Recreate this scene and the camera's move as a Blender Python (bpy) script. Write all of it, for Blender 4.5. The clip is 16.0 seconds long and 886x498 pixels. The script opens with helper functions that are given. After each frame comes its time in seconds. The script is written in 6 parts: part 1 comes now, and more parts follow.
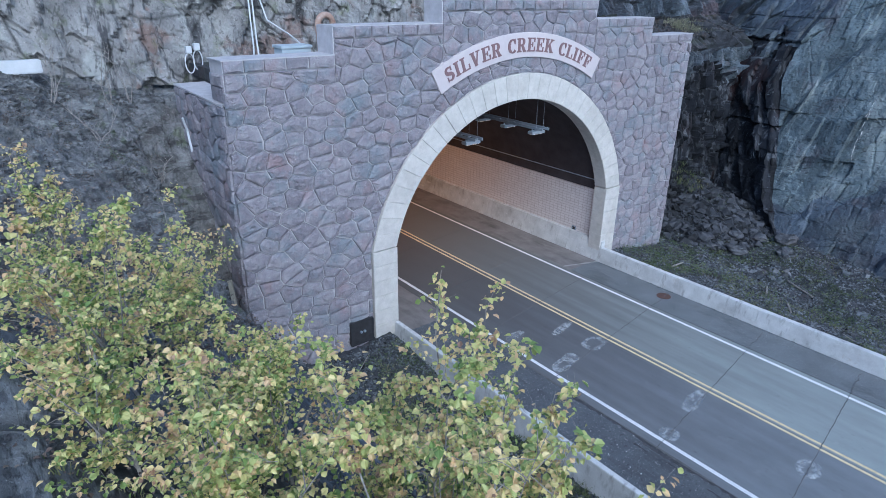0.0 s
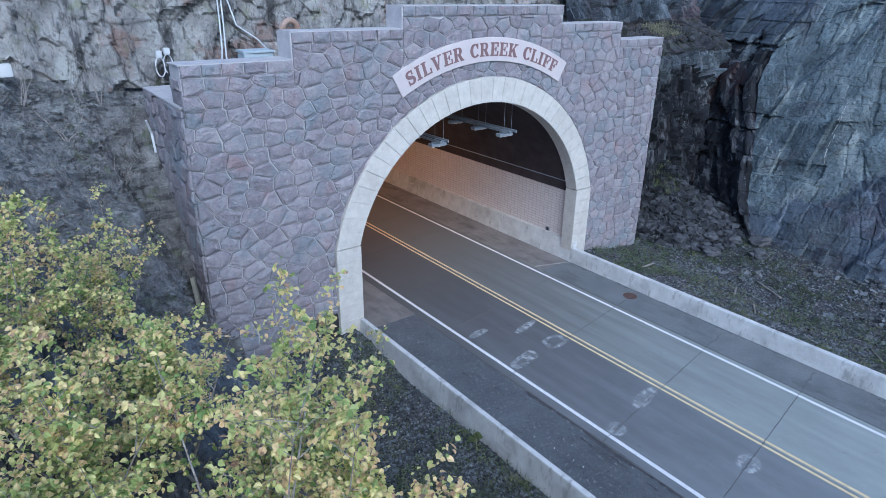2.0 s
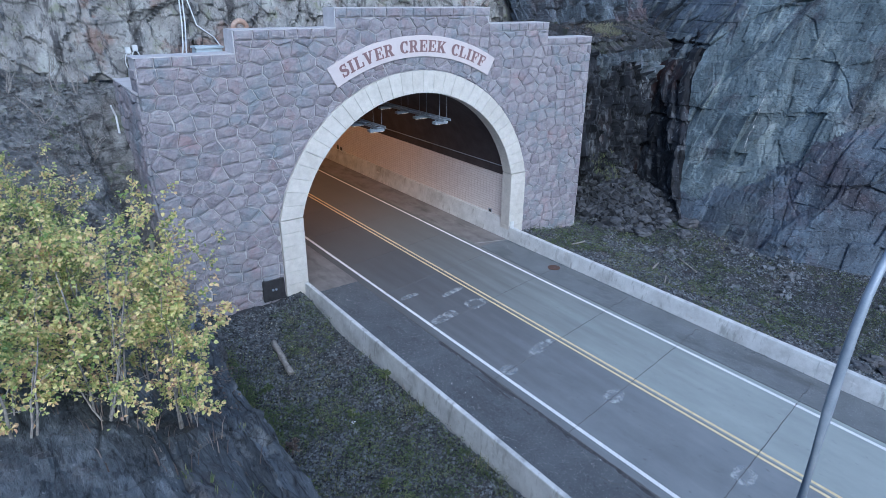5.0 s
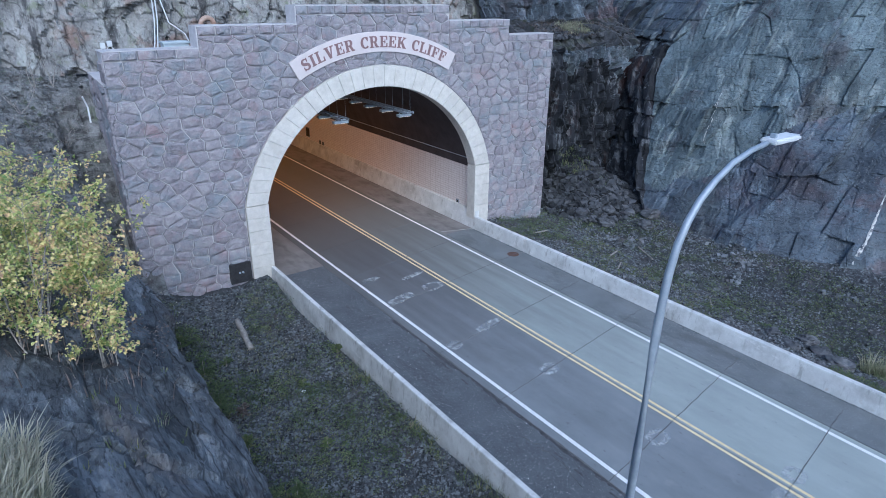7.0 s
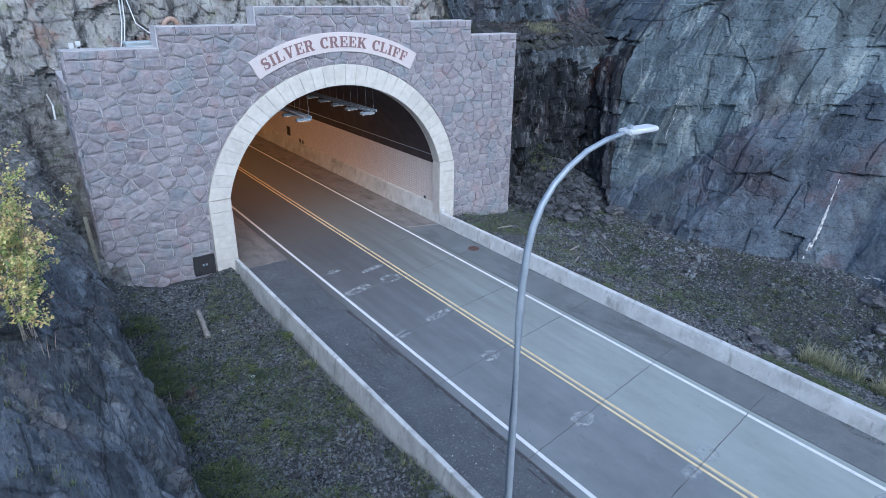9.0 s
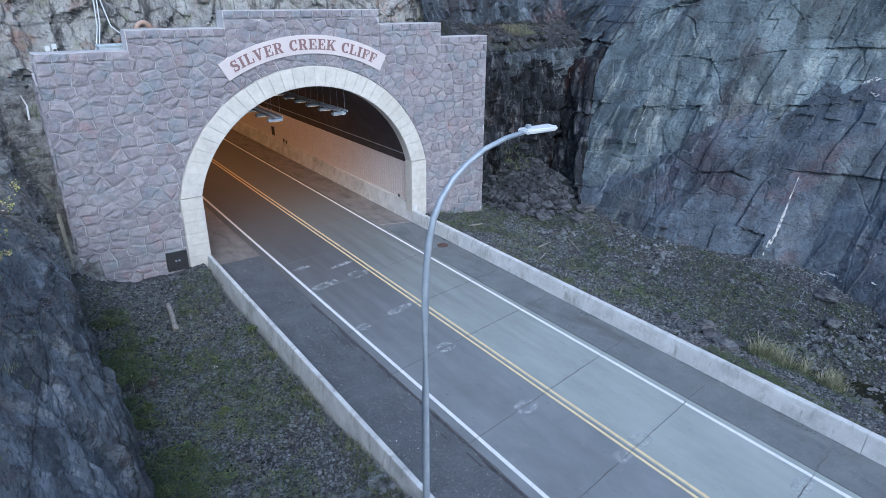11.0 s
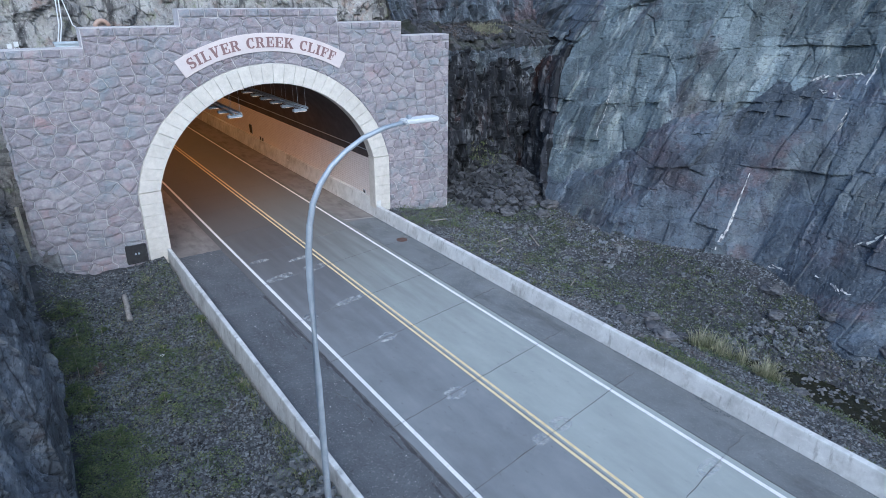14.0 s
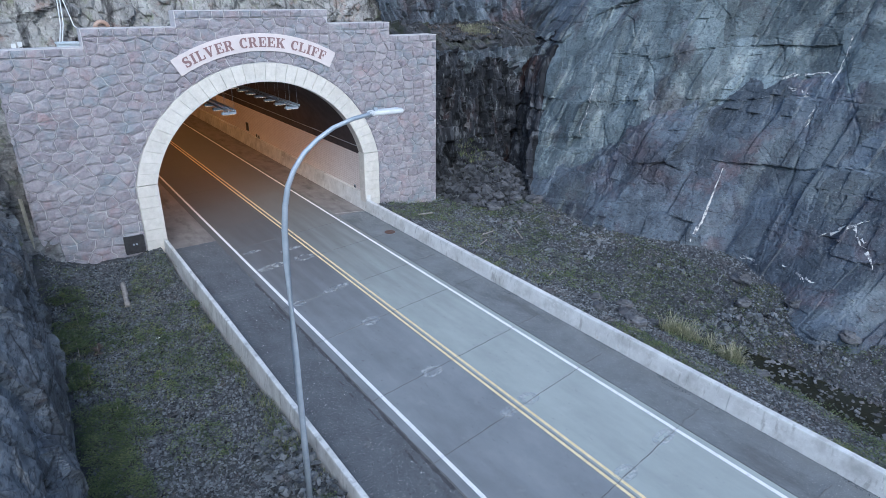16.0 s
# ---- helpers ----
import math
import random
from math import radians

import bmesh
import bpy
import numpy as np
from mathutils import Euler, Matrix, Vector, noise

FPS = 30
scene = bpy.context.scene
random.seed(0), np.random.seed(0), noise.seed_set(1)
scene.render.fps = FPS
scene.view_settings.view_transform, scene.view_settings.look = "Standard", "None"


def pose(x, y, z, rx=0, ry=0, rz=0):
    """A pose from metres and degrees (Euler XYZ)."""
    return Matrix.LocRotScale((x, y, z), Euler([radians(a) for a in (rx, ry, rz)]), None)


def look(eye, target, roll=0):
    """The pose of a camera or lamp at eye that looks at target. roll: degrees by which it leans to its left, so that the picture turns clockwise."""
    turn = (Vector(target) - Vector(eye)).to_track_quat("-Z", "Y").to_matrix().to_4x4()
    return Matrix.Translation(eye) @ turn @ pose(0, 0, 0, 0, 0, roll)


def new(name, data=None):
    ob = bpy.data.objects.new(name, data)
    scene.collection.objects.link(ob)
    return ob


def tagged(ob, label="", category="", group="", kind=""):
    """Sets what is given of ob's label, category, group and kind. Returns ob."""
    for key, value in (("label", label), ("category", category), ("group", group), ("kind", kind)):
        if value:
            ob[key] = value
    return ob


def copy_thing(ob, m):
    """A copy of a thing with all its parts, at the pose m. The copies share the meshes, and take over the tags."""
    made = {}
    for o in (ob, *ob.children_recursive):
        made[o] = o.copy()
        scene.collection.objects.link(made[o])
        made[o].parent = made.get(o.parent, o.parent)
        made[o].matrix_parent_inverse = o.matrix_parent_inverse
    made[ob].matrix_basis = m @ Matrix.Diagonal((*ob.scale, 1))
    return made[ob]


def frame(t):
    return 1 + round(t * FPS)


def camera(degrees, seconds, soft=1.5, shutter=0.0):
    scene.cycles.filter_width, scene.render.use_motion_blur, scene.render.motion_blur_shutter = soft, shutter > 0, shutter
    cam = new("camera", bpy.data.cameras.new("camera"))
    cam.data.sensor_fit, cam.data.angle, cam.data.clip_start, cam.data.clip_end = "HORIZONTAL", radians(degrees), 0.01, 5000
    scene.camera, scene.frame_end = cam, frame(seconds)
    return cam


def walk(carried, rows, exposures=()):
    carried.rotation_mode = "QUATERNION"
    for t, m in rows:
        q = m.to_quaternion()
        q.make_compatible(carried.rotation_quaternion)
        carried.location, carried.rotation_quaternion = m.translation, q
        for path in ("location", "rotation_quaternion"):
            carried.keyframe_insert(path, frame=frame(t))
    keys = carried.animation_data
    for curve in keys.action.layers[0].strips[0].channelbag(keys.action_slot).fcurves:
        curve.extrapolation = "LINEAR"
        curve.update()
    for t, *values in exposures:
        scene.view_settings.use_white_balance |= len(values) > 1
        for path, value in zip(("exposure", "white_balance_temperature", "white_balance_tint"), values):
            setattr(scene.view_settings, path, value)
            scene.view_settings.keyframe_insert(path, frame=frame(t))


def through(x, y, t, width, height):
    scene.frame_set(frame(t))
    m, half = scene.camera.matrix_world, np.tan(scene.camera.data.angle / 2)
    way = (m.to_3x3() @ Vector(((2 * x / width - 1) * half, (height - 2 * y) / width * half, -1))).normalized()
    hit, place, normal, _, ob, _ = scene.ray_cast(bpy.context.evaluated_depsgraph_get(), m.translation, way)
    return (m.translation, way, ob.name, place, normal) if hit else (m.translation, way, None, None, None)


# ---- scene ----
cam = camera(71.6, 16.0, soft=0.7)
METRES, START, TURN = 20.0, (-19.745, -19.155, 13.636), -38.4
ROWS = [
    (0.0, 0.0, 0.0, 0.0, 0.32, -22.91, -0.75),
    (0.5, 0.0245, 0.0035, 0.0018, 0.58, -22.86, -0.74),
    (1.0, 0.0482, 0.0035, 0.0036, 0.75, -22.82, -0.73),
    (1.5, 0.0705, -0.0085, 0.0062, 0.92, -22.78, -0.71),
    (2.0, 0.0936, -0.0297, 0.0089, 1.1, -22.76, -0.71),
    (2.5, 0.1224, -0.0578, 0.0119, 1.3, -22.71, -0.67),
    (3.0, 0.1523, -0.0901, 0.0147, 1.48, -22.68, -0.66),
    (3.5, 0.1811, -0.1225, 0.0152, 1.61, -22.64, -0.67),
    (4.0, 0.2148, -0.158, 0.0153, 1.74, -22.59, -0.62),
    (6.5, 0.3717, -0.2839, 0.009, 2.32, -22.52, -0.52),
    (7.0, 0.4011, -0.3013, 0.0082, 2.42, -22.48, -0.47),
    (7.5, 0.4308, -0.3157, 0.0075, 2.52, -22.46, -0.44),
    (8.0, 0.4664, -0.3279, 0.0094, 2.64, -22.44, -0.43),
    (8.5, 0.4982, -0.3391, 0.0101, 2.7, -22.41, -0.4),
    (9.0, 0.5249, -0.3506, 0.0106, 2.75, -22.4, -0.42),
    (11.5, 0.6516, -0.4006, 0.0223, 2.99, -22.39, -0.36),
    (12.0, 0.6767, -0.4055, 0.023, 3.06, -22.37, -0.37),
    (12.5, 0.6941, -0.4059, 0.0213, 3.1, -22.34, -0.34),
    (13.0, 0.7172, -0.4048, 0.0194, 3.12, -22.35, -0.33),
    (13.5, 0.7379, -0.411, 0.018, 3.13, -22.37, -0.32),
    (14.0, 0.7615, -0.4244, 0.0175, 3.17, -22.38, -0.32),
    (14.5, 0.7824, -0.4405, 0.0169, 3.14, -22.35, -0.31),
    (15.0, 0.7932, -0.4587, 0.0171, 3.19, -22.35, -0.31),
    (15.5, 0.8032, -0.4785, 0.0187, 3.22, -22.35, -0.31),
    (16.0, 0.814, -0.5028, 0.0221, 3.28, -22.35, -0.31),
]
walk(cam, [(t, pose(*START, 0, 0, TURN) @ pose(METRES * x, METRES * y, METRES * z, 90 + pitch, roll, yaw)) for t, x, y, z, yaw, pitch, roll in ROWS],
     exposures=[(0.0, 0.42, 5080, 6), (9.0, 0.56, 5230, 6), (16.0, 0.68, 5500, 6)])

# ---- light ----
world = bpy.data.worlds.new("sky")
scene.world = world
world.use_nodes = True
wn = world.node_tree
sky = wn.nodes.new("ShaderNodeTexSky")
sky.sky_type = "NISHITA"
sky.sun_disc = False
sky.sun_elevation = radians(38)
sky.sun_rotation = radians(200)
sky.air_density, sky.dust_density, sky.ozone_density = 1.0, 2.0, 1.0
wn.links.new(sky.outputs[0], wn.nodes["Background"].inputs[0])
wn.nodes["Background"].inputs[1].default_value = 0.15
sun = new("sun", bpy.data.lights.new("sun", "SUN"))
sun.data.energy, sun.data.angle, sun.data.color = 1.0, radians(40), (1.0, 0.97, 0.93)
sun.matrix_world = look((-20, -50, 45), (0, 0, 0))
for tx in (-2.0, 2.0):
    for ty in (12, 22, 34, 48):
        lamp = new("tunnel_lamp", bpy.data.lights.new("tunnel_lamp", "AREA"))
        lamp.data.shape, lamp.data.size, lamp.data.size_y = "RECTANGLE", 0.5, 7.0
        lamp.data.energy, lamp.data.color = 85, (1.0, 0.4, 0.11)
        lamp.matrix_world = pose(tx, ty, 7.35)


# ---- materials ----
def material(name, low, high, scale=4.0, rough=0.85, bump=0.3, grain=60.0, metal=0.0, spread=0.5, stretch=(1, 1, 1), extra=None, island=0.0, spec=0.35, relief=None, dist=0.03):
    """Two-tone noise at two scales with relief; extra(nodes, links, colour socket, coords) may add stains."""
    m = bpy.data.materials.new(name)
    m.use_nodes = True
    nt = m.node_tree
    n, l = nt.nodes, nt.links
    b = n["Principled BSDF"]
    b.inputs["Roughness"].default_value, b.inputs["Metallic"].default_value = rough, metal
    b.inputs["Specular IOR Level"].default_value = spec
    co = n.new("ShaderNodeTexCoord")
    mp = n.new("ShaderNodeMapping")
    mp.inputs["Scale"].default_value = stretch
    l.new(co.outputs["Object"], mp.inputs[0])
    big = n.new("ShaderNodeTexNoise")
    big.inputs["Scale"].default_value, big.inputs["Detail"].default_value, big.inputs["Roughness"].default_value = scale, 6, 0.65
    fine = n.new("ShaderNodeTexNoise")
    fine.inputs["Scale"].default_value, fine.inputs["Detail"].default_value, fine.inputs["Roughness"].default_value = grain, 5, 0.75
    l.new(mp.outputs[0], big.inputs[0]), l.new(mp.outputs[0], fine.inputs[0])
    add = n.new("ShaderNodeMath")
    add.operation = "MULTIPLY_ADD"
    add.inputs[1].default_value, add.inputs[2].default_value = 0.45, -0.22
    l.new(fine.outputs[0], add.inputs[0])
    tot = n.new("ShaderNodeMath")
    tot.operation = "ADD"
    l.new(add.outputs[0], tot.inputs[0]), l.new(big.outputs[0], tot.inputs[1])
    src = tot.outputs[0]
    if island:
        oi = n.new("ShaderNodeObjectInfo")
        ge = n.new("ShaderNodeNewGeometry")
        s1 = n.new("ShaderNodeMath")
        s1.operation = "ADD"
        l.new(oi.outputs["Random"], s1.inputs[0]), l.new(ge.outputs["Random Per Island"], s1.inputs[1])
        fr = n.new("ShaderNodeMath")
        fr.operation = "FRACT"
        l.new(s1.outputs[0], fr.inputs[0])
        ma = n.new("ShaderNodeMath")
        ma.operation = "MULTIPLY_ADD"
        ma.inputs[1].default_value, ma.inputs[2].default_value = island, -island / 2
        l.new(fr.outputs[0], ma.inputs[0])
        s2 = n.new("ShaderNodeMath")
        s2.operation = "ADD"
        l.new(ma.outputs[0], s2.inputs[0]), l.new(src, s2.inputs[1])
        src = s2.outputs[0]
    ramp = n.new("ShaderNodeValToRGB")
    ramp.color_ramp.elements[0].position, ramp.color_ramp.elements[1].position = 0.5 - spread / 2, 0.5 + spread / 2
    ramp.color_ramp.elements[0].color, ramp.color_ramp.elements[1].color = (*low, 1), (*high, 1)
    l.new(src, ramp.inputs[0])
    col = ramp.outputs[0]
    if extra:
        col = extra(n, l, col, co.outputs["Object"])
    l.new(col, b.inputs["Base Color"])
    if bump:
        bp = n.new("ShaderNodeBump")
        bp.inputs["Strength"].default_value, bp.inputs["Distance"].default_value = bump, dist
        high_src = tot.outputs[0]
        if relief:
            rn = n.new("ShaderNodeTexNoise")
            rn.inputs["Scale"].default_value, rn.inputs["Detail"].default_value, rn.inputs["Roughness"].default_value = relief, 7, 0.62
            l.new(mp.outputs[0], rn.inputs[0])
            high_src = rn.outputs[0]
        l.new(high_src, bp.inputs["Height"])
        l.new(bp.outputs[0], b.inputs["Normal"])
    return m


def blend_noise(colour, scale, lo, hi, stretch=(1, 1, 1), detail=5, amount=1.0, offset=(0, 0, 0)):
    """A stain layer: mixes in colour where a noise lies above lo."""
    def extra(n, l, col, co):
        mp = n.new("ShaderNodeMapping")
        mp.inputs["Scale"].default_value = stretch
        mp.inputs["Location"].default_value = offset
        l.new(co, mp.inputs[0])
        t = n.new("ShaderNodeTexNoise")
        t.inputs["Scale"].default_value, t.inputs["Detail"].default_value, t.inputs["Roughness"].default_value = scale, detail, 0.65
        l.new(mp.outputs[0], t.inputs[0])
        r = n.new("ShaderNodeMapRange")
        r.inputs["From Min"].default_value, r.inputs["From Max"].default_value, r.inputs["To Max"].default_value = lo, hi, amount
        l.new(t.outputs[0], r.inputs[0])
        mx = n.new("ShaderNodeMix")
        mx.data_type = "RGBA"
        l.new(r.outputs[0], mx.inputs["Factor"])
        l.new(col, mx.inputs["A"])
        mx.inputs["B"].default_value = (*colour, 1)
        return mx.outputs["Result"]
    return extra


def layers(*ex):
    def extra(n, l, col, co):
        for e in ex:
            col = e(n, l, col, co)
        return col
    return extra


def crack_lines(*sets):
    """Thin dark cracks and bedding lines in the rock: (scale, width, stretch, turn, darkness, reach)."""
    def extra(n, l, col, co):
        return draw_lines(n, l, col, co, sets)
    return extra


def draw_lines(n, l, col, co, sets):
    for scale, w, st, rot, dark, reach in sets:
        mp = n.new("ShaderNodeMapping")
        mp.inputs["Scale"].default_value, mp.inputs["Rotation"].default_value = st, (rot, 0, 0)
        l.new(co, mp.inputs[0])
        nz = n.new("ShaderNodeTexNoise")
        nz.inputs["Scale"].default_value, nz.inputs["Detail"].default_value = 1.2, 5
        l.new(mp.outputs[0], nz.inputs[0])
        ad = n.new("ShaderNodeMix")
        ad.data_type, ad.blend_type = "RGBA", "ADD"
        ad.inputs["Factor"].default_value = 0.3
        l.new(mp.outputs[0], ad.inputs["A"]), l.new(nz.outputs["Color"], ad.inputs["B"])
        vo = n.new("ShaderNodeTexVoronoi")
        vo.feature = "DISTANCE_TO_EDGE"
        vo.inputs["Scale"].default_value = scale
        l.new(ad.outputs["Result"], vo.inputs[0])
        r = n.new("ShaderNodeMapRange")
        r.inputs["From Min"].default_value, r.inputs["From Max"].default_value = 0.0, w
        r.inputs["To Min"].default_value, r.inputs["To Max"].default_value = dark, 1.0
        l.new(vo.outputs["Distance"], r.inputs[0])
        wear = n.new("ShaderNodeTexNoise")
        wear.inputs["Scale"].default_value, wear.inputs["Detail"].default_value = scale * 1.7, 4
        l.new(co, wear.inputs[0])
        wr = n.new("ShaderNodeMapRange")
        wr.inputs["From Min"].default_value, wr.inputs["From Max"].default_value = 0.62 - reach * 0.3, 0.7 - reach * 0.3
        l.new(wear.outputs[0], wr.inputs[0])
        mx = n.new("ShaderNodeMix")
        mx.data_type, mx.blend_type = "RGBA", "MULTIPLY"
        l.new(wr.outputs[0], mx.inputs["Factor"])
        l.new(col, mx.inputs["A"]), l.new(r.outputs[0], mx.inputs["B"])
        col = mx.outputs["Result"]
    return col


def facet_tone(scale, stretch, amount, rot=0.0):
    """Every broken face of the rock has a tone of its own."""
    def extra(n, l, col, co):
        mp = n.new("ShaderNodeMapping")
        mp.inputs["Scale"].default_value, mp.inputs["Rotation"].default_value = stretch, (rot, 0, 0)
        l.new(co, mp.inputs[0])
        nz = n.new("ShaderNodeTexNoise")
        nz.inputs["Scale"].default_value, nz.inputs["Detail"].default_value = scale * 2.5, 6
        l.new(mp.outputs[0], nz.inputs[0])
        ad = n.new("ShaderNodeMix")
        ad.data_type, ad.blend_type = "RGBA", "ADD"
        ad.inputs["Factor"].default_value = 0.25 / scale
        l.new(mp.outputs[0], ad.inputs["A"]), l.new(nz.outputs["Color"], ad.inputs["B"])
        vo = n.new("ShaderNodeTexVoronoi")
        vo.inputs["Scale"].default_value = scale
        l.new(ad.outputs["Result"], vo.inputs[0])
        sp = n.new("ShaderNodeSeparateColor")
        l.new(vo.outputs["Color"], sp.inputs[0])
        r = n.new("ShaderNodeMapRange")
        r.inputs["To Min"].default_value, r.inputs["To Max"].default_value = 1 - amount, 1 + amount
        l.new(sp.outputs[0], r.inputs[0])
        mx = n.new("ShaderNodeMix")
        mx.data_type, mx.blend_type = "RGBA", "MULTIPLY"
        mx.inputs["Factor"].default_value = 1.0
        l.new(col, mx.inputs["A"]), l.new(r.outputs[0], mx.inputs["B"])
        return mx.outputs["Result"]
    return extra


def shade_along(colour, y0, y1, amount):
    """Tunnel shade put into the lane's colour, thinning in streaks away from the mouth."""
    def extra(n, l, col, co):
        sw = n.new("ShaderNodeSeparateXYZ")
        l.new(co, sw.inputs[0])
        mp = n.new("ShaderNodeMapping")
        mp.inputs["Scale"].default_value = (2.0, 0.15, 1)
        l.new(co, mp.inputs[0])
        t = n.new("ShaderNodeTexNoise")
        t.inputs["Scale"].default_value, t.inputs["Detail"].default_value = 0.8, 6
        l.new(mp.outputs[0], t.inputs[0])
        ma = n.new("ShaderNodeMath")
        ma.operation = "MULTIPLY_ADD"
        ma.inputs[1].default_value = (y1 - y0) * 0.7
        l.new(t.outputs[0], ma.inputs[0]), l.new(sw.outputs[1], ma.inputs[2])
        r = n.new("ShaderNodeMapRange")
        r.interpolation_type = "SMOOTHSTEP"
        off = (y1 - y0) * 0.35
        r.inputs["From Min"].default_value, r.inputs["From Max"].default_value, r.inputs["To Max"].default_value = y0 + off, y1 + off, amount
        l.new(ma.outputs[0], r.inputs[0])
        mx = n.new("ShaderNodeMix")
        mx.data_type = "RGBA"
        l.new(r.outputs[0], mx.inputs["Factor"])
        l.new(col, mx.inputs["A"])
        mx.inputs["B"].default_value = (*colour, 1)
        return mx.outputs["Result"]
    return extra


rock_lines = crack_lines((0.75, 0.018, (1, 0.28, 1.5), 0.06, 0.45, 0.4), (2.2, 0.05, (1, 0.7, 0.9), 0.1, 0.6, 0.3))
rock_lines_front = crack_lines((0.45, 0.03, (0.8, 1, 0.7), 0.3, 0.35, 0.8), (1.1, 0.04, (1.2, 1, 0.6), 0.1, 0.5, 0.5))
rock_lines_top = crack_lines((0.4, 0.02, (1.5, 0.4, 1), 0.2, 0.3, 0.9), (1.2, 0.03, (1.8, 0.35, 1.5), 0.1, 0.45, 0.6))

M_STONE = material("cast_stone", (0.185, 0.17, 0.198), (0.46, 0.435, 0.465), 3.2, 0.9, 1.0, 14, spread=0.8, island=0.28, relief=6.0, dist=0.14, extra=layers(
    blend_noise((0.4, 0.26, 0.26), 0.9, 0.54, 0.7, detail=8, amount=0.5), blend_noise((0.23, 0.29, 0.33), 0.7, 0.5, 0.64, detail=8, amount=0.6, offset=(7, 3, 2)), blend_noise((0.58, 0.57, 0.58), 7.0, 0.6, 0.68, detail=8, amount=0.5, offset=(1, 2, 9))))
M_MORTAR = material("pale_mortar", (0.42, 0.41, 0.43), (0.6, 0.59, 0.61), 3, 0.95, 0.5, 30)
M_RING = material("pale_granite", (0.47, 0.455, 0.42), (0.72, 0.695, 0.65), 3, 0.85, 0.5, 40, spread=0.7, island=0.15, extra=layers(
    blend_noise((0.42, 0.41, 0.4), 26, 0.6, 0.68, amount=0.7), blend_noise((0.45, 0.42, 0.38), 1.2, 0.56, 0.72, (1, 1, 0.5), 8, amount=0.5)))
M_SIGN = material("sign_panel", (0.58, 0.525, 0.53), (0.68, 0.62, 0.62), 1.5, 0.6, 0.05, 30)
M_LETTER = material("sign_letter", (0.2, 0.125, 0.13), (0.27, 0.17, 0.175), 3, 0.6, 0.0, 30)
# Both lane colours darken towards the tunnel: the mouth's shade, painted in.
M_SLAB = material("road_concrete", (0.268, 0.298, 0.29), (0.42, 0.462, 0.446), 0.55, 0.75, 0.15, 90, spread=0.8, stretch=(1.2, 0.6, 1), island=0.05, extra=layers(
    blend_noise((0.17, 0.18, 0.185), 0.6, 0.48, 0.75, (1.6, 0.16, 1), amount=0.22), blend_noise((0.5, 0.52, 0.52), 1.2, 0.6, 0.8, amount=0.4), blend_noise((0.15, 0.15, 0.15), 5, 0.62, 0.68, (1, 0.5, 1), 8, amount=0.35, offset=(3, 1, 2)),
    shade_along((0.125, 0.118, 0.115), -21, 6, 0.85)))
# Left-lane slabs, toned darker than the right lane's.
M_DARKSLAB = material("dark_road_concrete", (0.16, 0.174, 0.187), (0.276, 0.297, 0.313), 0.55, 0.75, 0.15, 90, spread=0.7, stretch=(1.2, 0.6, 1), island=0.05, extra=layers(
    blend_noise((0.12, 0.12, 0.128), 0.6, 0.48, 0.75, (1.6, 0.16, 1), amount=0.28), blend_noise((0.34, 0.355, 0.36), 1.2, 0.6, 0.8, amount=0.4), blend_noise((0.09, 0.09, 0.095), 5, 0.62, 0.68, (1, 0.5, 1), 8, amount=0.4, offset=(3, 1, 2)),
    shade_along((0.095, 0.09, 0.09), -20, 3, 0.85)))
M_HILL = material("hill_scree", (0.05, 0.051, 0.052), (0.32, 0.325, 0.325), 2.2, 0.95, 1.0, 18, spread=0.55, relief=8.0, dist=0.14, extra=layers(
    blend_noise((0.1, 0.085, 0.08), 0.6, 0.52, 0.62, detail=11, amount=0.5), blend_noise((0.03, 0.03, 0.032), 1.6, 0.52, 0.6, (0.5, 1, 2.2), 9, amount=0.6, offset=(2, 2, 2)), blend_noise((0.4, 0.42, 0.42), 1.1, 0.56, 0.64, (0.4, 1, 1.6), 10, amount=0.5, offset=(8, 2, 2)), blend_noise((0.14, 0.17, 0.09), 0.9, 0.57, 0.65, detail=11, amount=0.5, offset=(4, 1, 4)), blend_noise((0.45, 0.43, 0.42), 7, 0.63, 0.69, amount=0.6)))
M_ASPHALT = material("asphalt", (0.076, 0.083, 0.093), (0.152, 0.164, 0.178), 0.8, 0.9, 0.9, 120, spread=0.7, extra=layers(
    blend_noise((0.42, 0.42, 0.42), 18, 0.63, 0.68, detail=3, amount=0.8), blend_noise((0.05, 0.05, 0.052), 0.7, 0.55, 0.64, (1, 0.3, 1), 10, amount=0.5), blend_noise((0.2, 0.2, 0.2), 1.4, 0.6, 0.7, (1, 0.5, 1), 10, amount=0.4), blend_noise((0.03, 0.03, 0.03), 26, 0.62, 0.68, detail=3, amount=0.7, offset=(5, 5, 5)), blend_noise((0.34, 0.33, 0.34), 8.0, 0.6, 0.65, detail=4, amount=0.5, offset=(1, 7, 5)), blend_noise((0.035, 0.034, 0.036), 9.0, 0.6, 0.65, detail=4, amount=0.55, offset=(8, 1, 5))))
# Paler copy of the asphalt for the right shoulder, lens veil put into its colour.
M_PALEASPHALT = material("pale_asphalt", (0.12, 0.131, 0.138), (0.228, 0.247, 0.255), 0.8, 0.9, 0.9, 120, spread=0.7, extra=layers(
    blend_noise((0.42, 0.42, 0.43), 18, 0.62, 0.67, detail=3, amount=0.8), blend_noise((0.09, 0.09, 0.092), 0.7, 0.55, 0.64, (1, 0.3, 1), 10, amount=0.5), blend_noise((0.05, 0.05, 0.05), 26, 0.62, 0.68, detail=3, amount=0.7, offset=(5, 5, 5))))
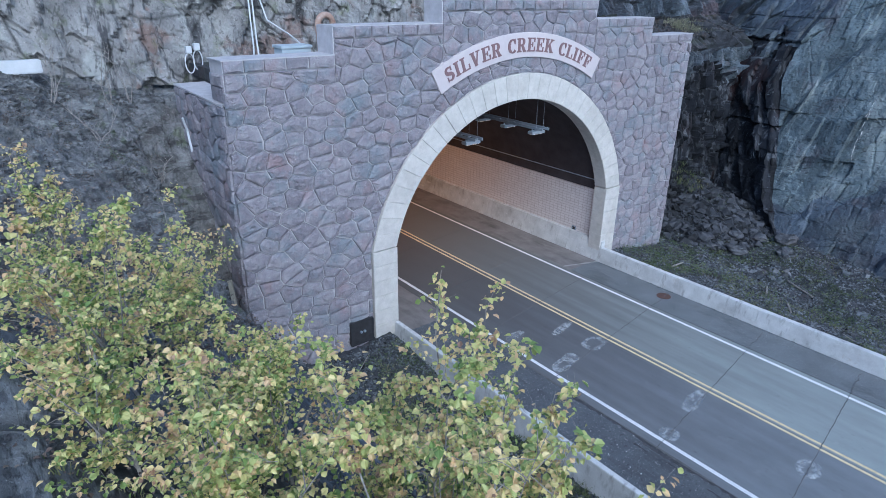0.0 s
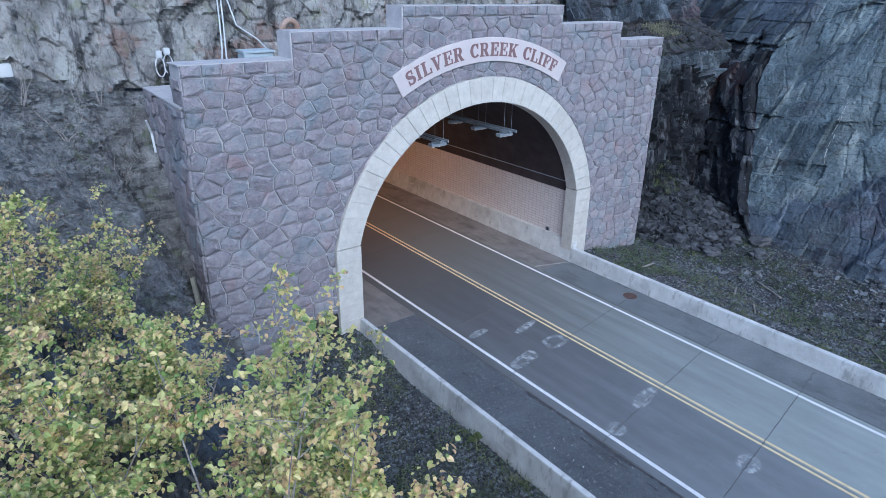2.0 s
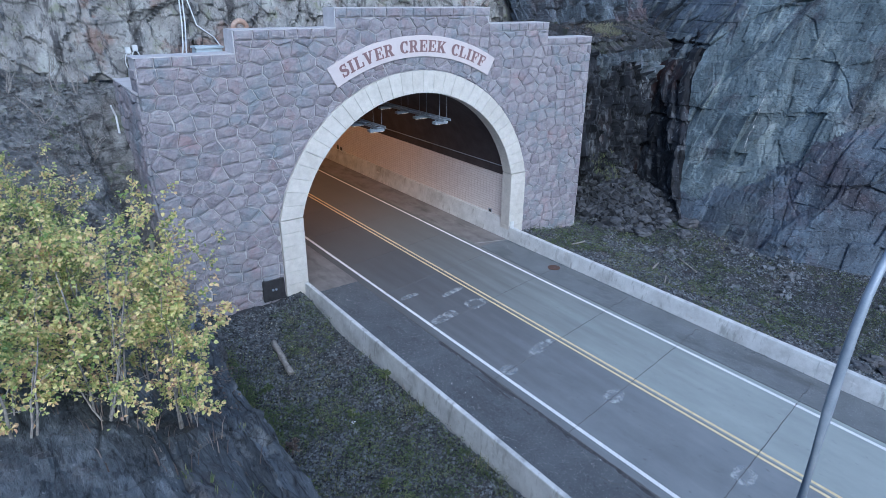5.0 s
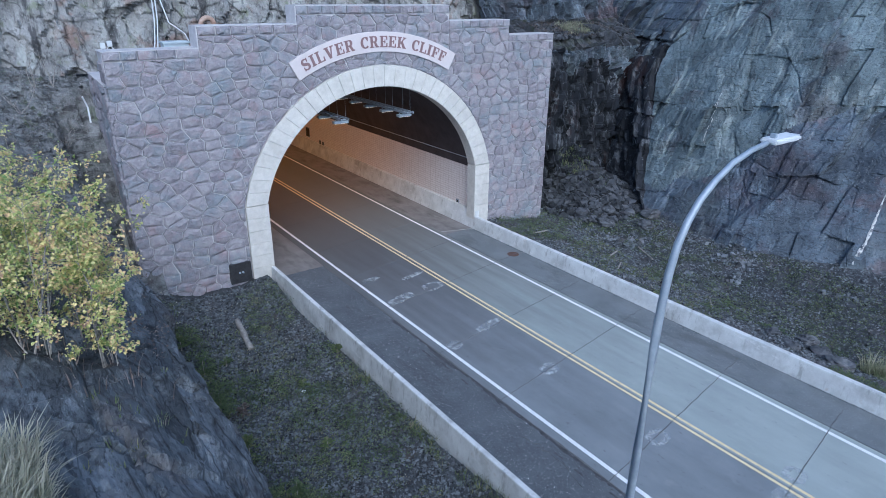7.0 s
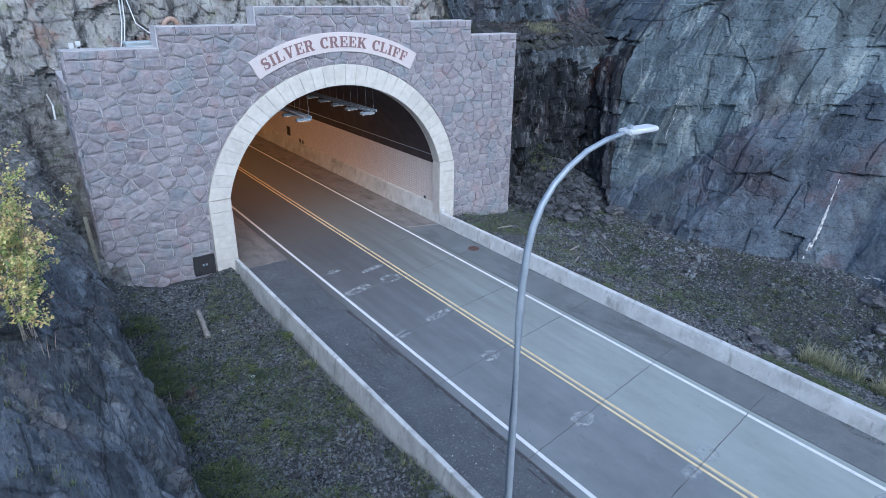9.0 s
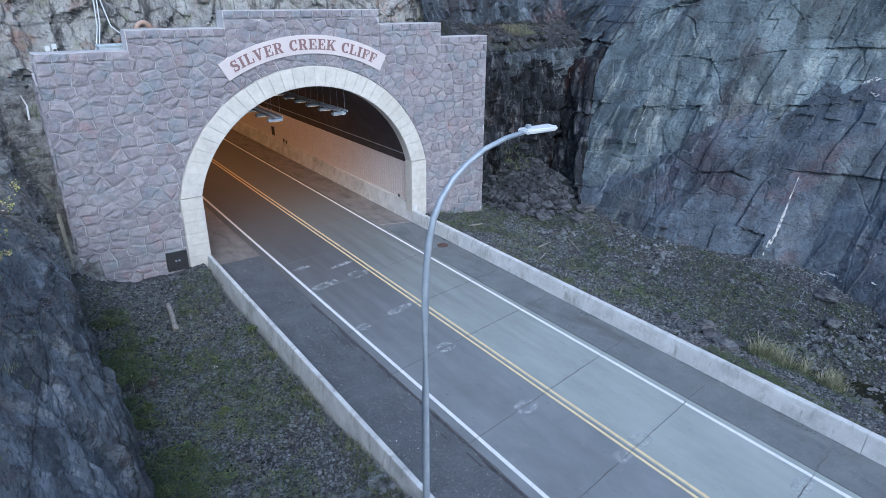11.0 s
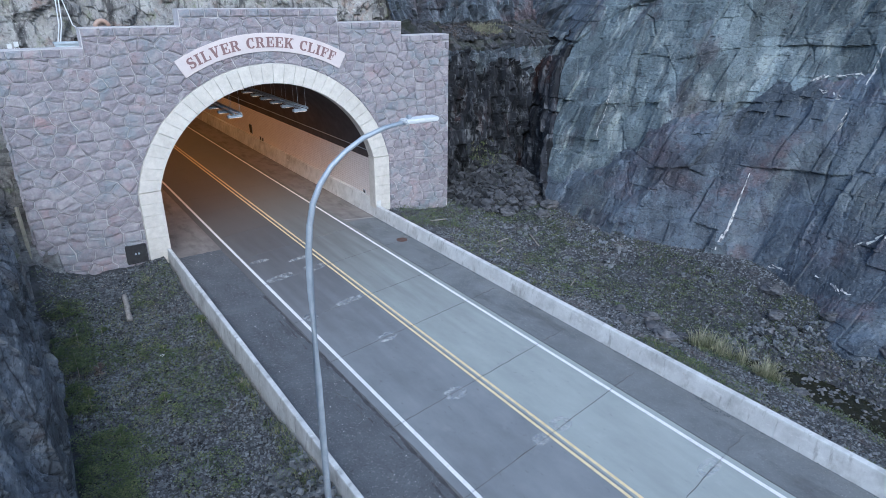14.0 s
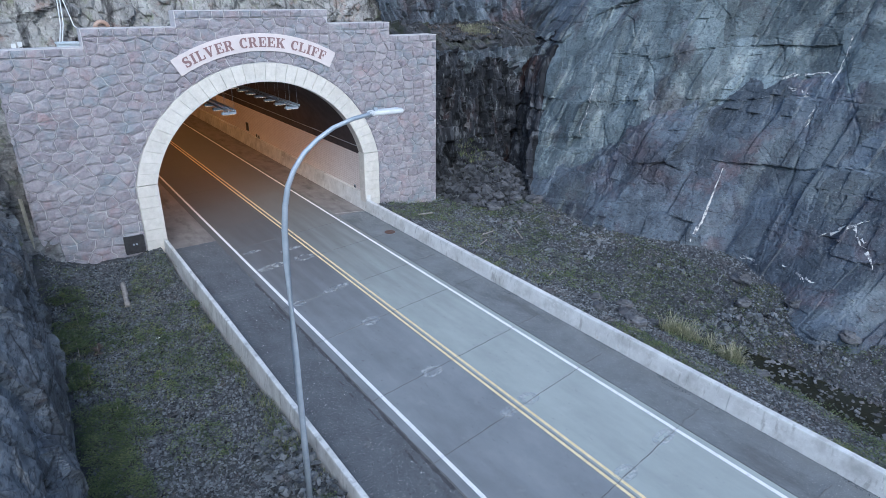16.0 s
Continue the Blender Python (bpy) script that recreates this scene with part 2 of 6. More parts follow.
M_WHITE = material("white_paint", (0.72, 0.73, 0.74), (0.9, 0.9, 0.9), 5, 0.6, 0.05, 60, extra=blend_noise((0.3, 0.31, 0.33), 7, 0.58, 0.75, amount=0.6))
M_YELLOW = material("yellow_paint", (0.68, 0.55, 0.3), (0.88, 0.76, 0.48), 4, 0.6, 0.05, 60, extra=blend_noise((0.34, 0.33, 0.3), 7, 0.58, 0.68, detail=8, amount=0.6))
M_BARRIER = material("barrier_concrete", (0.48, 0.49, 0.49), (0.74, 0.755, 0.75), 1.2, 0.85, 0.4, 50, extra=layers(
    blend_noise((0.24, 0.245, 0.235), 1.4, 0.5, 0.68, (0.5, 0.5, 0.5), 10, amount=0.55), blend_noise((0.2, 0.2, 0.19), 3.0, 0.56, 0.66, (1, 1.2, 0.3), 9, amount=0.5, offset=(3, 7, 1)), blend_noise((0.82, 0.82, 0.82), 4.0, 0.6, 0.68, (1, 0.3, 1), 8, amount=0.5, offset=(9, 1, 1)), blend_noise((0.4, 0.33, 0.26), 2.0, 0.62, 0.72, detail=9, amount=0.5), blend_noise((0.4, 0.4, 0.4), 16, 0.6, 0.7, amount=0.4)))
M_TUNNELFLOOR = material("shoulder_concrete", (0.17, 0.158, 0.153), (0.27, 0.255, 0.247), 0.9, 0.8, 0.2, 60, extra=layers(blend_noise((0.07, 0.065, 0.062), 1.1, 0.5, 0.7, (1.5, 0.4, 1), 8, amount=0.6), blend_noise((0.28, 0.27, 0.26), 3, 0.6, 0.7, detail=8, amount=0.4)))
M_OLDASPHALT = material("ravelled_asphalt", (0.04, 0.04, 0.044), (0.1, 0.1, 0.106), 3, 0.95, 1.0, 40, extra=blend_noise((0.16, 0.155, 0.155), 9, 0.56, 0.64, detail=6, amount=0.6))
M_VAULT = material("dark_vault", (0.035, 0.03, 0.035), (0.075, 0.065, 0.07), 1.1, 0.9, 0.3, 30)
rock_grain = layers(
    blend_noise((0.36, 0.385, 0.39), 1.4, 0.6, 0.68, (1, 1.8, 0.16), 10, amount=0.32), blend_noise((0.018, 0.02, 0.026), 0.8, 0.57, 0.66, (1, 1.6, 0.13), 10, amount=0.42, offset=(1, 5, 8)),
    blend_noise((0.03, 0.034, 0.042), 3.0, 0.59, 0.66, (1, 0.3, 1.8), 9, amount=0.5, offset=(3, 3, 3)), blend_noise((0.022, 0.025, 0.033), 8.0, 0.57, 0.62, (1, 0.6, 1.2), 6, amount=0.5, offset=(1, 2, 9)), blend_noise((0.4, 0.43, 0.44), 12.0, 0.6, 0.66, (1, 0.8, 1.2), 6, amount=0.35, offset=(7, 2, 1)))
M_CLIFF = material("blue_grey_rock", (0.044, 0.058, 0.078), (0.155, 0.19, 0.232), 0.9, 0.75, 1.0, 12, spread=0.65, relief=5.0, dist=0.17, extra=layers(
    blend_noise((0.22, 0.255, 0.262), 0.2, 0.52, 0.6, (1, 1, 0.8), 12, amount=0.45), blend_noise((0.085, 0.066, 0.08), 0.2, 0.5, 0.62, detail=11, amount=0.7, offset=(3, 4, 1)),
    blend_noise((0.04, 0.046, 0.062), 0.3, 0.52, 0.6, (1, 1, 0.5), 11, amount=0.5, offset=(6, 2, 3)), blend_noise((0.15, 0.095, 0.098), 0.33, 0.56, 0.66, detail=10, amount=0.5, offset=(1, 1, 7)), facet_tone(0.26, (1, 1, 0.6), 0.3, 0.1), facet_tone(0.85, (1, 1, 0.7), 0.22, 0.1), rock_grain, rock_lines))
M_PALECLIFF = material("grey_green_rock", (0.058, 0.077, 0.092), (0.2, 0.25, 0.268), 0.8, 0.75, 1.0, 12, spread=0.65, relief=5.0, dist=0.17, extra=layers(
    blend_noise((0.36, 0.41, 0.405), 0.5, 0.54, 0.62, (1, 1, 0.4), 12, amount=0.55), blend_noise((0.09, 0.082, 0.095), 0.3, 0.53, 0.6, (1, 1, 0.7), 11, amount=0.6, offset=(3, 4, 1)),
    facet_tone(0.3, (1, 1, 0.6), 0.3, 0.1), facet_tone(0.9, (1, 1, 0.6), 0.25, 0.1), rock_grain, rock_lines))
# Wet rock kept near black: the recess's shade is put into the colour too.
M_DARKCLIFF = material("shaded_wet_rock", (0.005, 0.006, 0.008), (0.044, 0.048, 0.058), 0.9, 0.75, 1.0, 9, spread=0.6, stretch=(1.4, 1, 0.3), relief=2.5, dist=0.1, spec=0.2, extra=layers(
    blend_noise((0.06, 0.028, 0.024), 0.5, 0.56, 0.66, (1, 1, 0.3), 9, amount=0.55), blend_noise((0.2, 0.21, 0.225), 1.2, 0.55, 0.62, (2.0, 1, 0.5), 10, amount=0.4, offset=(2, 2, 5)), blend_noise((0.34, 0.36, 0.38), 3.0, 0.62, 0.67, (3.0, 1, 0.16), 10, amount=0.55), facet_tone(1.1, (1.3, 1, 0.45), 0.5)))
M_BACKCLIFF = material("hill_rock", (0.12, 0.12, 0.12), (0.44, 0.435, 0.425), 1.1, 0.9, 1.0, 12, spread=0.6, stretch=(1, 1, 0.7), relief=3.0, dist=0.14, extra=layers(
    blend_noise((0.5, 0.52, 0.5), 0.5, 0.55, 0.63, detail=11, amount=0.6, offset=(9, 9, 4)), blend_noise((0.24, 0.15, 0.12), 0.5, 0.54, 0.62, detail=11, amount=0.65),
    blend_noise((0.17, 0.2, 0.1), 0.8, 0.57, 0.66, detail=11, amount=0.6, offset=(5, 1, 2)), blend_noise((0.03, 0.03, 0.035), 0.9, 0.56, 0.63, (1.2, 1, 0.16), 11, amount=0.8, offset=(2, 2, 7)), blend_noise((0.05, 0.05, 0.05), 6.0, 0.56, 0.61, (1, 1, 0.6), 7, amount=0.5, offset=(1, 6, 9)), blend_noise((0.6, 0.61, 0.58), 9.0, 0.61, 0.66, detail=6, amount=0.4, offset=(7, 2, 1)), rock_lines_front))
M_LEFTROCK = material("dark_foreground_rock", (0.03, 0.034, 0.038), (0.2, 0.216, 0.232), 1.3, 0.8, 1.0, 12, spread=0.65, relief=3.5, dist=0.08, stretch=(1.6, 0.7, 1.6), extra=layers(
    facet_tone(0.9, (1.8, 0.45, 1.6), 0.4, 0.1), facet_tone(2.6, (1.8, 0.5, 1.6), 0.15, 0.1), blend_noise((0.3, 0.32, 0.34), 1.3, 0.56, 0.63, (1.6, 0.4, 1.6), 12, amount=0.5), blend_noise((0.075, 0.05, 0.04), 0.6, 0.57, 0.64, detail=11, amount=0.35, offset=(2, 8, 1)),
    blend_noise((0.38, 0.4, 0.42), 10, 0.63, 0.69, detail=6, amount=0.5), blend_noise((0.01, 0.011, 0.015), 6.0, 0.55, 0.6, (1.6, 0.5, 1.6), 7, amount=0.55, offset=(4, 6, 1)), rock_lines_top))
M_GRAVEL = material("dark_gravel", (0.014, 0.015, 0.018), (0.105, 0.11, 0.122), 3.0, 0.95, 1.0, 22, spread=0.55, relief=16.0, dist=0.06, extra=layers(
    blend_noise((0.05, 0.062, 0.032), 0.6, 0.5, 0.62, detail=9, amount=0.5), blend_noise((0.09, 0.068, 0.06), 0.8, 0.57, 0.68, detail=9, amount=0.5, offset=(4, 4, 4)), blend_noise((0.3, 0.3, 0.3), 14, 0.66, 0.74, amount=0.6)))
M_METAL = material("galvanised_steel", (0.26, 0.31, 0.37), (0.4, 0.45, 0.51), 3, 0.5, 0.03, 40, metal=0.3)
M_BARK = material("pale_bark", (0.13, 0.115, 0.105), (0.42, 0.4, 0.37), 5, 0.9, 0.4, 30, stretch=(1, 1, 2.5))
M_RUST = material("rusty_steel", (0.28, 0.16, 0.11), (0.5, 0.4, 0.34), 4, 0.8, 0.3, 30)
M_IRON = material("rusted_iron", (0.05, 0.03, 0.025), (0.16, 0.09, 0.07), 6, 0.85, 0.4, 40)
M_BOX = material("painted_cabinet", (0.42, 0.5, 0.56), (0.52, 0.6, 0.66), 3, 0.5, 0.05, 30)
M_CABLE = material("pale_cable", (0.55, 0.58, 0.6), (0.68, 0.7, 0.72), 3, 0.6, 0.05, 30)
M_DARK = material("dark_steel", (0.02, 0.02, 0.022), (0.05, 0.05, 0.055), 5, 0.6, 0.1, 40)
M_RUBBLE = material("rubble_stone", (0.004, 0.005, 0.006), (0.19, 0.208, 0.226), 2.5, 0.9, 0.8, 18, island=0.7, spread=0.9, relief=9.0, dist=0.04, extra=layers(blend_noise((0.1, 0.075, 0.068), 0.8, 0.58, 0.66, detail=8, amount=0.3), blend_noise((0.3, 0.32, 0.33), 0.9, 0.6, 0.68, detail=9, amount=0.35, offset=(6, 1, 1))))
M_CHIPS = material("ditch_chips", (0.006, 0.007, 0.008), (0.235, 0.255, 0.275), 2.5, 0.9, 0.8, 18, island=0.7, spread=0.9, relief=9.0, dist=0.04, extra=layers(blend_noise((0.13, 0.095, 0.088), 0.5, 0.54, 0.64, detail=8, amount=0.4), blend_noise((0.4, 0.42, 0.42), 0.9, 0.6, 0.68, detail=9, amount=0.35, offset=(6, 1, 1))))
M_BOULDER = material("boulder_stone", (0.04, 0.043, 0.05), (0.19, 0.196, 0.21), 2.0, 0.9, 1.0, 14, spread=0.7, relief=4.0, dist=0.08, island=0.25, extra=layers(blend_noise((0.13, 0.095, 0.092), 0.5, 0.54, 0.64, detail=9, amount=0.3), facet_tone(1.6, (1, 1, 2.2), 0.35), blend_noise((0.3, 0.31, 0.31), 5, 0.62, 0.7, detail=8, amount=0.4), blend_noise((0.015, 0.016, 0.018), 3.0, 0.57, 0.62, (0.5, 0.5, 2.5), 7, amount=0.7, offset=(3, 3, 3))))
M_VEIN = material("white_mineral", (0.38, 0.39, 0.38), (0.74, 0.74, 0.72), 6, 0.8, 0.4, 30, extra=blend_noise((0.13, 0.14, 0.16), 4.5, 0.5, 0.55, detail=10, amount=0.9))
# Wet rubble, darkened further with the recess's occlusion put into its colour.
M_TALUS = material("shaded_wet_rubble", (0.005, 0.006, 0.007), (0.1, 0.105, 0.118), 2.5, 0.9, 0.8, 18, island=0.7, spread=0.9, relief=9.0, dist=0.04)
M_SEAL = material("joint_sealer", (0.48, 0.51, 0.52), (0.66, 0.69, 0.7), 6, 0.7, 0.1, 60)
sn = M_SEAL.node_tree
rub = sn.nodes.new("ShaderNodeTexNoise")
rub.inputs["Scale"].default_value, rub.inputs["Detail"].default_value, rub.inputs["Roughness"].default_value = 2.6, 9, 0.72
cover = sn.nodes.new("ShaderNodeMapRange")
cover.inputs["From Min"].default_value, cover.inputs["From Max"].default_value, cover.inputs["To Max"].default_value = 0.34, 0.68, 0.8
tc = sn.nodes.new("ShaderNodeTexCoord")
sn.links.new(tc.outputs["Object"], rub.inputs[0])
sn.links.new(rub.outputs[0], cover.inputs[0])
sn.links.new(cover.outputs[0], sn.nodes["Principled BSDF"].inputs["Alpha"])
M_CRACK = material("open_joint", (0.09, 0.09, 0.09), (0.18, 0.18, 0.18), 8, 0.9, 0.0, 60)
M_WOOD = material("old_board", (0.2, 0.195, 0.165), (0.38, 0.365, 0.3), 5, 0.85, 0.2, 40)


def leafy(name, stops, rough=0.55, through=0.35):
    """Thin leaves: colour by leaf, some light passing through."""
    m = bpy.data.materials.new(name)
    m.use_nodes = True
    n, l = m.node_tree.nodes, m.node_tree.links
    b = n["Principled BSDF"]
    b.inputs["Roughness"].default_value = rough
    ge = n.new("ShaderNodeNewGeometry")
    co = n.new("ShaderNodeTexCoord")
    no = n.new("ShaderNodeTexNoise")
    no.inputs["Scale"].default_value, no.inputs["Detail"].default_value = 1.3, 3
    l.new(co.outputs["Object"], no.inputs[0])
    ma = n.new("ShaderNodeMath")
    ma.operation = "MULTIPLY_ADD"
    ma.inputs[1].default_value = 0.6
    l.new(ge.outputs["Random Per Island"], ma.inputs[0])
    m2 = n.new("ShaderNodeMath")
    m2.operation = "MULTIPLY_ADD"
    m2.inputs[1].default_value, m2.inputs[2].default_value = 1.4, -0.44
    l.new(no.outputs[0], m2.inputs[0])
    l.new(m2.outputs[0], ma.inputs[2])
    r = n.new("ShaderNodeValToRGB")
    e = r.color_ramp.elements
    while len(e) < len(stops):
        e.new(0.5)
    for k, (pos, c) in enumerate(stops):
        e[k].position, e[k].color = pos, (*c, 1)
    l.new(ma.outputs[0], r.inputs[0])
    l.new(r.outputs[0], b.inputs["Base Color"])
    tr = n.new("ShaderNodeBsdfTranslucent")
    l.new(r.outputs[0], tr.inputs[0])
    mx = n.new("ShaderNodeMixShader")
    mx.inputs[0].default_value = through
    l.new(b.outputs[0], mx.inputs[1])
    l.new(tr.outputs[0], mx.inputs[2])
    l.new(mx.outputs[0], n["Material Output"].inputs[0])
    return m


M_LEAF = leafy("autumn_leaf", [(0.0, (0.05, 0.095, 0.03)), (0.24, (0.24, 0.34, 0.1)), (0.46, (0.54, 0.57, 0.21)), (0.68, (0.82, 0.71, 0.33)), (0.86, (0.76, 0.54, 0.3)), (1.0, (0.36, 0.23, 0.16))], 0.4, 0.28)
M_GRASS = leafy("ditch_grass", [(0.0, (0.05, 0.085, 0.035)), (0.5, (0.12, 0.16, 0.06)), (0.8, (0.22, 0.23, 0.11)), (1.0, (0.32, 0.29, 0.2))], 0.7)
M_DRYGRASS = leafy("pale_reed", [(0.0, (0.14, 0.165, 0.085)), (0.5, (0.3, 0.305, 0.19)), (1.0, (0.5, 0.48, 0.36))], 0.7)
M_HAY = leafy("dry_hay", [(0.0, (0.24, 0.25, 0.16)), (0.5, (0.42, 0.41, 0.3)), (1.0, (0.6, 0.57, 0.46))], 0.7)
M_HERB = leafy("low_herb", [(0.0, (0.035, 0.065, 0.03)), (0.6, (0.11, 0.15, 0.065)), (1.0, (0.24, 0.27, 0.13))], 0.6)
M_TWIG = leafy("brown_litter", [(0.0, (0.06, 0.05, 0.045)), (0.6, (0.13, 0.1, 0.085)), (1.0, (0.25, 0.21, 0.18))], 0.8, 0.1)

M_SEAM = material("pale_seam", (0.3, 0.29, 0.28), (0.42, 0.41, 0.4), 3, 0.85, 0.2, 30)
M_WATER = bpy.data.materials.new("ditch_water")
M_WATER.use_nodes = True
wb = M_WATER.node_tree.nodes["Principled BSDF"]
wb.inputs["Base Color"].default_value = (0.022, 0.023, 0.015, 1)
wb.inputs["Roughness"].default_value, wb.inputs["Transmission Weight"].default_value, wb.inputs["IOR"].default_value = 0.08, 0.0, 1.33

M_LENS = bpy.data.materials.new("lamp_lens")
M_LENS.use_nodes = True
lb = M_LENS.node_tree.nodes["Principled BSDF"]
lb.inputs["Base Color"].default_value = (0.85, 0.85, 0.82, 1)
lb.inputs["Emission Color"].default_value, lb.inputs["Emission Strength"].default_value = (1.0, 0.7, 0.42, 1), 0.8

# tile grid on the tunnel's lower wall
def tile_grid(n, l, col, co):
    mp = n.new("ShaderNodeMapping")
    mp.inputs["Rotation"].default_value = (0, radians(90), 0)
    sw = n.new("ShaderNodeSeparateXYZ")
    cb = n.new("ShaderNodeCombineXYZ")
    l.new(co, sw.inputs[0])
    l.new(sw.outputs[1], cb.inputs[0]), l.new(sw.outputs[2], cb.inputs[1])
    br = n.new("ShaderNodeTexBrick")
    br.offset = 0.0
    br.inputs["Color1"].default_value, br.inputs["Color2"].default_value, br.inputs["Mortar"].default_value = (1, 1, 1, 1), (0.93, 0.92, 0.92, 1), (0.68, 0.63, 0.62, 1)
    br.inputs["Scale"].default_value, br.inputs["Mortar Size"].default_value = 1.0, 0.012
    br.inputs["Brick Width"].default_value, br.inputs["Row Height"].default_value = 0.3, 0.15
    l.new(cb.outputs[0], br.inputs[0])
    mx = n.new("ShaderNodeMix")
    mx.data_type, mx.blend_type = "RGBA", "MULTIPLY"
    mx.inputs["Factor"].default_value = 1.0
    l.new(col, mx.inputs["A"]), l.new(br.outputs[0], mx.inputs["B"])
    return mx.outputs["Result"]


M_TILE = material("glazed_tile", (0.72, 0.67, 0.655), (0.8, 0.755, 0.74), 1.0, 0.35, 0.02, 20, extra=tile_grid, spec=0.5)


# ---- mesh helpers ----
def mesh_ob(name, verts, faces, mat, parent=None, label="", smooth=False):
    me = bpy.data.meshes.new(name)
    me.from_pydata([tuple(v) for v in verts], [], [tuple(int(i) for i in f) for f in faces])
    me.materials.append(mat)
    if smooth:
        me.shade_smooth()
    ob = new(name, me)
    ob.parent = parent
    return tagged(ob, label)


def recalc(ob):
    bm = bmesh.new()
    bm.from_mesh(ob.data)
    bmesh.ops.recalc_face_normals(bm, faces=bm.faces)
    bm.to_mesh(ob.data)
    bm.free()
    return ob


def prism(name, outline, axis, a, b, mat, parent=None, label=""):
    """An outline in the plane across the axis, drawn out from a to b."""
    def at(p, d):
        return {"x": (d, p[0], p[1]), "y": (p[0], d, p[1]), "z": (p[0], p[1], d)}[axis]
    k = len(outline)
    v = [at(p, a) for p in outline] + [at(p, b) for p in outline]
    f = [tuple(range(k)), tuple(range(2 * k - 1, k - 1, -1))] + [(i, i + k, (i + 1) % k + k, (i + 1) % k) for i in range(k)]
    return recalc(mesh_ob(name, v, f, mat, parent, label))


def block(name, x0, x1, y0, y1, z0, z1, mat, parent=None, label="", bevel=0.0):
    bm = bmesh.new()
    bmesh.ops.create_cube(bm, size=1.0, matrix=Matrix.Translation(((x0 + x1) / 2, (y0 + y1) / 2, (z0 + z1) / 2)) @ Matrix.Diagonal((x1 - x0, y1 - y0, z1 - z0, 1)))
    if bevel:
        bmesh.ops.bevel(bm, geom=bm.edges[:], offset=bevel, segments=2, affect="EDGES")
    me = bpy.data.meshes.new(name)
    bm.to_mesh(me)
    bm.free()
    me.materials.append(mat)
    ob = new(name, me)
    ob.parent = parent
    return tagged(ob, label)


def empty(name, at=(0, 0, 0), label="", category="", group="", kind=""):
    ob = new(name)
    ob.location = at
    return tagged(ob, label, category, group, kind)


def tube_data(path, radii, sides=8):
    """Rings along a path: vertices and faces."""
    v, f = [], []
    pts = [Vector(p) for p in path]
    for i, p in enumerate(pts):
        d = (pts[min(i + 1, len(pts) - 1)] - pts[max(i - 1, 0)]).normalized()
        q = d.to_track_quat("Z", "Y")
        r = radii[i] if hasattr(radii, "__len__") else radii
        for k in range(sides):
            a = 2 * math.pi * k / sides
            v.append(p + q @ Vector((math.cos(a) * r, math.sin(a) * r, 0)))
    for i in range(len(pts) - 1):
        for k in range(sides):
            f.append((i * sides + k, i * sides + (k + 1) % sides, (i + 1) * sides + (k + 1) % sides, (i + 1) * sides + k))
    f.append(tuple(range(sides - 1, -1, -1)))
    f.append(tuple(range((len(pts) - 1) * sides, len(pts) * sides)))
    return v, f


def merge(lists):
    v, f = [], []
    for a, b in lists:
        o = len(v)
        v += list(a)
        f += [tuple(i + o for i in q) for q in b]
    return v, f


# ---- numeric noise ----
def lattice(ix, iy, iz, seed):
    h = (ix.astype(np.int64) * 374761393 + iy.astype(np.int64) * 668265263 + iz.astype(np.int64) * 2147483647 + seed * 974634777) & 0xFFFFFFFF
    h = ((h ^ (h >> 13)) * 1274126177) & 0xFFFFFFFF
    h = ((h ^ (h >> 16)) * 2246822519) & 0xFFFFFFFF
    return ((h ^ (h >> 15)) & 0xFFFFFF) / float(0xFFFFFF)


def vnoise(p, seed=0):
    i = np.floor(p)
    f = p - i
    f = f * f * (3 - 2 * f)
    out = 0
    for dx in (0, 1):
        for dy in (0, 1):
            for dz in (0, 1):
                w = (f[:, 0] if dx else 1 - f[:, 0]) * (f[:, 1] if dy else 1 - f[:, 1]) * (f[:, 2] if dz else 1 - f[:, 2])
                out = out + w * lattice(i[:, 0] + dx, i[:, 1] + dy, i[:, 2] + dz, seed)
    return out - 0.5


def fbm(p, octaves=4, seed=0):
    out, amp = 0, 1.0
    for k in range(octaves):
        out = out + amp * vnoise(p * 2.03 ** k + 17.3 * k, seed + k)
        amp *= 0.5
    return out


def fracture(p, cell, seed, depth, tilt, crack=0.0, width=0.06, soft=0.05):
    """Blocky rock: every cell of a jittered lattice is a plane of its own offset and tilt, with a recessed crack between."""
    q = p / np.array(cell)
    base = np.floor(q)
    best = np.full(len(p), 1e9)
    second = np.full(len(p), 1e9)
    val = np.zeros(len(p))
    other = np.zeros(len(p))
    for dx in (-1, 0, 1):
        for dy in (-1, 0, 1):
            for dz in (-1, 0, 1):
                c = base + (dx, dy, dz)
                s = np.stack([c[:, k] + lattice(c[:, 0], c[:, 1], c[:, 2], seed + k) for k in range(3)], 1)
                d = ((q - s) ** 2).sum(1)
                o = depth * (lattice(c[:, 0], c[:, 1], c[:, 2], seed + 5) - 0.5)
                for k in range(3):
                    o = o + tilt * (lattice(c[:, 0], c[:, 1], c[:, 2], seed + 6 + k) - 0.5) * (q - s)[:, k] * cell[k]
                near = d < best
                other = np.where(near, val, np.where(d < second, o, other))
                second = np.where(near, best, np.minimum(second, d))
                val = np.where(near, o, val)
                best = np.where(near, d, best)
    gap = np.sqrt(second) - np.sqrt(best)
    h = 0.5 * np.clip(1 - gap / soft, 0, 1)
    return val * (1 - h) + other * h - crack * np.clip(1 - gap / width, 0, 1)


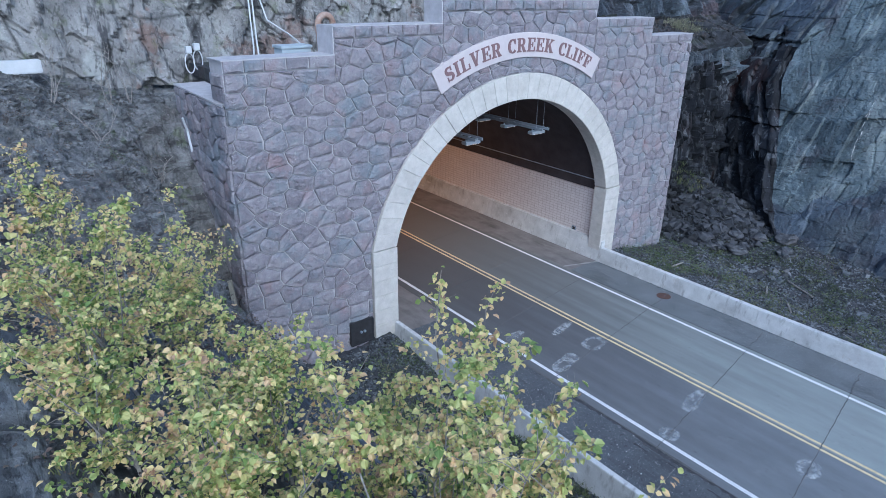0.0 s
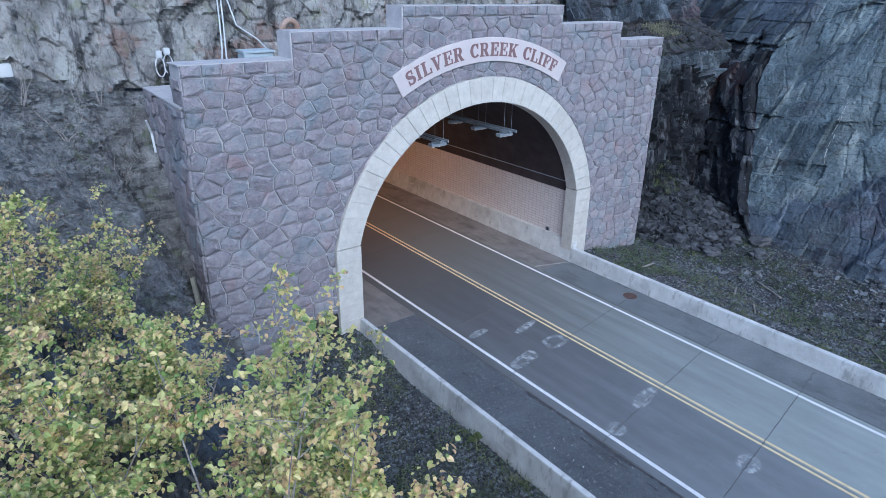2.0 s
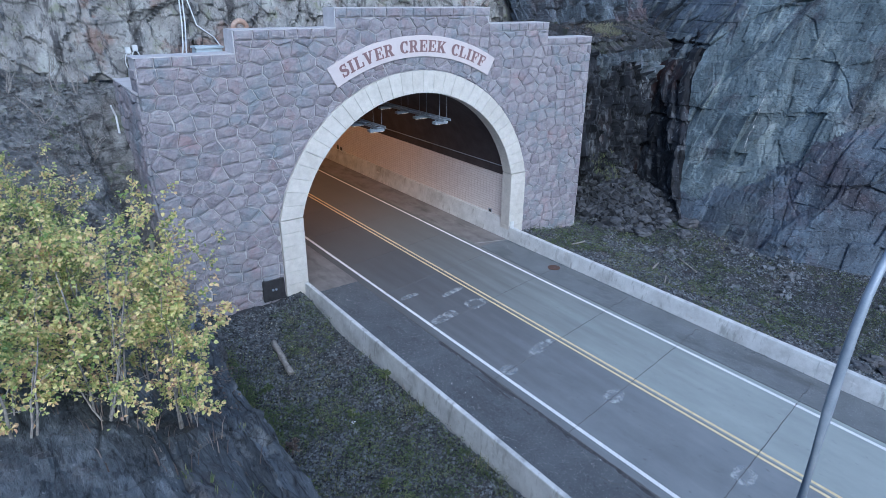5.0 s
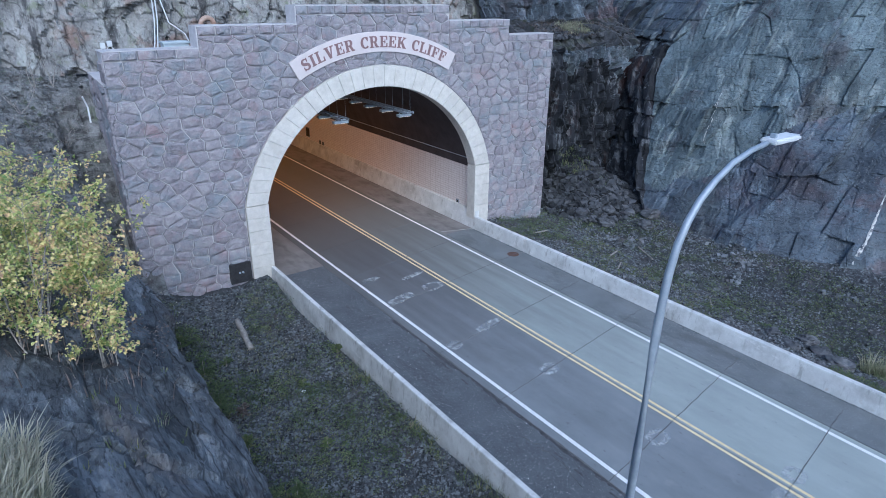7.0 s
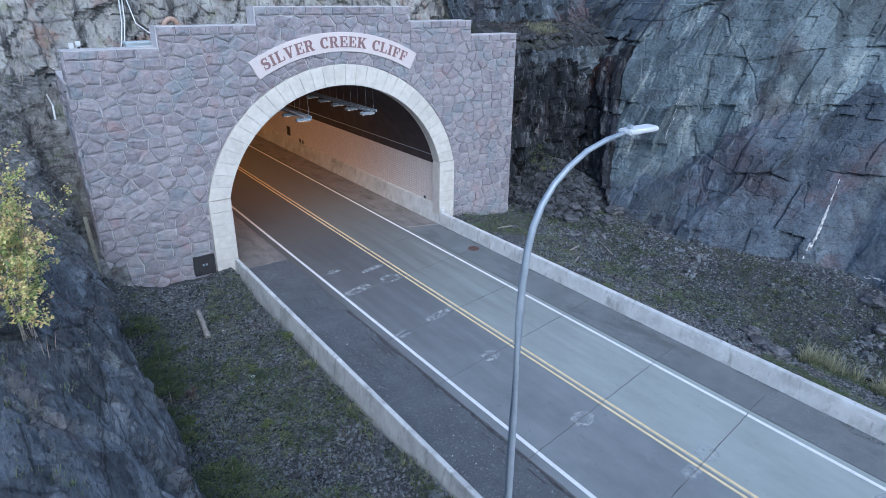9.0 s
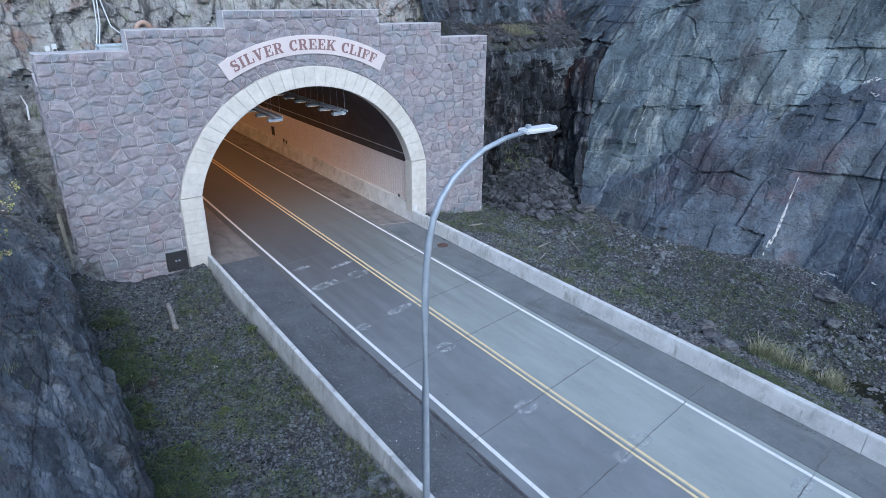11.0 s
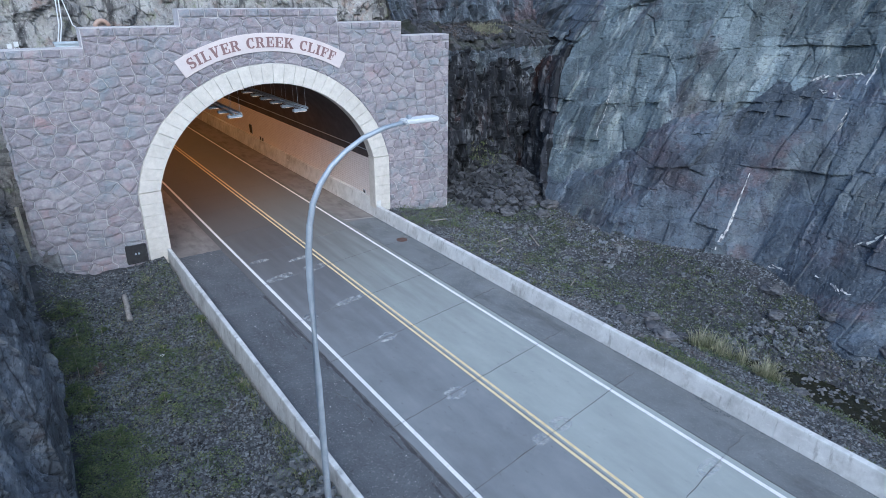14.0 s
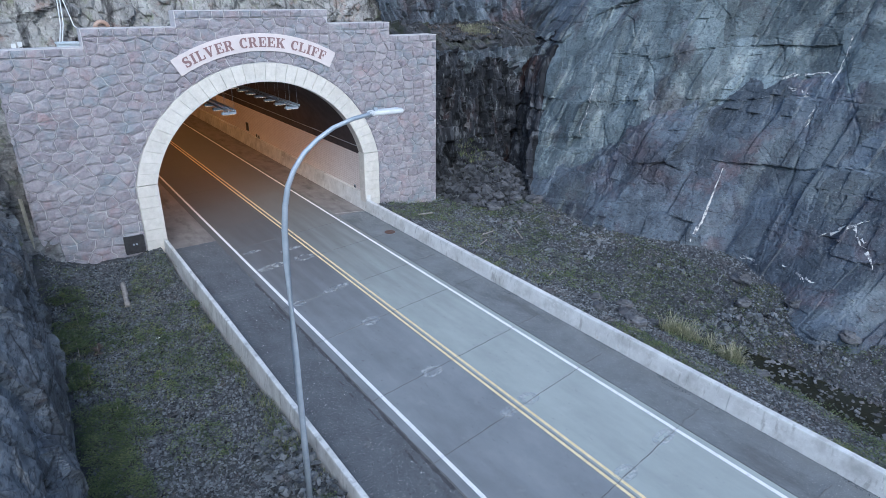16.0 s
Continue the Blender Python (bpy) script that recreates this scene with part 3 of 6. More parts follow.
def joint_blocks(u, v, w, h, seed, depth, crack):
    """Jointed rock: uneven beds, each cut by upright joints into blocks of their own depth."""
    p = np.stack([u, v, 0 * u], 1)
    vv = (v + 0.5 * h * vnoise(np.stack([0 * u + 3.3, v / h * 0.6, 0 * u], 1), seed) + 0.25 * h * vnoise(p * 0.35, seed + 1)) / h
    i = np.floor(vv)
    ww = w * (0.55 + 1.1 * lattice(i, 0 * i, 0 * i, seed + 2))
    uu = (u + 0.3 * w * vnoise(p * 0.5, seed + 3)) / ww + 9 * lattice(i, 0 * i + 4, 0 * i, seed + 4)
    j = np.floor(uu)
    o = depth * np.where(lattice(i, j, 0 * i, seed + 5) < 0.45, 0, lattice(i, j, 0 * i + 1, seed + 6) - 0.5)
    tilt = 1.5 * depth * (lattice(i, j, 0 * i + 2, seed + 7) - 0.5) * (uu - j - 0.5) + 1.2 * depth * (lattice(i, j, 0 * i + 3, seed + 8) - 0.5) * (vv - i - 0.5)
    edge = np.minimum(np.minimum(uu - j, 1 - uu + j) * ww, np.minimum(vv - i, 1 - vv + i) * h * 1.4)
    flat_less = np.where((vv - i < 0.06) | (vv - i > 0.94), 0.5, 1.0)
    some = np.clip(0.3 + 3 * vnoise(p / np.array([w, h, 1]) * 0.7, seed + 9), 0, 1)
    return o + tilt - crack * some * np.clip(1 - edge / 0.07, 0, 1) * flat_less


def grid_mesh(name, P, mat, smooth=False):
    """P: rows x columns x 3."""
    r, c = P.shape[:2]
    k = np.arange(r * c).reshape(r, c)
    f = np.stack([k[:-1, :-1], k[:-1, 1:], k[1:, 1:], k[1:, :-1]], -1).reshape(-1, 4)
    me = bpy.data.meshes.new(name)
    me.from_pydata(P.reshape(-1, 3).tolist(), [], f.tolist())
    me.materials.append(mat)
    if smooth:
        me.shade_smooth()
    return new(name, me)


# ---- ground ----
def left_height(x, y):
    """The road ditch, the dark rock beside it and the hillside up to the back cliff."""
    p = np.stack([x, y, 0 * x], 1)
    edge = -13.72 + 0.35 * vnoise(p * np.array([0, 0.3, 0]) + 3, 5) + np.interp(y, [-60, -24, -19, -8, -2, 8], [0.4, 0.2, 0, 0, -0.1, 0.2])
    d = edge - x
    rock = np.interp(d, [-0.3, 0, 0.18, 0.32, 0.5, 1.3, 2.0, 3.3, 5, 7, 12, 32], [-0.8, -0.5, 1.2, 2.9, 4.3, 5.6, 6.2, 7.2, 8.3, 9.2, 10.5, 17])
    rock = rock + np.clip(y + 3, 0, 10) * np.interp(d, [0, 0.5, 1.5, 6], [0, 0.1, 0.4, 0.25])
    rock = rock - np.clip((-16.0 - y) / 3, 0, 1) * np.interp(d, [0, 0.4, 1.3, 2.5], [0, 1.2, 0.8, 0])
    ditch = -0.5 + np.interp(x, [-13, -11, -9, -7.4], [0.15, -0.05, 0.0, 0.42]) + 0.25 * fbm(p * 0.5, 3, 9)
    ditch = ditch + np.clip((y + 4.5) / 4.5, 0, 1) * np.interp(x, [-13.4, -13, -12.2, -11, -7.4], [1.9, 1.5, 0.9, 0.6, 0.45])
    ditch = ditch + np.clip((-15.5 - y) / 4, 0, 1) * np.interp(x, [-10, -8, -7.4], [0, 0.3, 0.45])
    z = np.where(d > 0, np.maximum(rock, ditch), ditch)
    gully = np.interp(y, [-1.2, 0, 2, 5.4, 8], [-2, 2.0, 5.0, 9.2, 10.0]) - 0.25 * np.clip(x + 13.4, -5, 0)
    return np.where(x < -12.3, np.maximum(z, gully), z), d


def left_relief(x, y):
    z, d = left_height(x, y)
    p = np.stack([x, y, z], 1)
    bend = p + 0.5 * np.stack([fbm(p * 0.4, 2, 31), fbm(p * 0.4, 2, 32), 0 * z], 1)
    rocky = fracture(bend, (2.6, 4.6, 4.0), 40, 0.3, 0.1, 0.16, 0.03) + fracture(bend, (1.0, 1.8, 1.5), 60, 0.05, 0.06, 0.05, 0.03)
    isrock = np.maximum(np.clip(d / 0.5, 0, 1), np.clip((y + 0.6) / 0.8, 0, 1) * np.clip((-12.4 - x) / 0.5, 0, 1))
    scree = np.clip((y + 5) / 3, 0, 1)
    rocky = rocky + scree * (fracture(p, (0.7, 0.7, 0.9), 65, 0.3, 0.3, 0.1, 0.08) + 0.25 * fbm(p * 1.1, 3, 66))
    return z + isrock * (rocky + 0.16 * fbm(p * 0.8, 4, 33) + 0.03 * fbm(p * 6, 3, 37)) + (1 - isrock) * 0.06 * fbm(p * 6, 2, 34), d


def right_height(x, y):
    p = np.stack([x, y, 0 * x], 1)
    low = np.interp(y, [-60, -30, -21, -8, 0, 8], [-2.4, -2.25, -1.95, -1.1, -0.5, 0.2])
    t = np.interp(x, [6.3, 7.2, 9.5, 12.8, 14.6, 18.5, 22, 30], [0, 0.1, 0.5, 1, 1, 0.4, 0.1, -1.5])
    z = 0.35 * (1 - t) + low * t + 0.2 * fbm(p * 0.6, 4, 21)
    mid = np.interp(y, [-36, -30.5, -28.5, -26, -24.3, -20], [13.2, 13.6, 14.0, 14.2, 13.8, 12.9])
    z = z - 0.45 * np.exp(-((x - mid) / 0.8) ** 2) * np.clip((-22.5 - y) / 2, 0, 1)
    talus = np.clip(1 - np.hypot((x - 18.0) / 4.6, (y - 1.6) / 5.2), 0, 1)
    return z + 2.2 * talus + 0.07 * fbm(p * 4, 3, 35)


xs = np.concatenate([np.arange(-48, -20, 0.6), np.arange(-20, -15.6, 0.1), np.arange(-15.6, -14.4, 0.06), np.arange(-14.4, -13.4, 0.03), np.arange(-13.4, -12.4, 0.08), np.arange(-12.4, -7.39, 0.14)])
ys = np.concatenate([np.arange(-70, -30, 0.6), np.arange(-30, -22, 0.16), np.arange(-22, 8.2, 0.1)])
X, Y = np.meshgrid(xs, ys)
Z, D = left_relief(X.ravel(), Y.ravel())
p = np.stack([X.ravel(), Y.ravel(), Z], 1)
face = np.clip(D / 0.1, 0, 1) * np.clip((2.6 - D) / 1.5, 0, 1)
XS = X + (face * (1.2 * fracture(p, (3.0, 2.2, 1.7), 170, 0.4, 0.12, 0.16, 0.04) + 0.35 * fracture(p, (3.0, 1.4, 0.8), 180, 0.2, 0.14, 0.08, 0.05) + 0.4 * fbm(p * 0.6, 4, 190))).reshape(X.shape)
left_ground = tagged(grid_mesh("ground_left", np.stack([XS, Y, Z.reshape(X.shape)], -1), M_GRAVEL), "dark gravel ditch below a steep dark rock shoulder", "ground", kind="structure")
left_ground.data.materials.append(M_LEFTROCK)
left_ground.data.materials.append(M_HILL)
kind = (D.reshape(X.shape) > 0.02).astype(np.int32) + ((D.reshape(X.shape) > 0.02) & (Y > -5.0 + 1.5 * np.sin(X * 1.3))).astype(np.int32)
kind[(Y > -0.4) & (X < -12.3)] = 2
left_ground.data.polygons.foreach_set("material_index", kind[:-1, :-1].ravel().astype(np.int32))

xs = np.concatenate([np.arange(6.42, 21, 0.14), np.arange(21, 40, 1.0)])
ys = np.concatenate([np.arange(-70, -36, 0.6), np.arange(-36, 8, 0.14)])
X, Y = np.meshgrid(xs, ys)
Z = right_height(X.ravel(), Y.ravel())
right_ground = tagged(grid_mesh("ground_right", np.stack([X, Y, Z.reshape(X.shape)], -1), M_GRAVEL), "dark gravel and weeds in the rocky roadside ditch", "ground", kind="structure")
far = tagged(mesh_ob("ground", [(-3000, -3000, -5), (3000, -3000, -5), (3000, 3000, -5), (-3000, 3000, -5)], [(0, 1, 2, 3)], M_GRAVEL), "dark open land far around the road", "ground", kind="structure")

# ---- cliffs ----
BAND = [(2, 0.5), (-4.6, 1.2), (-8, 3.3), (-11.5, 6.5), (-14.4, 7.8), (-16.7, 9.2), (-20.5, 10.2), (-64, 12)]
CRACKS = [
    ([(-12.4, 13.5), (-13.1, 9.9), (-13.8, 7.9), (-14.6, 5.6), (-15.6, 3.7), (-16.9, -1)], 0.14, 0.16),
    ([(-5.5, 14), (-8.2, 11.4), (-10.3, 9.4), (-11.4, 7.9)], 0.14, 0.14),
    ([(2, 0.5), (-4.6, 1.2), (-8, 3.3), (-11.5, 6.5), (-14.4, 7.8), (-16.7, 9.2)], 0.2, 0.12),
    ([(-0.3, 8.5), (-0.7, 10.6), (-2.1, 12.1), (-4.8, 13.3), (-8.5, 14.3)], 0.24, 0.4),
    ([(-21.2, 18), (-20.5, 11.7), (-20.4, 7.4), (-21.0, 3.7), (-21.1, 0)], 0.18, 0.14),
    ([(-13.4, 12.1), (-16.2, 12.2), (-17.3, 10.5), (-16.9, 9.5)], 0.14, 0.14),
    ([(-12.6, 3.8), (-13.2, 4.1), (-14.5, 4.0), (-15.7, 3.7)], 0.16, 0.26),
    ([(-6.5, 12), (-6.9, 8), (-7.6, 4), (-7.4, 0)], 0.12, 0.08),
    ([(-9.3, 4.5), (-10.2, 2.2), (-10.6, -0.5)], 0.14, 0.14),
]


def crack_depth(u, v):
    out = np.zeros(len(u))
    wob = np.stack([u, v, 0 * u], 1)
    uu, vv = u + 0.3 * fbm(wob * 1.1, 5, 201), v + 0.3 * fbm(wob * 1.1, 5, 202)
    gap = np.clip(0.55 + 1.6 * fbm(wob * 0.8, 3, 203), 0.1, 1.2)
    for line, width, depth in CRACKS:
        best = np.full(len(u), 1e9)
        for (a, b), (c, d) in zip(line, line[1:]):
            t = np.clip(((uu - a) * (c - a) + (vv - b) * (d - b)) / ((c - a) ** 2 + (d - b) ** 2), 0, 1)
            best = np.minimum(best, np.hypot(uu - a - t * (c - a), vv - b - t * (d - b)))
        out = np.maximum(out, depth * gap * np.clip(1 - best / (0.3 * width + 0.3 * width * gap), 0, 1))
    return out


FOOT = ([-64, -40, -28, -23, -19, -15, -12, -6, 0, 6], [22, 21, 20.0, 20.2, 20.9, 19.7, 18.8, 18.4, 18.6, 19], [0.4, 0.45, 0.55, 0.55, 0.5, 0.58, 0.45, 0.45, 0.45, 0.45])


def cliff_x(u, v):
    foot, lean = np.interp(u, FOOT[0], FOOT[1]), np.interp(u, FOOT[0], FOOT[2])
    p = np.stack([0 * u, u, v], 1)
    warp = p + 0.5 * np.stack([0 * u, fbm(p * 0.25, 3, 71), fbm(p * 0.25, 3, 72)], 1)
    shear = warp + np.stack([0 * u, 0.14 * v, 0 * v], 1)
    rough = np.clip(0.55 + 2.2 * fbm(p * 0.22, 3, 77), 0.15, 1.3)
    push = fracture(shear, (1, 5.0, 7.5), 80, 0.4, 0.06, 0.06, 0.012) + joint_blocks(u + 0.16 * v, v + 0.1 * u, 2.4, 3.3, 95, 0.5, 0.16) + rough * joint_blocks(u + 0.12 * v, v + 0.06 * u, 0.9, 1.1, 97, 0.17, 0.08)
    push = push + 0.12 * fbm(p * np.array([1, 0.35, 0.25]), 4, 73) + 0.05 * fbm(p * np.array([1, 1.2, 3.0]), 3, 74) + 0.02 * fbm(p * 7, 2, 76)
    under = np.interp(u, [q[0] for q in BAND[::-1]], [q[1] for q in BAND[::-1]]) - v
    push = push + 0.3 * np.clip(under / 0.5, 0, 1) + 0.18 * np.clip((-20.7 - u) / 0.5, 0, 1)
    push = push + 2.6 * np.exp(-((u + 26.5) / 3.4) ** 2) * np.clip((2.2 - v) / 3.5, 0, 1) ** 1.3
    return foot + lean * v - push + crack_depth(u, v)


END = ([-3, -0.4, 1.7, 4.1, 6.5, 8.5, 10.6, 11.6, 13, 15, 24], [-5.2, -4.6, -3.0, -2.3, -1.4, -0.7, -0.7, -1.1, -1.9, -2.6, -4.0])
ys = np.concatenate([np.arange(-64, -30, 0.4), np.arange(-30, -0.01, 0.07), [0]])
zs = np.concatenate([np.arange(-3, 15.5, 0.07), np.arange(15.5, 24, 0.5)])
V, U = np.meshgrid(zs, ys)
v = V.ravel()
u = U.ravel() * (1 - np.interp(v, *END) / -30 * (U.ravel() > -30)) + np.interp(v, *END) * (U.ravel() > -30)
x = cliff_x(u, v)
cliff = tagged(grid_mesh("cliff_right", np.stack([x, u, v], 1).reshape(*U.shape, 3), M_CLIFF), "tall fractured blue-grey rock cut beside the road", "cliff", kind="structure")
cliff.data.materials.append(M_PALECLIFF)
band = np.interp(u, [q[0] for q in BAND[::-1]], [q[1] for q in BAND[::-1]])
pw = np.stack([0 * u, u * 0.35, v * 0.35], 1)
upper = (v > band + 1.6 * fbm(pw * 2.5, 6, 211))
cliff.data.polygons.foreach_set("material_index", (upper.reshape(U.shape) * 1)[:-1, :-1].ravel().astype(np.int32))
# the slab's broken end, turned into the recess
ds = np.arange(0, 13.5, 0.12)
V, S = np.meshgrid(zs, ds)
s, v = S.ravel(), V.ravel()
p = np.stack([s, 0 * s, v], 1)
ue = np.interp(v, *END)
x = cliff_x(ue, v) + 0.35 * s - np.clip(s / 0.4, 0, 1) * 0.7 * fracture(p + 0.5 * np.stack([fbm(p * 0.5, 2, 165), 0 * s, fbm(p * 0.5, 2, 166)], 1), (0.8, 30, 4.0), 160, 0.8, 0.1, 0.3, 0.06)
y = ue + s
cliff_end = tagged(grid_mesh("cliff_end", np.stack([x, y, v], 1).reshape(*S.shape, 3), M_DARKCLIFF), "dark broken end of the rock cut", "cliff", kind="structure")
# Only the upper end is plain cliff rock; below, the cleft's shade is painted in.
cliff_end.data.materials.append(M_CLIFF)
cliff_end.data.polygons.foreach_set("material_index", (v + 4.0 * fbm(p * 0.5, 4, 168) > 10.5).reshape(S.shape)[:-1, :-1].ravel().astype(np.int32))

xs = np.arange(11.6, 27.0, 0.1)
prof = [(2.0, -3.0), (2.4, 3.0), (3.2, 10.4), (4.0, 11.0), (6.3, 11.8), (7.0, 13.0), (9.5, 24.0)]
arc = np.concatenate([[0], np.cumsum([math.hypot(b[0] - a[0], b[1] - a[1]) for a, b in zip(prof, prof[1:])])])
ss = np.arange(0, arc[-1], 0.1)
S, U = np.meshgrid(ss, xs)
yy, zz = np.interp(S.ravel(), arc, [q[0] for q in prof]), np.interp(S.ravel(), arc, [q[1] for q in prof])
p = np.stack([U.ravel(), yy, zz], 1)
bend = p + 0.4 * np.stack([fbm(p * 0.5, 2, 111), 0 * yy, fbm(p * 0.5, 2, 112)], 1)
push = fracture(bend, (1.0, 30, 3.6), 110, 0.7, 0.08, 0.2, 0.05) + fracture(bend, (0.4, 30, 1.1), 120, 0.2, 0.08, 0.08, 0.08) + joint_blocks(p[:, 0], p[:, 2], 0.8, 1.1, 127, 0.5, 0.15) + 0.1 * fbm(p * 2, 3, 125)
alcove = tagged(grid_mesh("cliff_alcove", np.stack([p[:, 0], yy - push, zz + 0.3 * push], 1).reshape(*U.shape, 3)[::-1], M_DARKCLIFF), "dark wet rock recess with painted-in shade and a stony ledge", "cliff", kind="structure")
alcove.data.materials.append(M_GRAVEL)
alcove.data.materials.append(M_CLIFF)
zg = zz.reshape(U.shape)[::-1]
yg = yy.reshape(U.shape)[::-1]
# Recess rock turns paler with height; lower down it keeps the painted shade.
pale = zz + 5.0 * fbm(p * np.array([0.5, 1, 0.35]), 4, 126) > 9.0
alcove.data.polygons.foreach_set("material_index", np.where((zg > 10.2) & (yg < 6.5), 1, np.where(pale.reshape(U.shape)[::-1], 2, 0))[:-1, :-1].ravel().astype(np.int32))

xs = np.arange(-46, 13.2, 0.14)
zs = np.arange(10.0, 25, 0.12)
V, U = np.meshgrid(zs, xs)
p = np.stack([U.ravel(), 0 * U.ravel() + 7.5, V.ravel()], 1)
bend = p + 0.5 * np.stack([fbm(p * 0.4, 2, 131), 0 * yy[0] * p[:, 0], fbm(p * 0.4, 2, 132)], 1)
push = fracture(bend, (1.9, 30, 2.6), 130, 0.3, 0.08, 0.12, 0.04) + fracture(bend, (0.6, 30, 0.8), 140, 0.06, 0.06, 0.05, 0.05) + 0.3 * fbm(p * 0.7, 4, 150)
y = 7.4 + 0.12 * (p[:, 2] - 10) - 0.8 * push
back = tagged(grid_mesh("cliff_back", np.stack([p[:, 0], y, p[:, 2]], 1).reshape(*U.shape, 3)[::-1], M_BACKCLIFF), "weathered rock face behind the tunnel portal", "cliff", kind="structure")
fill_top = tagged(block("roof_fill", -11.85, 12.2, 1.1, 8.5, 10.3, 10.75, M_GRAVEL), "gravel fill behind the portal parapet", "ground", kind="structure")


# white mineral veins on the cut
def vein(line, w0, w1):
    pts = []
    for (a, b), (c, d) in zip(line, line[1:]):
        k = max(2, int(math.hypot(c - a, d - b) / 0.12))
        pts += [(a + (c - a) * i / k, b + (d - b) * i / k) for i in range(k)]
    pts.append(line[-1])
    rows = []
    for i, (a, b) in enumerate(pts):
        t = i / (len(pts) - 1)
        w = (w0 + (w1 - w0) * t) * (0.55 + 0.9 * random.random())
        n0, n1 = pts[max(i - 1, 0)], pts[min(i + 1, len(pts) - 1)]
        dx, dz = n1[0] - n0[0], n1[1] - n0[1]
        ln = math.hypot(dx, dz) or 1
        rows.append([(a - dz / ln * w * s, b + dx / ln * w * s) for s in (-1, -0.5, 0, 0.5, 1)])
    R = np.array(rows)
    xx = cliff_x(R[..., 0].ravel(), R[..., 1].ravel()).reshape(R.shape[:2]) - 0.03
    xx[:, 0] += 0.05
    xx[:, -1] += 0.05
    ob = grid_mesh("mineral_vein", np.stack([xx, R[..., 0], R[..., 1]], -1), M_VEIN)
    ob.parent = cliff
    return ob


vein([(-16.9, 4.4), (-17.0, 2.7), (-17.05, 1.2), (-17.0, 0.5)], 0.02, 0.1)
for line, count, w in (([(-17.0, 0.3), (-17.2, -0.8)], 4, 0.09), ([(-17.4, 9.4), (-18.2, 9.8), (-19.7, 10.1)], 9, 0.09), ([(-18.0, 9.3), (-19.4, 8.9)], 4, 0.08), ([(-20.4, 8.4), (-20.2, 7.5)], 3, 0.1), ([(-20.5, 12.5), (-20.6, 9.6)], 5, 0.1),
                       ([(-21.6, 0.2), (-20.4, 0.0)], 4, 0.08), ([(-23.5, 2.1), (-25.0, 3.2), (-26.1, 2.3)], 9, 0.1), ([(-22.5, 0.6), (-24.5, 0.4)], 4, 0.09), ([(-6.4, 8.3), (-6.2, 6.7), (-6.35, 4.9)], 6, 0.035)):
    for k in range(count):
        t = (k + random.random()) / count * (len(line) - 1)
        i = min(int(t), len(line) - 2)
        (a, b), (c, d) = line[i], line[i + 1]
        f = t - i
        y, z = a + (c - a) * f + random.uniform(-0.08, 0.08), b + (d - b) * f + random.uniform(-0.1, 0.1)
        ln = math.hypot(c - a, d - b)
        e = random.uniform(0.15, 0.45)
        vein([(y, z), (y + (c - a) / ln * e + random.uniform(-0.06, 0.06), z + (d - b) / ln * e + random.uniform(-0.06, 0.06)), (y + (c - a) / ln * e * 1.8, z + (d - b) / ln * e * 1.8 + random.uniform(-0.15, 0.15))], w * random.uniform(0.4, 1.0), 0.01)


# ---- portal ----
CX, CZ, RI, RO, SPR = -0.42, 2.5, 6.8, 7.9, 4.1
HI, HO = math.sqrt(RI ** 2 - (SPR - CZ) ** 2), math.sqrt(RO ** 2 - (SPR - CZ) ** 2)
STEPS = [(-13.16, 11.58), (-9.34, 12.48), (-4.74, 13.3), (4.17, 12.5), (8.57, 11.65), (12.3, None)]


def arch_points(r, n, z_foot):
    h = math.sqrt(r * r - (SPR - CZ) ** 2)
    a0 = math.asin((SPR - CZ) / r)
    pts = [(CX - h, z_foot)]
    for i in range(n + 1):
        a = math.pi - a0 - (math.pi - 2 * a0) * i / n
        pts.append((CX + r * math.cos(a), CZ + r * math.sin(a)))
    return pts + [(CX + h, z_foot)]


portal = empty("portal_wall", (0, 0, 0), "grey purple cast stone tunnel portal with stepped parapet", "tunnel portal", kind="structure")
RH = RI + 0.55
HH = math.sqrt(RH ** 2 - (SPR - CZ) ** 2)


def opening_z(x):
    return CZ + math.sqrt(max(RH ** 2 - (x - CX) ** 2, 0)) if abs(x - CX) < HH else -1.5


def top_z(x):
    for (xa, z), (xb, _) in zip(STEPS, STEPS[1:]):
        if x < xb:
            return z
    return STEPS[-2][1]


lists = []
cutx = sorted({q[0] for q in STEPS} | {CX - HH, CX + HH} | {CX - HH + 2 * HH * i / 40 for i in range(41)})
for xa, xb in zip(cutx, cutx[1:]):
    if xb - xa < 1e-4:
        continue
    m = (xa + xb) / 2
    inside = abs(m - CX) < HH
    ba, bb = (opening_z(xa + 1e-6), opening_z(xb - 1e-6)) if inside else (-1.5, -1.5)
    if inside:
        ba, bb = max(ba, SPR), max(bb, SPR)
    t = top_z(m) - 0.03
    v = [(xa, 0, ba), (xb, 0, bb), (xb, 0, t), (xa, 0, t), (xa, 1.1, ba), (xb, 1.1, bb), (xb, 1.1, t), (xa, 1.1, t)]
    f = [(0, 1, 2, 3), (7, 6, 5, 4), (3, 2, 6, 7), (0, 4, 5, 1)]
    if xa == cutx[0] or abs(xa - (CX + HH)) < 1e-5 or xa in [q[0] for q in STEPS]:
        f.append((0, 3, 7, 4))
    if xb == cutx[-1] or abs(xb - (CX - HH)) < 1e-5 or xb in [q[0] for q in STEPS]:
        f.append((1, 5, 6, 2))
    lists.append((v, f))
mesh_ob("body", *merge(lists), M_MORTAR, portal)


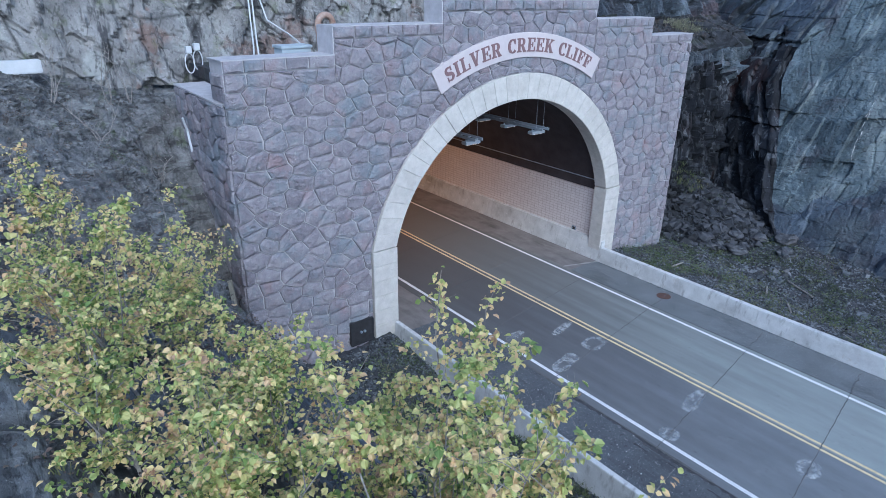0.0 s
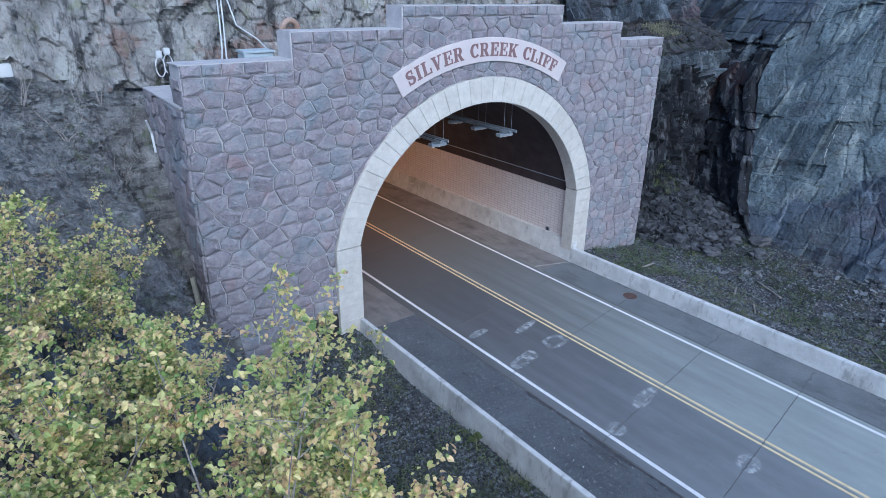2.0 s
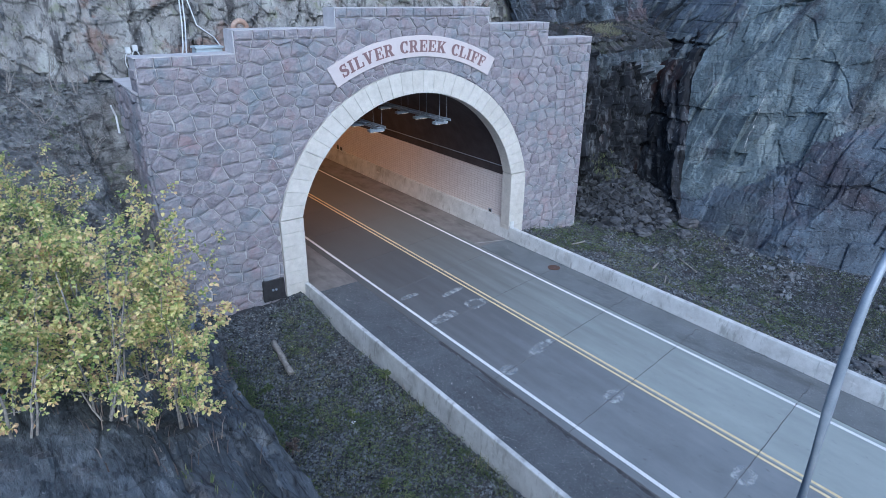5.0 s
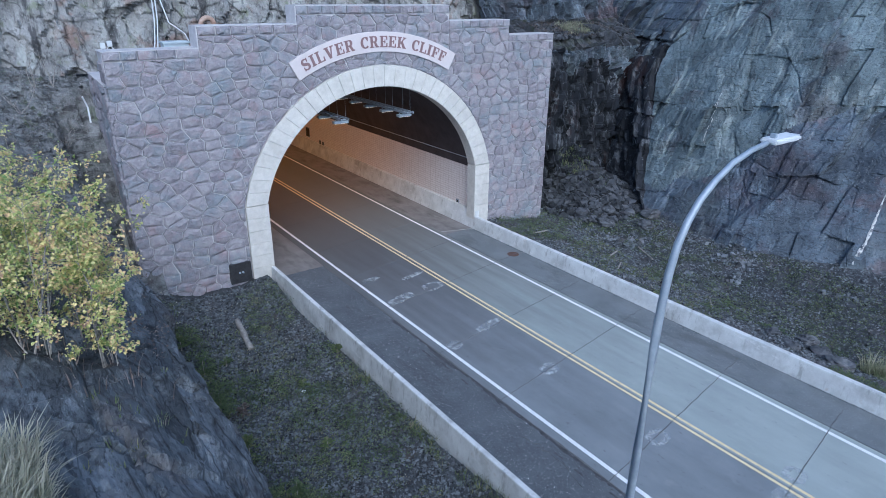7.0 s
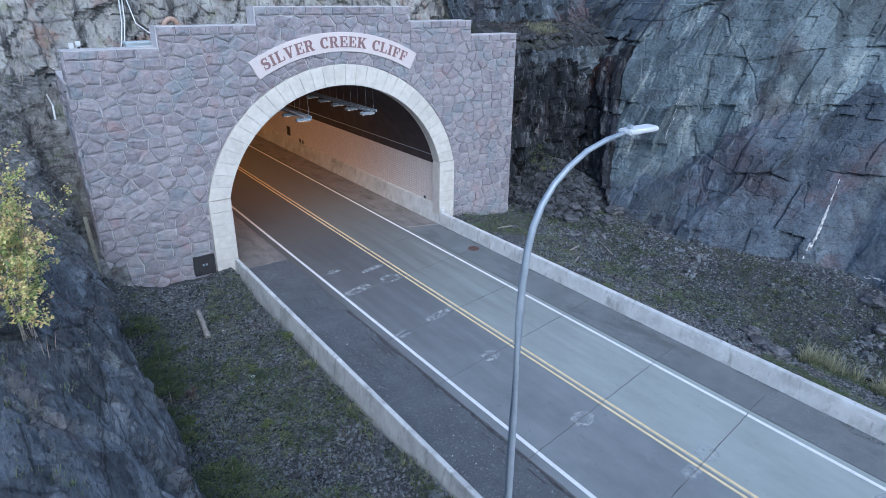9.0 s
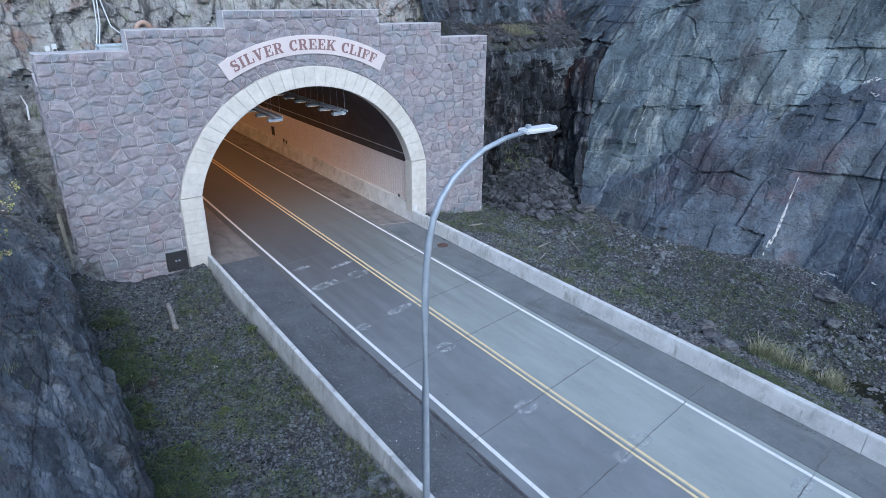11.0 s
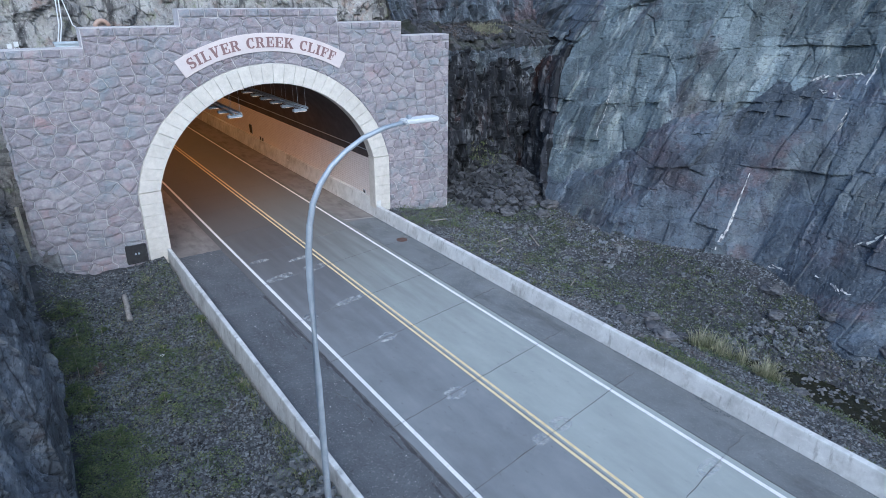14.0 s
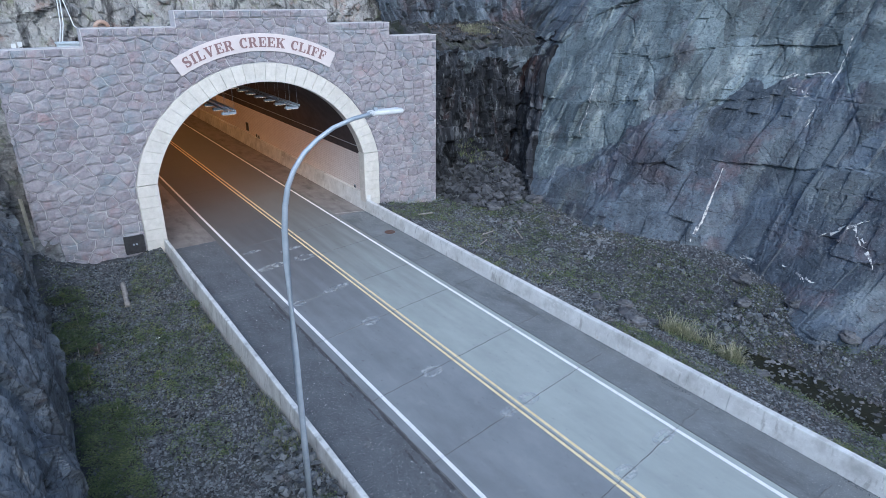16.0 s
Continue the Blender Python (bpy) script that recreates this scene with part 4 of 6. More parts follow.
def ring_block(pts, y0, y1):
    """A quad in the wall's plane, drawn out and chamfered on its front."""
    c = Vector((sum(q[0] for q in pts) / len(pts), sum(q[1] for q in pts) / len(pts)))

    def shr(q, d):
        w = Vector(q) - c
        return c + w * (1 - d / max(w.length, 0.01))
    fr = [shr(q, 0.03) for q in pts]
    md = [shr(q, 0.007) for q in pts]
    v = [(q[0], y0, q[1]) for q in fr] + [(q[0], y0 + 0.02, q[1]) for q in md] + [(q[0], y1, q[1]) for q in md]
    k = len(pts)
    f = [tuple(range(k))] + [(i + r * k, (i + 1) % k + r * k, (i + 1) % k + (r + 1) * k, i + (r + 1) * k) for r in (0, 1) for i in range(k)]
    f.append(tuple(range(3 * k - 1, 2 * k - 1, -1)))
    return v, f


arch = empty("portal_arch", (0, 0, 0), "pale grey granite block arch round the tunnel mouth", "arch", kind="structure")
NV = 31
a0i, a0o = math.asin((SPR - CZ) / RI), math.asin((SPR - CZ) / RO)
for i in range(NV):
    q = []
    for j in (i, i + 0.5, i + 1):
        s = j / NV
        ai = math.pi - a0i - (math.pi - 2 * a0i) * s
        ao = math.pi - a0o - (math.pi - 2 * a0o) * s
        q.append(((CX + RI * math.cos(ai), CZ + RI * math.sin(ai)), (CX + RO * math.cos(ao), CZ + RO * math.sin(ao))))
    pts = [q[0][0], q[0][1], q[1][1], q[2][1], q[2][0], q[1][0]]
    recalc(mesh_ob("voussoir", *ring_block(pts, -0.14 - 0.012 * random.random(), 0.6), M_RING, arch))
for sgn in (-1, 1):
    for i in range(7):
        za, zb = SPR - 0.66 * i - (0.03 if i == 0 else 0), SPR - 0.66 * (i + 1)
        pts = [(CX + sgn * HI, za), (CX + sgn * (HO + 0.03), za), (CX + sgn * (HO + 0.03), zb), (CX + sgn * HI, zb)]
        recalc(mesh_ob("pier_block", *ring_block(pts, -0.18, 0.6), M_RING, arch))

# sign over the arch
sign = empty("name_sign", (0, 0, 0), "curved pale sign reading SILVER CREEK CLIFF in dark red", "sign")
SX, SZ, R0, R1, HALF = -0.40, 1.98, 9.08, 10.07, radians(29.4)
n = 40
face = []
for k in range(n + 1):
    a = math.pi / 2 + HALF - 2 * HALF * k / n
    face.append(((SX + R0 * math.cos(a), SZ + R0 * math.sin(a)), (SX + R1 * math.cos(a), SZ + R1 * math.sin(a))))
v, f = [], []
for (a, b), (c, d) in face:
    pass_pts = ((a, b, -0.15), (c, d, -0.15), (c, d, 0.02), (a, b, 0.02))
    v += [(p[0], p[2], p[1]) for p in pass_pts]
for k in range(n):
    o = 4 * k
    f += [(o + i, o + (i + 1) % 4, o + 4 + (i + 1) % 4, o + 4 + i) for i in range(4)]
f += [(0, 1, 2, 3), (4 * n + 3, 4 * n + 2, 4 * n + 1, 4 * n)]
panel = recalc(mesh_ob("panel", v, f, M_SIGN, sign))
bev = panel.modifiers.new("edge", "BEVEL")
bev.width, bev.segments, bev.limit_method, bev.angle_limit = 0.02, 2, "ANGLE", radians(60)


def ribbon(pts, widths):
    """A flat stroke of changing width along a line."""
    a, b = [], []
    for i, (x, y) in enumerate(pts):
        p, q = pts[max(i - 1, 0)], pts[min(i + 1, len(pts) - 1)]
        ln = math.hypot(q[0] - p[0], q[1] - p[1]) or 1
        w = (widths[i] if len(widths) > 1 else widths[0]) / 2
        nx, ny = -(q[1] - p[1]) / ln * w, (q[0] - p[0]) / ln * w
        a.append((x + nx, y + ny))
        b.append((x - nx, y - ny))
    return [(a[i], b[i], b[i + 1], a[i + 1]) for i in range(len(pts) - 1)]


def bar(x0, x1, y0, y1):
    return [((x0, y0), (x1, y0), (x1, y1), (x0, y1))]


def bow(cx, cy, rx, ry, a, b, thin, thick, n=18):
    """A round stroke, thick at its sides and thin above and below."""
    t = [radians(a + (b - a) * k / n) for k in range(n + 1)]
    return ribbon([(cx + rx * math.cos(q), cy + ry * math.sin(q)) for q in t], [thin + (thick - thin) * abs(math.cos(q)) ** 1.3 for q in t])


STEM = bar(0.1, 0.33, 0.0, 1.0)
S_LINE = [(0.37 + 0.24 * math.cos(radians(k)), 0.73 + 0.22 * math.sin(radians(k))) for k in range(25, 236, 15)] + [(0.37 + 0.25 * math.cos(radians(k)), 0.28 + 0.23 * math.sin(radians(k))) for k in range(55, -156, -15)]
S_WIDTH = [0.1 + 0.15 * math.sin(math.pi * k / (len(S_LINE) - 1)) ** 2 for k in range(len(S_LINE))]
GLYPHS = {
    "I": bar(0.11, 0.35, 0, 1) + bar(0, 0.46, 0, 0.1) + bar(0, 0.46, 0.9, 1),
    "L": STEM + bar(0, 0.44, 0.9, 1) + bar(0, 0.78, 0, 0.1) + bar(0.67, 0.78, 0.05, 0.38),
    "V": ribbon([(0.2, 0.97), (0.46, 0.0)], [0.24]) + ribbon([(0.45, 0.0), (0.74, 0.97)], [0.11]) + bar(0, 0.42, 0.9, 1) + bar(0.56, 0.92, 0.9, 1),
    "E": STEM + bar(0, 0.78, 0.9, 1) + bar(0, 0.8, 0, 0.1) + bar(0.3, 0.56, 0.46, 0.55) + bar(0.67, 0.78, 0.66, 0.95) + bar(0.69, 0.8, 0.05, 0.36) + bar(0.49, 0.58, 0.34, 0.67),
    "F": STEM + bar(0, 0.76, 0.9, 1) + bar(0, 0.46, 0, 0.1) + bar(0.3, 0.56, 0.44, 0.53) + bar(0.65, 0.76, 0.64, 0.95) + bar(0.49, 0.58, 0.32, 0.65),
    "R": STEM + bar(0, 0.44, 0, 0.1) + bar(0, 0.3, 0.9, 1) + bar(0.28, 0.5, 0.9, 1) + bar(0.28, 0.5, 0.45, 0.55) + bow(0.49, 0.725, 0.19, 0.225, 90, -90, 0.1, 0.23) + ribbon([(0.46, 0.52), (0.56, 0.4), (0.74, 0.04)], [0.16, 0.22, 0.22]) + bar(0.6, 0.92, 0, 0.1),
    "K": STEM + bar(0, 0.44, 0, 0.1) + bar(0, 0.44, 0.9, 1) + ribbon([(0.32, 0.4), (0.77, 0.95)], [0.11]) + ribbon([(0.46, 0.58), (0.79, 0.04)], [0.24]) + bar(0.6, 0.97, 0, 0.1) + bar(0.58, 0.93, 0.9, 1),
    "C": bow(0.45, 0.5, 0.33, 0.45, 42, 318, 0.1, 0.25, 26) + bar(0.64, 0.74, 0.62, 1.0),
    "S": ribbon(S_LINE, S_WIDTH) + bar(0.54, 0.63, 0.68, 1.0) + bar(0.09, 0.18, 0.0, 0.34),
}


def letter_mesh(ch, size):
    """A heavy slab-serif capital, cut out of thin plate."""
    quads = GLYPHS[ch]
    x0, x1 = min(p[0] for q in quads for p in q), max(p[0] for q in quads for p in q)
    v, f = [], []
    for k, q in enumerate(quads):
        o = len(v)
        if area_sign(q) < 0:
            q = q[::-1]
        for z in (-0.012, 0.012 + 0.0002 * k):
            v += [((p[0] - (x0 + x1) / 2) * size, p[1] * size, z) for p in q]
        f += [(o + 4, o + 5, o + 6, o + 7)] + [(o + i, o + (i + 1) % 4, o + 4 + (i + 1) % 4, o + 4 + i) for i in range(4)]
    me = bpy.data.meshes.new("letter")
    me.from_pydata(v, [], f)
    me.materials.append(M_LETTER)
    return me, (x1 - x0) * size


def area_sign(q):
    return sum(q[i][0] * q[(i + 1) % 4][1] - q[(i + 1) % 4][0] * q[i][1] for i in range(4))


glyphs = {c: letter_mesh(c, 0.57) for c in "SILVERCKF"}
text = "SILVER CREEK CLIFF"
GAP, SPACE = 0.06, 0.3
total = sum((glyphs[c][1] + GAP) if c != " " else SPACE for c in text)
RB = R0 + 0.22
pos = -total / 2
for c in text:
    if c == " ":
        pos += SPACE
        continue
    me, w = glyphs[c]
    a = (pos + w / 2) / RB * (2 * HALF * RB * 0.90 / total)
    ob = new("letter", me)
    ob.parent = sign
    ob.matrix_basis = pose(SX + RB * math.sin(a), -0.158, SZ + RB * math.cos(a)) @ Matrix.Rotation(a, 4, "Y") @ Matrix.Rotation(radians(90), 4, "X") @ Matrix.Diagonal((2 * HALF * RB * 0.90 / total, 0.98, 1, 1))
    pos += w + GAP

# return wall behind the portal's end
wing = empty("wing_wall", (0, 0, 0), "stone faced return wall with smooth concrete top", "retaining wall", kind="structure")
v = [(-13.24, 0.02, 0), (-13.06, 5.6, 0), (-11.9, 5.6, 0), (-12.2, 0.9, 0)]
mesh_ob("body", [(a, b, 2.0) for a, b, _ in v] + [(a, b, 10.2) for a, b, _ in v], [(3, 2, 1, 0), (4, 5, 6, 7)] + [(i, (i + 1) % 4, (i + 1) % 4 + 4, i + 4) for i in range(4)], M_STONE, wing)
mesh_ob("cap", [(a - 0.06, b, z) for z in (10.2, 10.26) for a, b, _ in v], [(3, 2, 1, 0), (4, 5, 6, 7)] + [(i, (i + 1) % 4, (i + 1) % 4 + 4, i + 4) for i in range(4)], M_MORTAR, wing, "smooth grey concrete top")
recalc(wing.children[1])
recalc(wing.children[0])

# ---- tunnel ----
tunnel_right = tagged(block("tunnel_wall_right", 6.5, 6.9, 0.6, 90, 0.0, 3.9, M_TILE), "pale tiled lower wall inside the tunnel", "wall", kind="structure")
tagged(block("tunnel_wall_left", -7.8, -7.3, 0.6, 90, -0.2, 3.9, M_TILE), "pale tiled lower wall inside the tunnel", "wall", kind="structure")
vp = [(a, b) for a, b in arch_points(7.05, 36, 3.6)[1:-1]]
vp = [(vp[0][0], 3.8)] + vp + [(vp[-1][0], 3.8)]
vv = [(a, 0.55, b) for a, b in vp] + [(a, 90.0, b) for a, b in vp]
vault = tagged(mesh_ob("tunnel_ceiling", vv, [(i, i + 1, i + 1 + len(vp), i + len(vp)) for i in range(len(vp) - 1)], M_VAULT, smooth=True), "dark curved tunnel vault", "ceiling", kind="structure")
# Added cap, out of sight, shutting the tunnel at 90 m.
tagged(block("tunnel_end", -9, 9, 90, 90.4, -1, 11, M_VAULT), "added dark cap closing the tunnel out of view", "wall", kind="structure")
conduit = tagged(mesh_ob("conduit", *tube_data([(6.38, 0.7, 4.35), (6.38, 60, 4.35)], 0.03, 6), M_METAL), "thin grey conduit along the tunnel wall", "conduit")


def wall_niche(y, z, w, h):
    ob = empty("wall_cabinet", (6.5, y, z), "small dark box let into the tiled tunnel wall", "cabinet")
    block("frame", -0.03, 0.02, -w / 2 - 0.05, w / 2 + 0.05, -h / 2 - 0.05, h / 2 + 0.05, M_METAL, ob)
    door = block("door", -0.045, 0.0, -w / 2, w / 2, -h / 2, h / 2, M_DARK, ob, "dark door", 0.008)
    block("handle", -0.06, -0.045, w * 0.3, w * 0.36, -0.04, 0.04, M_METAL, door)


wall_niche(25.3, 1.75, 0.7, 0.8)
wall_niche(22.7, 1.25, 0.28, 0.32)
wall_niche(22.1, 1.2, 0.28, 0.32)
# A small black hole in the tile, stood in for by a dark door.
wall_niche(1.95, 1.2, 0.2, 0.16)


def cable_tray(x, y0):
    ob = empty("cable_tray", (x, y0, 7.62), "hanging grey steel cable tray under the tunnel vault", "cable tray")
    for s in (-0.22, 0.22):
        block("rail", s - 0.02, s + 0.02, 0, 55, -0.06, 0.06, M_METAL, ob)
    first = block("rung", -0.2, 0.2, -0.02, 0.02, -0.04, -0.01, M_METAL, ob)
    first.location.y = 0.27
    for k in range(1, 110):
        rung = new("rung", first.data)
        rung.parent = ob
        rung.location.y = 0.27 + 0.5 * k
    for k in range(12):
        y = 0.4 + 1.9 * k
        for s in (-0.24, 0.24):
            h = CZ + math.sqrt(7.0 ** 2 - (x + s - CX) ** 2) - 7.62
            mesh_ob("hanger", *tube_data([(s, y, 0), (s, y, h)], 0.008, 5), M_METAL, ob)
    return ob


def tunnel_light(x, y):
    ob = empty("tunnel_light", (x, y, 7.4), "flat box tunnel luminaire hung below the tray", "light fixture", group="tunnel luminaires")
    block("housing", -0.42, 0.42, -0.17, 0.17, -0.02, 0.12, M_METAL, ob, "", 0.02)
    block("lens", -0.36, 0.36, -0.12, 0.12, -0.035, -0.021, M_LENS, ob, "warm glowing lens")
    for s in (-0.3, 0.3):
        block("bracket", s - 0.02, s + 0.02, -0.02, 0.02, 0.12, 0.2, M_METAL, ob)
    return ob


cable_tray(1.9, 0.5)
cable_tray(-2.1, 0.7)
first = tunnel_light(1.75, 0.95)
for k in range(1, 14):
    copy_thing(first, pose(1.75, 0.95 + 1.9 * k, 7.4))
for k in range(14):
    copy_thing(first, pose(-2.2, 1.1 + 1.9 * k, 7.4))

# hose cabinet at the portal's foot
cab = empty("valve_cabinet", (-8.81, -0.02, 0.77), "dark recessed valve cabinet with two pale caps", "cabinet")
block("back", -0.48, 0.48, -0.15, 0.03, -0.47, 0.47, M_DARK, cab)
for nm, a in (("frame", (-0.52, 0.52, -0.18, 0.03, 0.47, 0.52)), ("frame", (-0.52, 0.52, -0.18, 0.03, -0.52, -0.47)), ("frame", (-0.53, -0.48, -0.18, 0.03, -0.47, 0.47)), ("frame", (0.48, 0.53, -0.18, 0.03, -0.47, 0.47))):
    block(nm, *a, M_DARK, cab)
for s in (-0.06, 0.1):
    mesh_ob("cap", *tube_data([(s, -0.14, 0.02), (s, -0.2, 0.02), (s, -0.21, 0.02)], [0.055, 0.055, 0.03], 10), M_METAL, cab, "pale metal cap")

# things on the fill behind the parapet
vent = empty("vent_pipe", (-7.9, 3.2, 10.7), "rusty white goose-neck vent pipe behind the parapet", "vent pipe")
path = [(-0.32, 0, 0), (-0.32, 0, 1.65)] + [(-0.32 * math.cos(radians(k)), 0, 1.65 + 0.34 * math.sin(radians(k))) for k in range(20, 181, 20)] + [(0.32, 0, 1.3)]
mesh_ob("pipe", *tube_data(path, 0.12, 12), M_RUST, vent, smooth=True)
mesh_ob("flange", *tube_data([(0.32, 0, 1.24), (0.32, 0, 1.32)], 0.16, 12), M_METAL, vent)
cabinet = empty("cable_cabinet", (-9.75, 2.3, 10.7), "blue-grey low cable cabinet with a lid", "cabinet")
block("body", -0.55, 0.55, -0.35, 0.35, 0, 0.95, M_BOX, cabinet, "", 0.02)
block("lid", -0.6, 0.6, -0.4, 0.4, 0.95, 1.05, M_BOX, cabinet, "overhanging lid", 0.015)
for nm, pts in (("cable", [(-9.55, 7.0, 16.5), (-9.5, 6.6, 13.6), (-9.6, 6.3, 12.4), (-9.9, 5.5, 11.5), (-10.3, 4.6, 10.8)]), ("cable", [(-9.4, 7.0, 16.5), (-9.35, 6.6, 13.6), (-9.45, 6.3, 12.5), (-9.75, 5.5, 11.6), (-10.1, 4.5, 10.8)]),
                ("cable", [(-9.3, 7.0, 16.5), (-9.2, 6.6, 13.8), (-8.95, 6.2, 12.4), (-8.5, 5.2, 11.9), (-8.8, 3.4, 11.6), (-9.3, 2.5, 11.5)])):
    tagged(mesh_ob(nm, *tube_data(pts, 0.032, 8), M_CABLE, smooth=True), "pale cable hanging down the rock face", "cable", group="cables on the rock face")
for dx in (0, 0.32):
    jb = empty("junction_box", (-12.1 + dx, 6.6, 11.35 + dx * 0.3), "small white junction box with a hanging hose loop", "junction box", group="junction boxes")
    block("box", -0.11, 0.11, -0.1, 0.1, -0.13, 0.13, M_CABLE, jb, "", 0.015)
    loop = [(0.25 * math.sin(radians(k)) * 0.7, 0, -0.5 + 0.38 * math.cos(radians(k))) for k in range(0, 361, 20)]
    mesh_ob("hose", *tube_data(loop, 0.025, 6), M_CABLE, jb)
board = empty("white_board", (-17.9, 5.9, 11.1), "long white board lying on the upper slope", "board")
block("panel", -0.75, 0.75, -0.15, 0.15, -0.22, 0.22, M_CABLE, board, "", 0.03)
tagged(mesh_ob("plank", *merge([tube_data([(-13.55, -0.15, 1.2), (-13.62, 0.5, 4.2)], 0.09, 4)]), M_WOOD), "weathered plank leaning at the wall's end", "plank")
tagged(mesh_ob("pipe", *tube_data([(-13.9, 2.2, 9.6), (-13.75, 2.4, 9.1), (-13.8, 2.0, 8.5)], 0.04, 6), M_CABLE), "short white pipe on the hillside", "pipe")

# ---- road ----
road = empty("road", (0, 0, 0), "two lane concrete road with asphalt shoulders", "road", kind="structure")
block("roadbed", -7.15, 6.1, -75, 90, -0.6, -0.06, M_ASPHALT, road)
block("shoulder", -7.1, -4.31, -75, -0.1, -0.2, -0.01, M_ASPHALT, road, "dark asphalt shoulder")
block("shoulder", 4.0, 6.08, -75, -0.1, -0.2, -0.01, M_PALEASPHALT, road, "paler grey asphalt shoulder")
block("shoulder", -7.3, -4.31, -0.1, 90, -0.2, -0.008, M_TUNNELFLOOR, road, "brownish concrete shoulder inside the tunnel")
block("shoulder", 4.0, 6.3, -0.1, 90, -0.2, -0.008, M_TUNNELFLOOR, road, "brownish concrete shoulder inside the tunnel")
SKEW = 0.15
JOINTS = [-28.05, -23.4, -19.35, -14.3, -10.4, -5.75, -1.7]
while JOINTS[0] > -72:
    JOINTS.insert(0, JOINTS[0] - (4.05, 5.05, 3.9, 4.65)[len(JOINTS) % 4])
while JOINTS[-1] < 86:
    JOINTS.append(JOINTS[-1] + (4.65, 4.05, 5.05, 3.9)[len(JOINTS) % 4])
for ya, yb in zip(JOINTS, JOINTS[1:]):
    for xa, xb in ((-4.3, -0.006), (0.006, 3.99)):
        o = [(xa, ya + SKEW * xa + 0.008), (xb, ya + SKEW * xb + 0.008), (xb, yb + SKEW * xb - 0.008), (xa, yb + SKEW * xa - 0.008)]
        prism("slab", o, "z", -0.2, -0.002 * random.random(), M_SLAB if xa > -1 else M_DARKSLAB, road)
for name, xa, xb, m, lb in (("edge_line", -3.95, -3.8, M_WHITE, "white edge line"), ("edge_line", 3.6, 3.75, M_WHITE, "white edge line"),
                            ("centre_line", -0.19, -0.08, M_YELLOW, "yellow centre line"), ("centre_line", 0.08, 0.19, M_YELLOW, "yellow centre line")):
    for ya, yb in zip(JOINTS, JOINTS[1:]):
        m_x = (xa + xb) / 2
        block(name, xa, xb, ya + SKEW * m_x + 0.01, yb + SKEW * m_x - 0.01, -0.05, 0.005, m, road, lb)


def crack_line(pts, w, name="joint_crack", mat=M_CRACK, lift=0):
    """A ragged dark crack lying on the road."""
    left, right = [], []
    for i, (x, y) in enumerate(pts):
        n0, n1 = pts[max(i - 1, 0)], pts[min(i + 1, len(pts) - 1)]
        d = Vector((n1[0] - n0[0], n1[1] - n0[1])).normalized()
        ww = w * (0.3 + 1.2 * random.random())
        left.append((x - d.y * ww, y + d.x * ww, 0.0))
        right.append((x + d.y * ww, y - d.x * ww, 0.0))
    k = len(pts)
    v = left + right
    v = [(a, b, 0.006 - 0.004 * lift) for a, b, _ in v] + [(a, b, -0.02) for a, b, _ in v]
    f = [(i, i + k, i + 1 + k, i + 1) for i in range(k - 1)] + [(i, i + 1, i + 1 + 2 * k, i + 2 * k) for i in range(k - 1)] + [(i + k, i + 3 * k, i + 1 + 3 * k, i + 1 + k) for i in range(k - 1)]
    return mesh_ob(name, v, f, mat, road)


for y in JOINTS:
    if -60 < y < 0:
        xs = np.arange(-4.4, 4.0, 0.2)
        crack_line([(x, y + SKEW * x + 0.04 * (random.random() - 0.5)) for x in xs], 0.011)
    if -35 < y < -3:
        xs = np.arange(4.0, 5.2 + random.random(), 0.2)
        crack_line([(x, y + SKEW * x + 0.12 * (random.random() - 0.5)) for x in xs], 0.012)
pts = []
for k in range(60):
    pts.append((-5.05 + 0.5 * math.sin(k * 0.31) * random.random(), -12.5 - k * 0.22))
crack_line(pts[20:34], 0.006)
crack_line([(-4.33 + 0.02 * random.random(), -0.3 - 0.4 * k) for k in range(120)], 0.03)
crack_line([(4.01 + 0.01 * random.random(), -0.3 - 0.5 * k) for k in range(100)], 0.014)
# ravelled asphalt along the lane's edge, and the pale seams where the asphalt meets the tunnel floor
crack_line([(-4.4 - 0.03 * math.sin(k * 0.23) + 0.04 * random.random(), -7.5 - 0.12 * k) for k in range(150)], 0.07, "ravelled_edge", M_OLDASPHALT, 3)
for k in range(26):
    a, b = -4.45 - 0.45 * random.random() ** 2, -9.0 - 15 * random.random()
    crack_line([(a + 0.05 * random.random(), b - 0.09 * j) for j in range(random.randint(4, 12))], 0.03, "ravelled_edge", M_OLDASPHALT, 2.3 + 0.02 * k)
crack_line([(-6.95 + 0.2 * k, -0.1 - 0.02 * random.random()) for k in range(14)], 0.035, "seam", M_TUNNELFLOOR, 1)
crack_line([(4.05 + 0.2 * k, 0.42 - 0.34 * 0.2 * k + 0.02 * random.random()) for k in range(11)], 0.05, "seam", M_SEAM, 1)


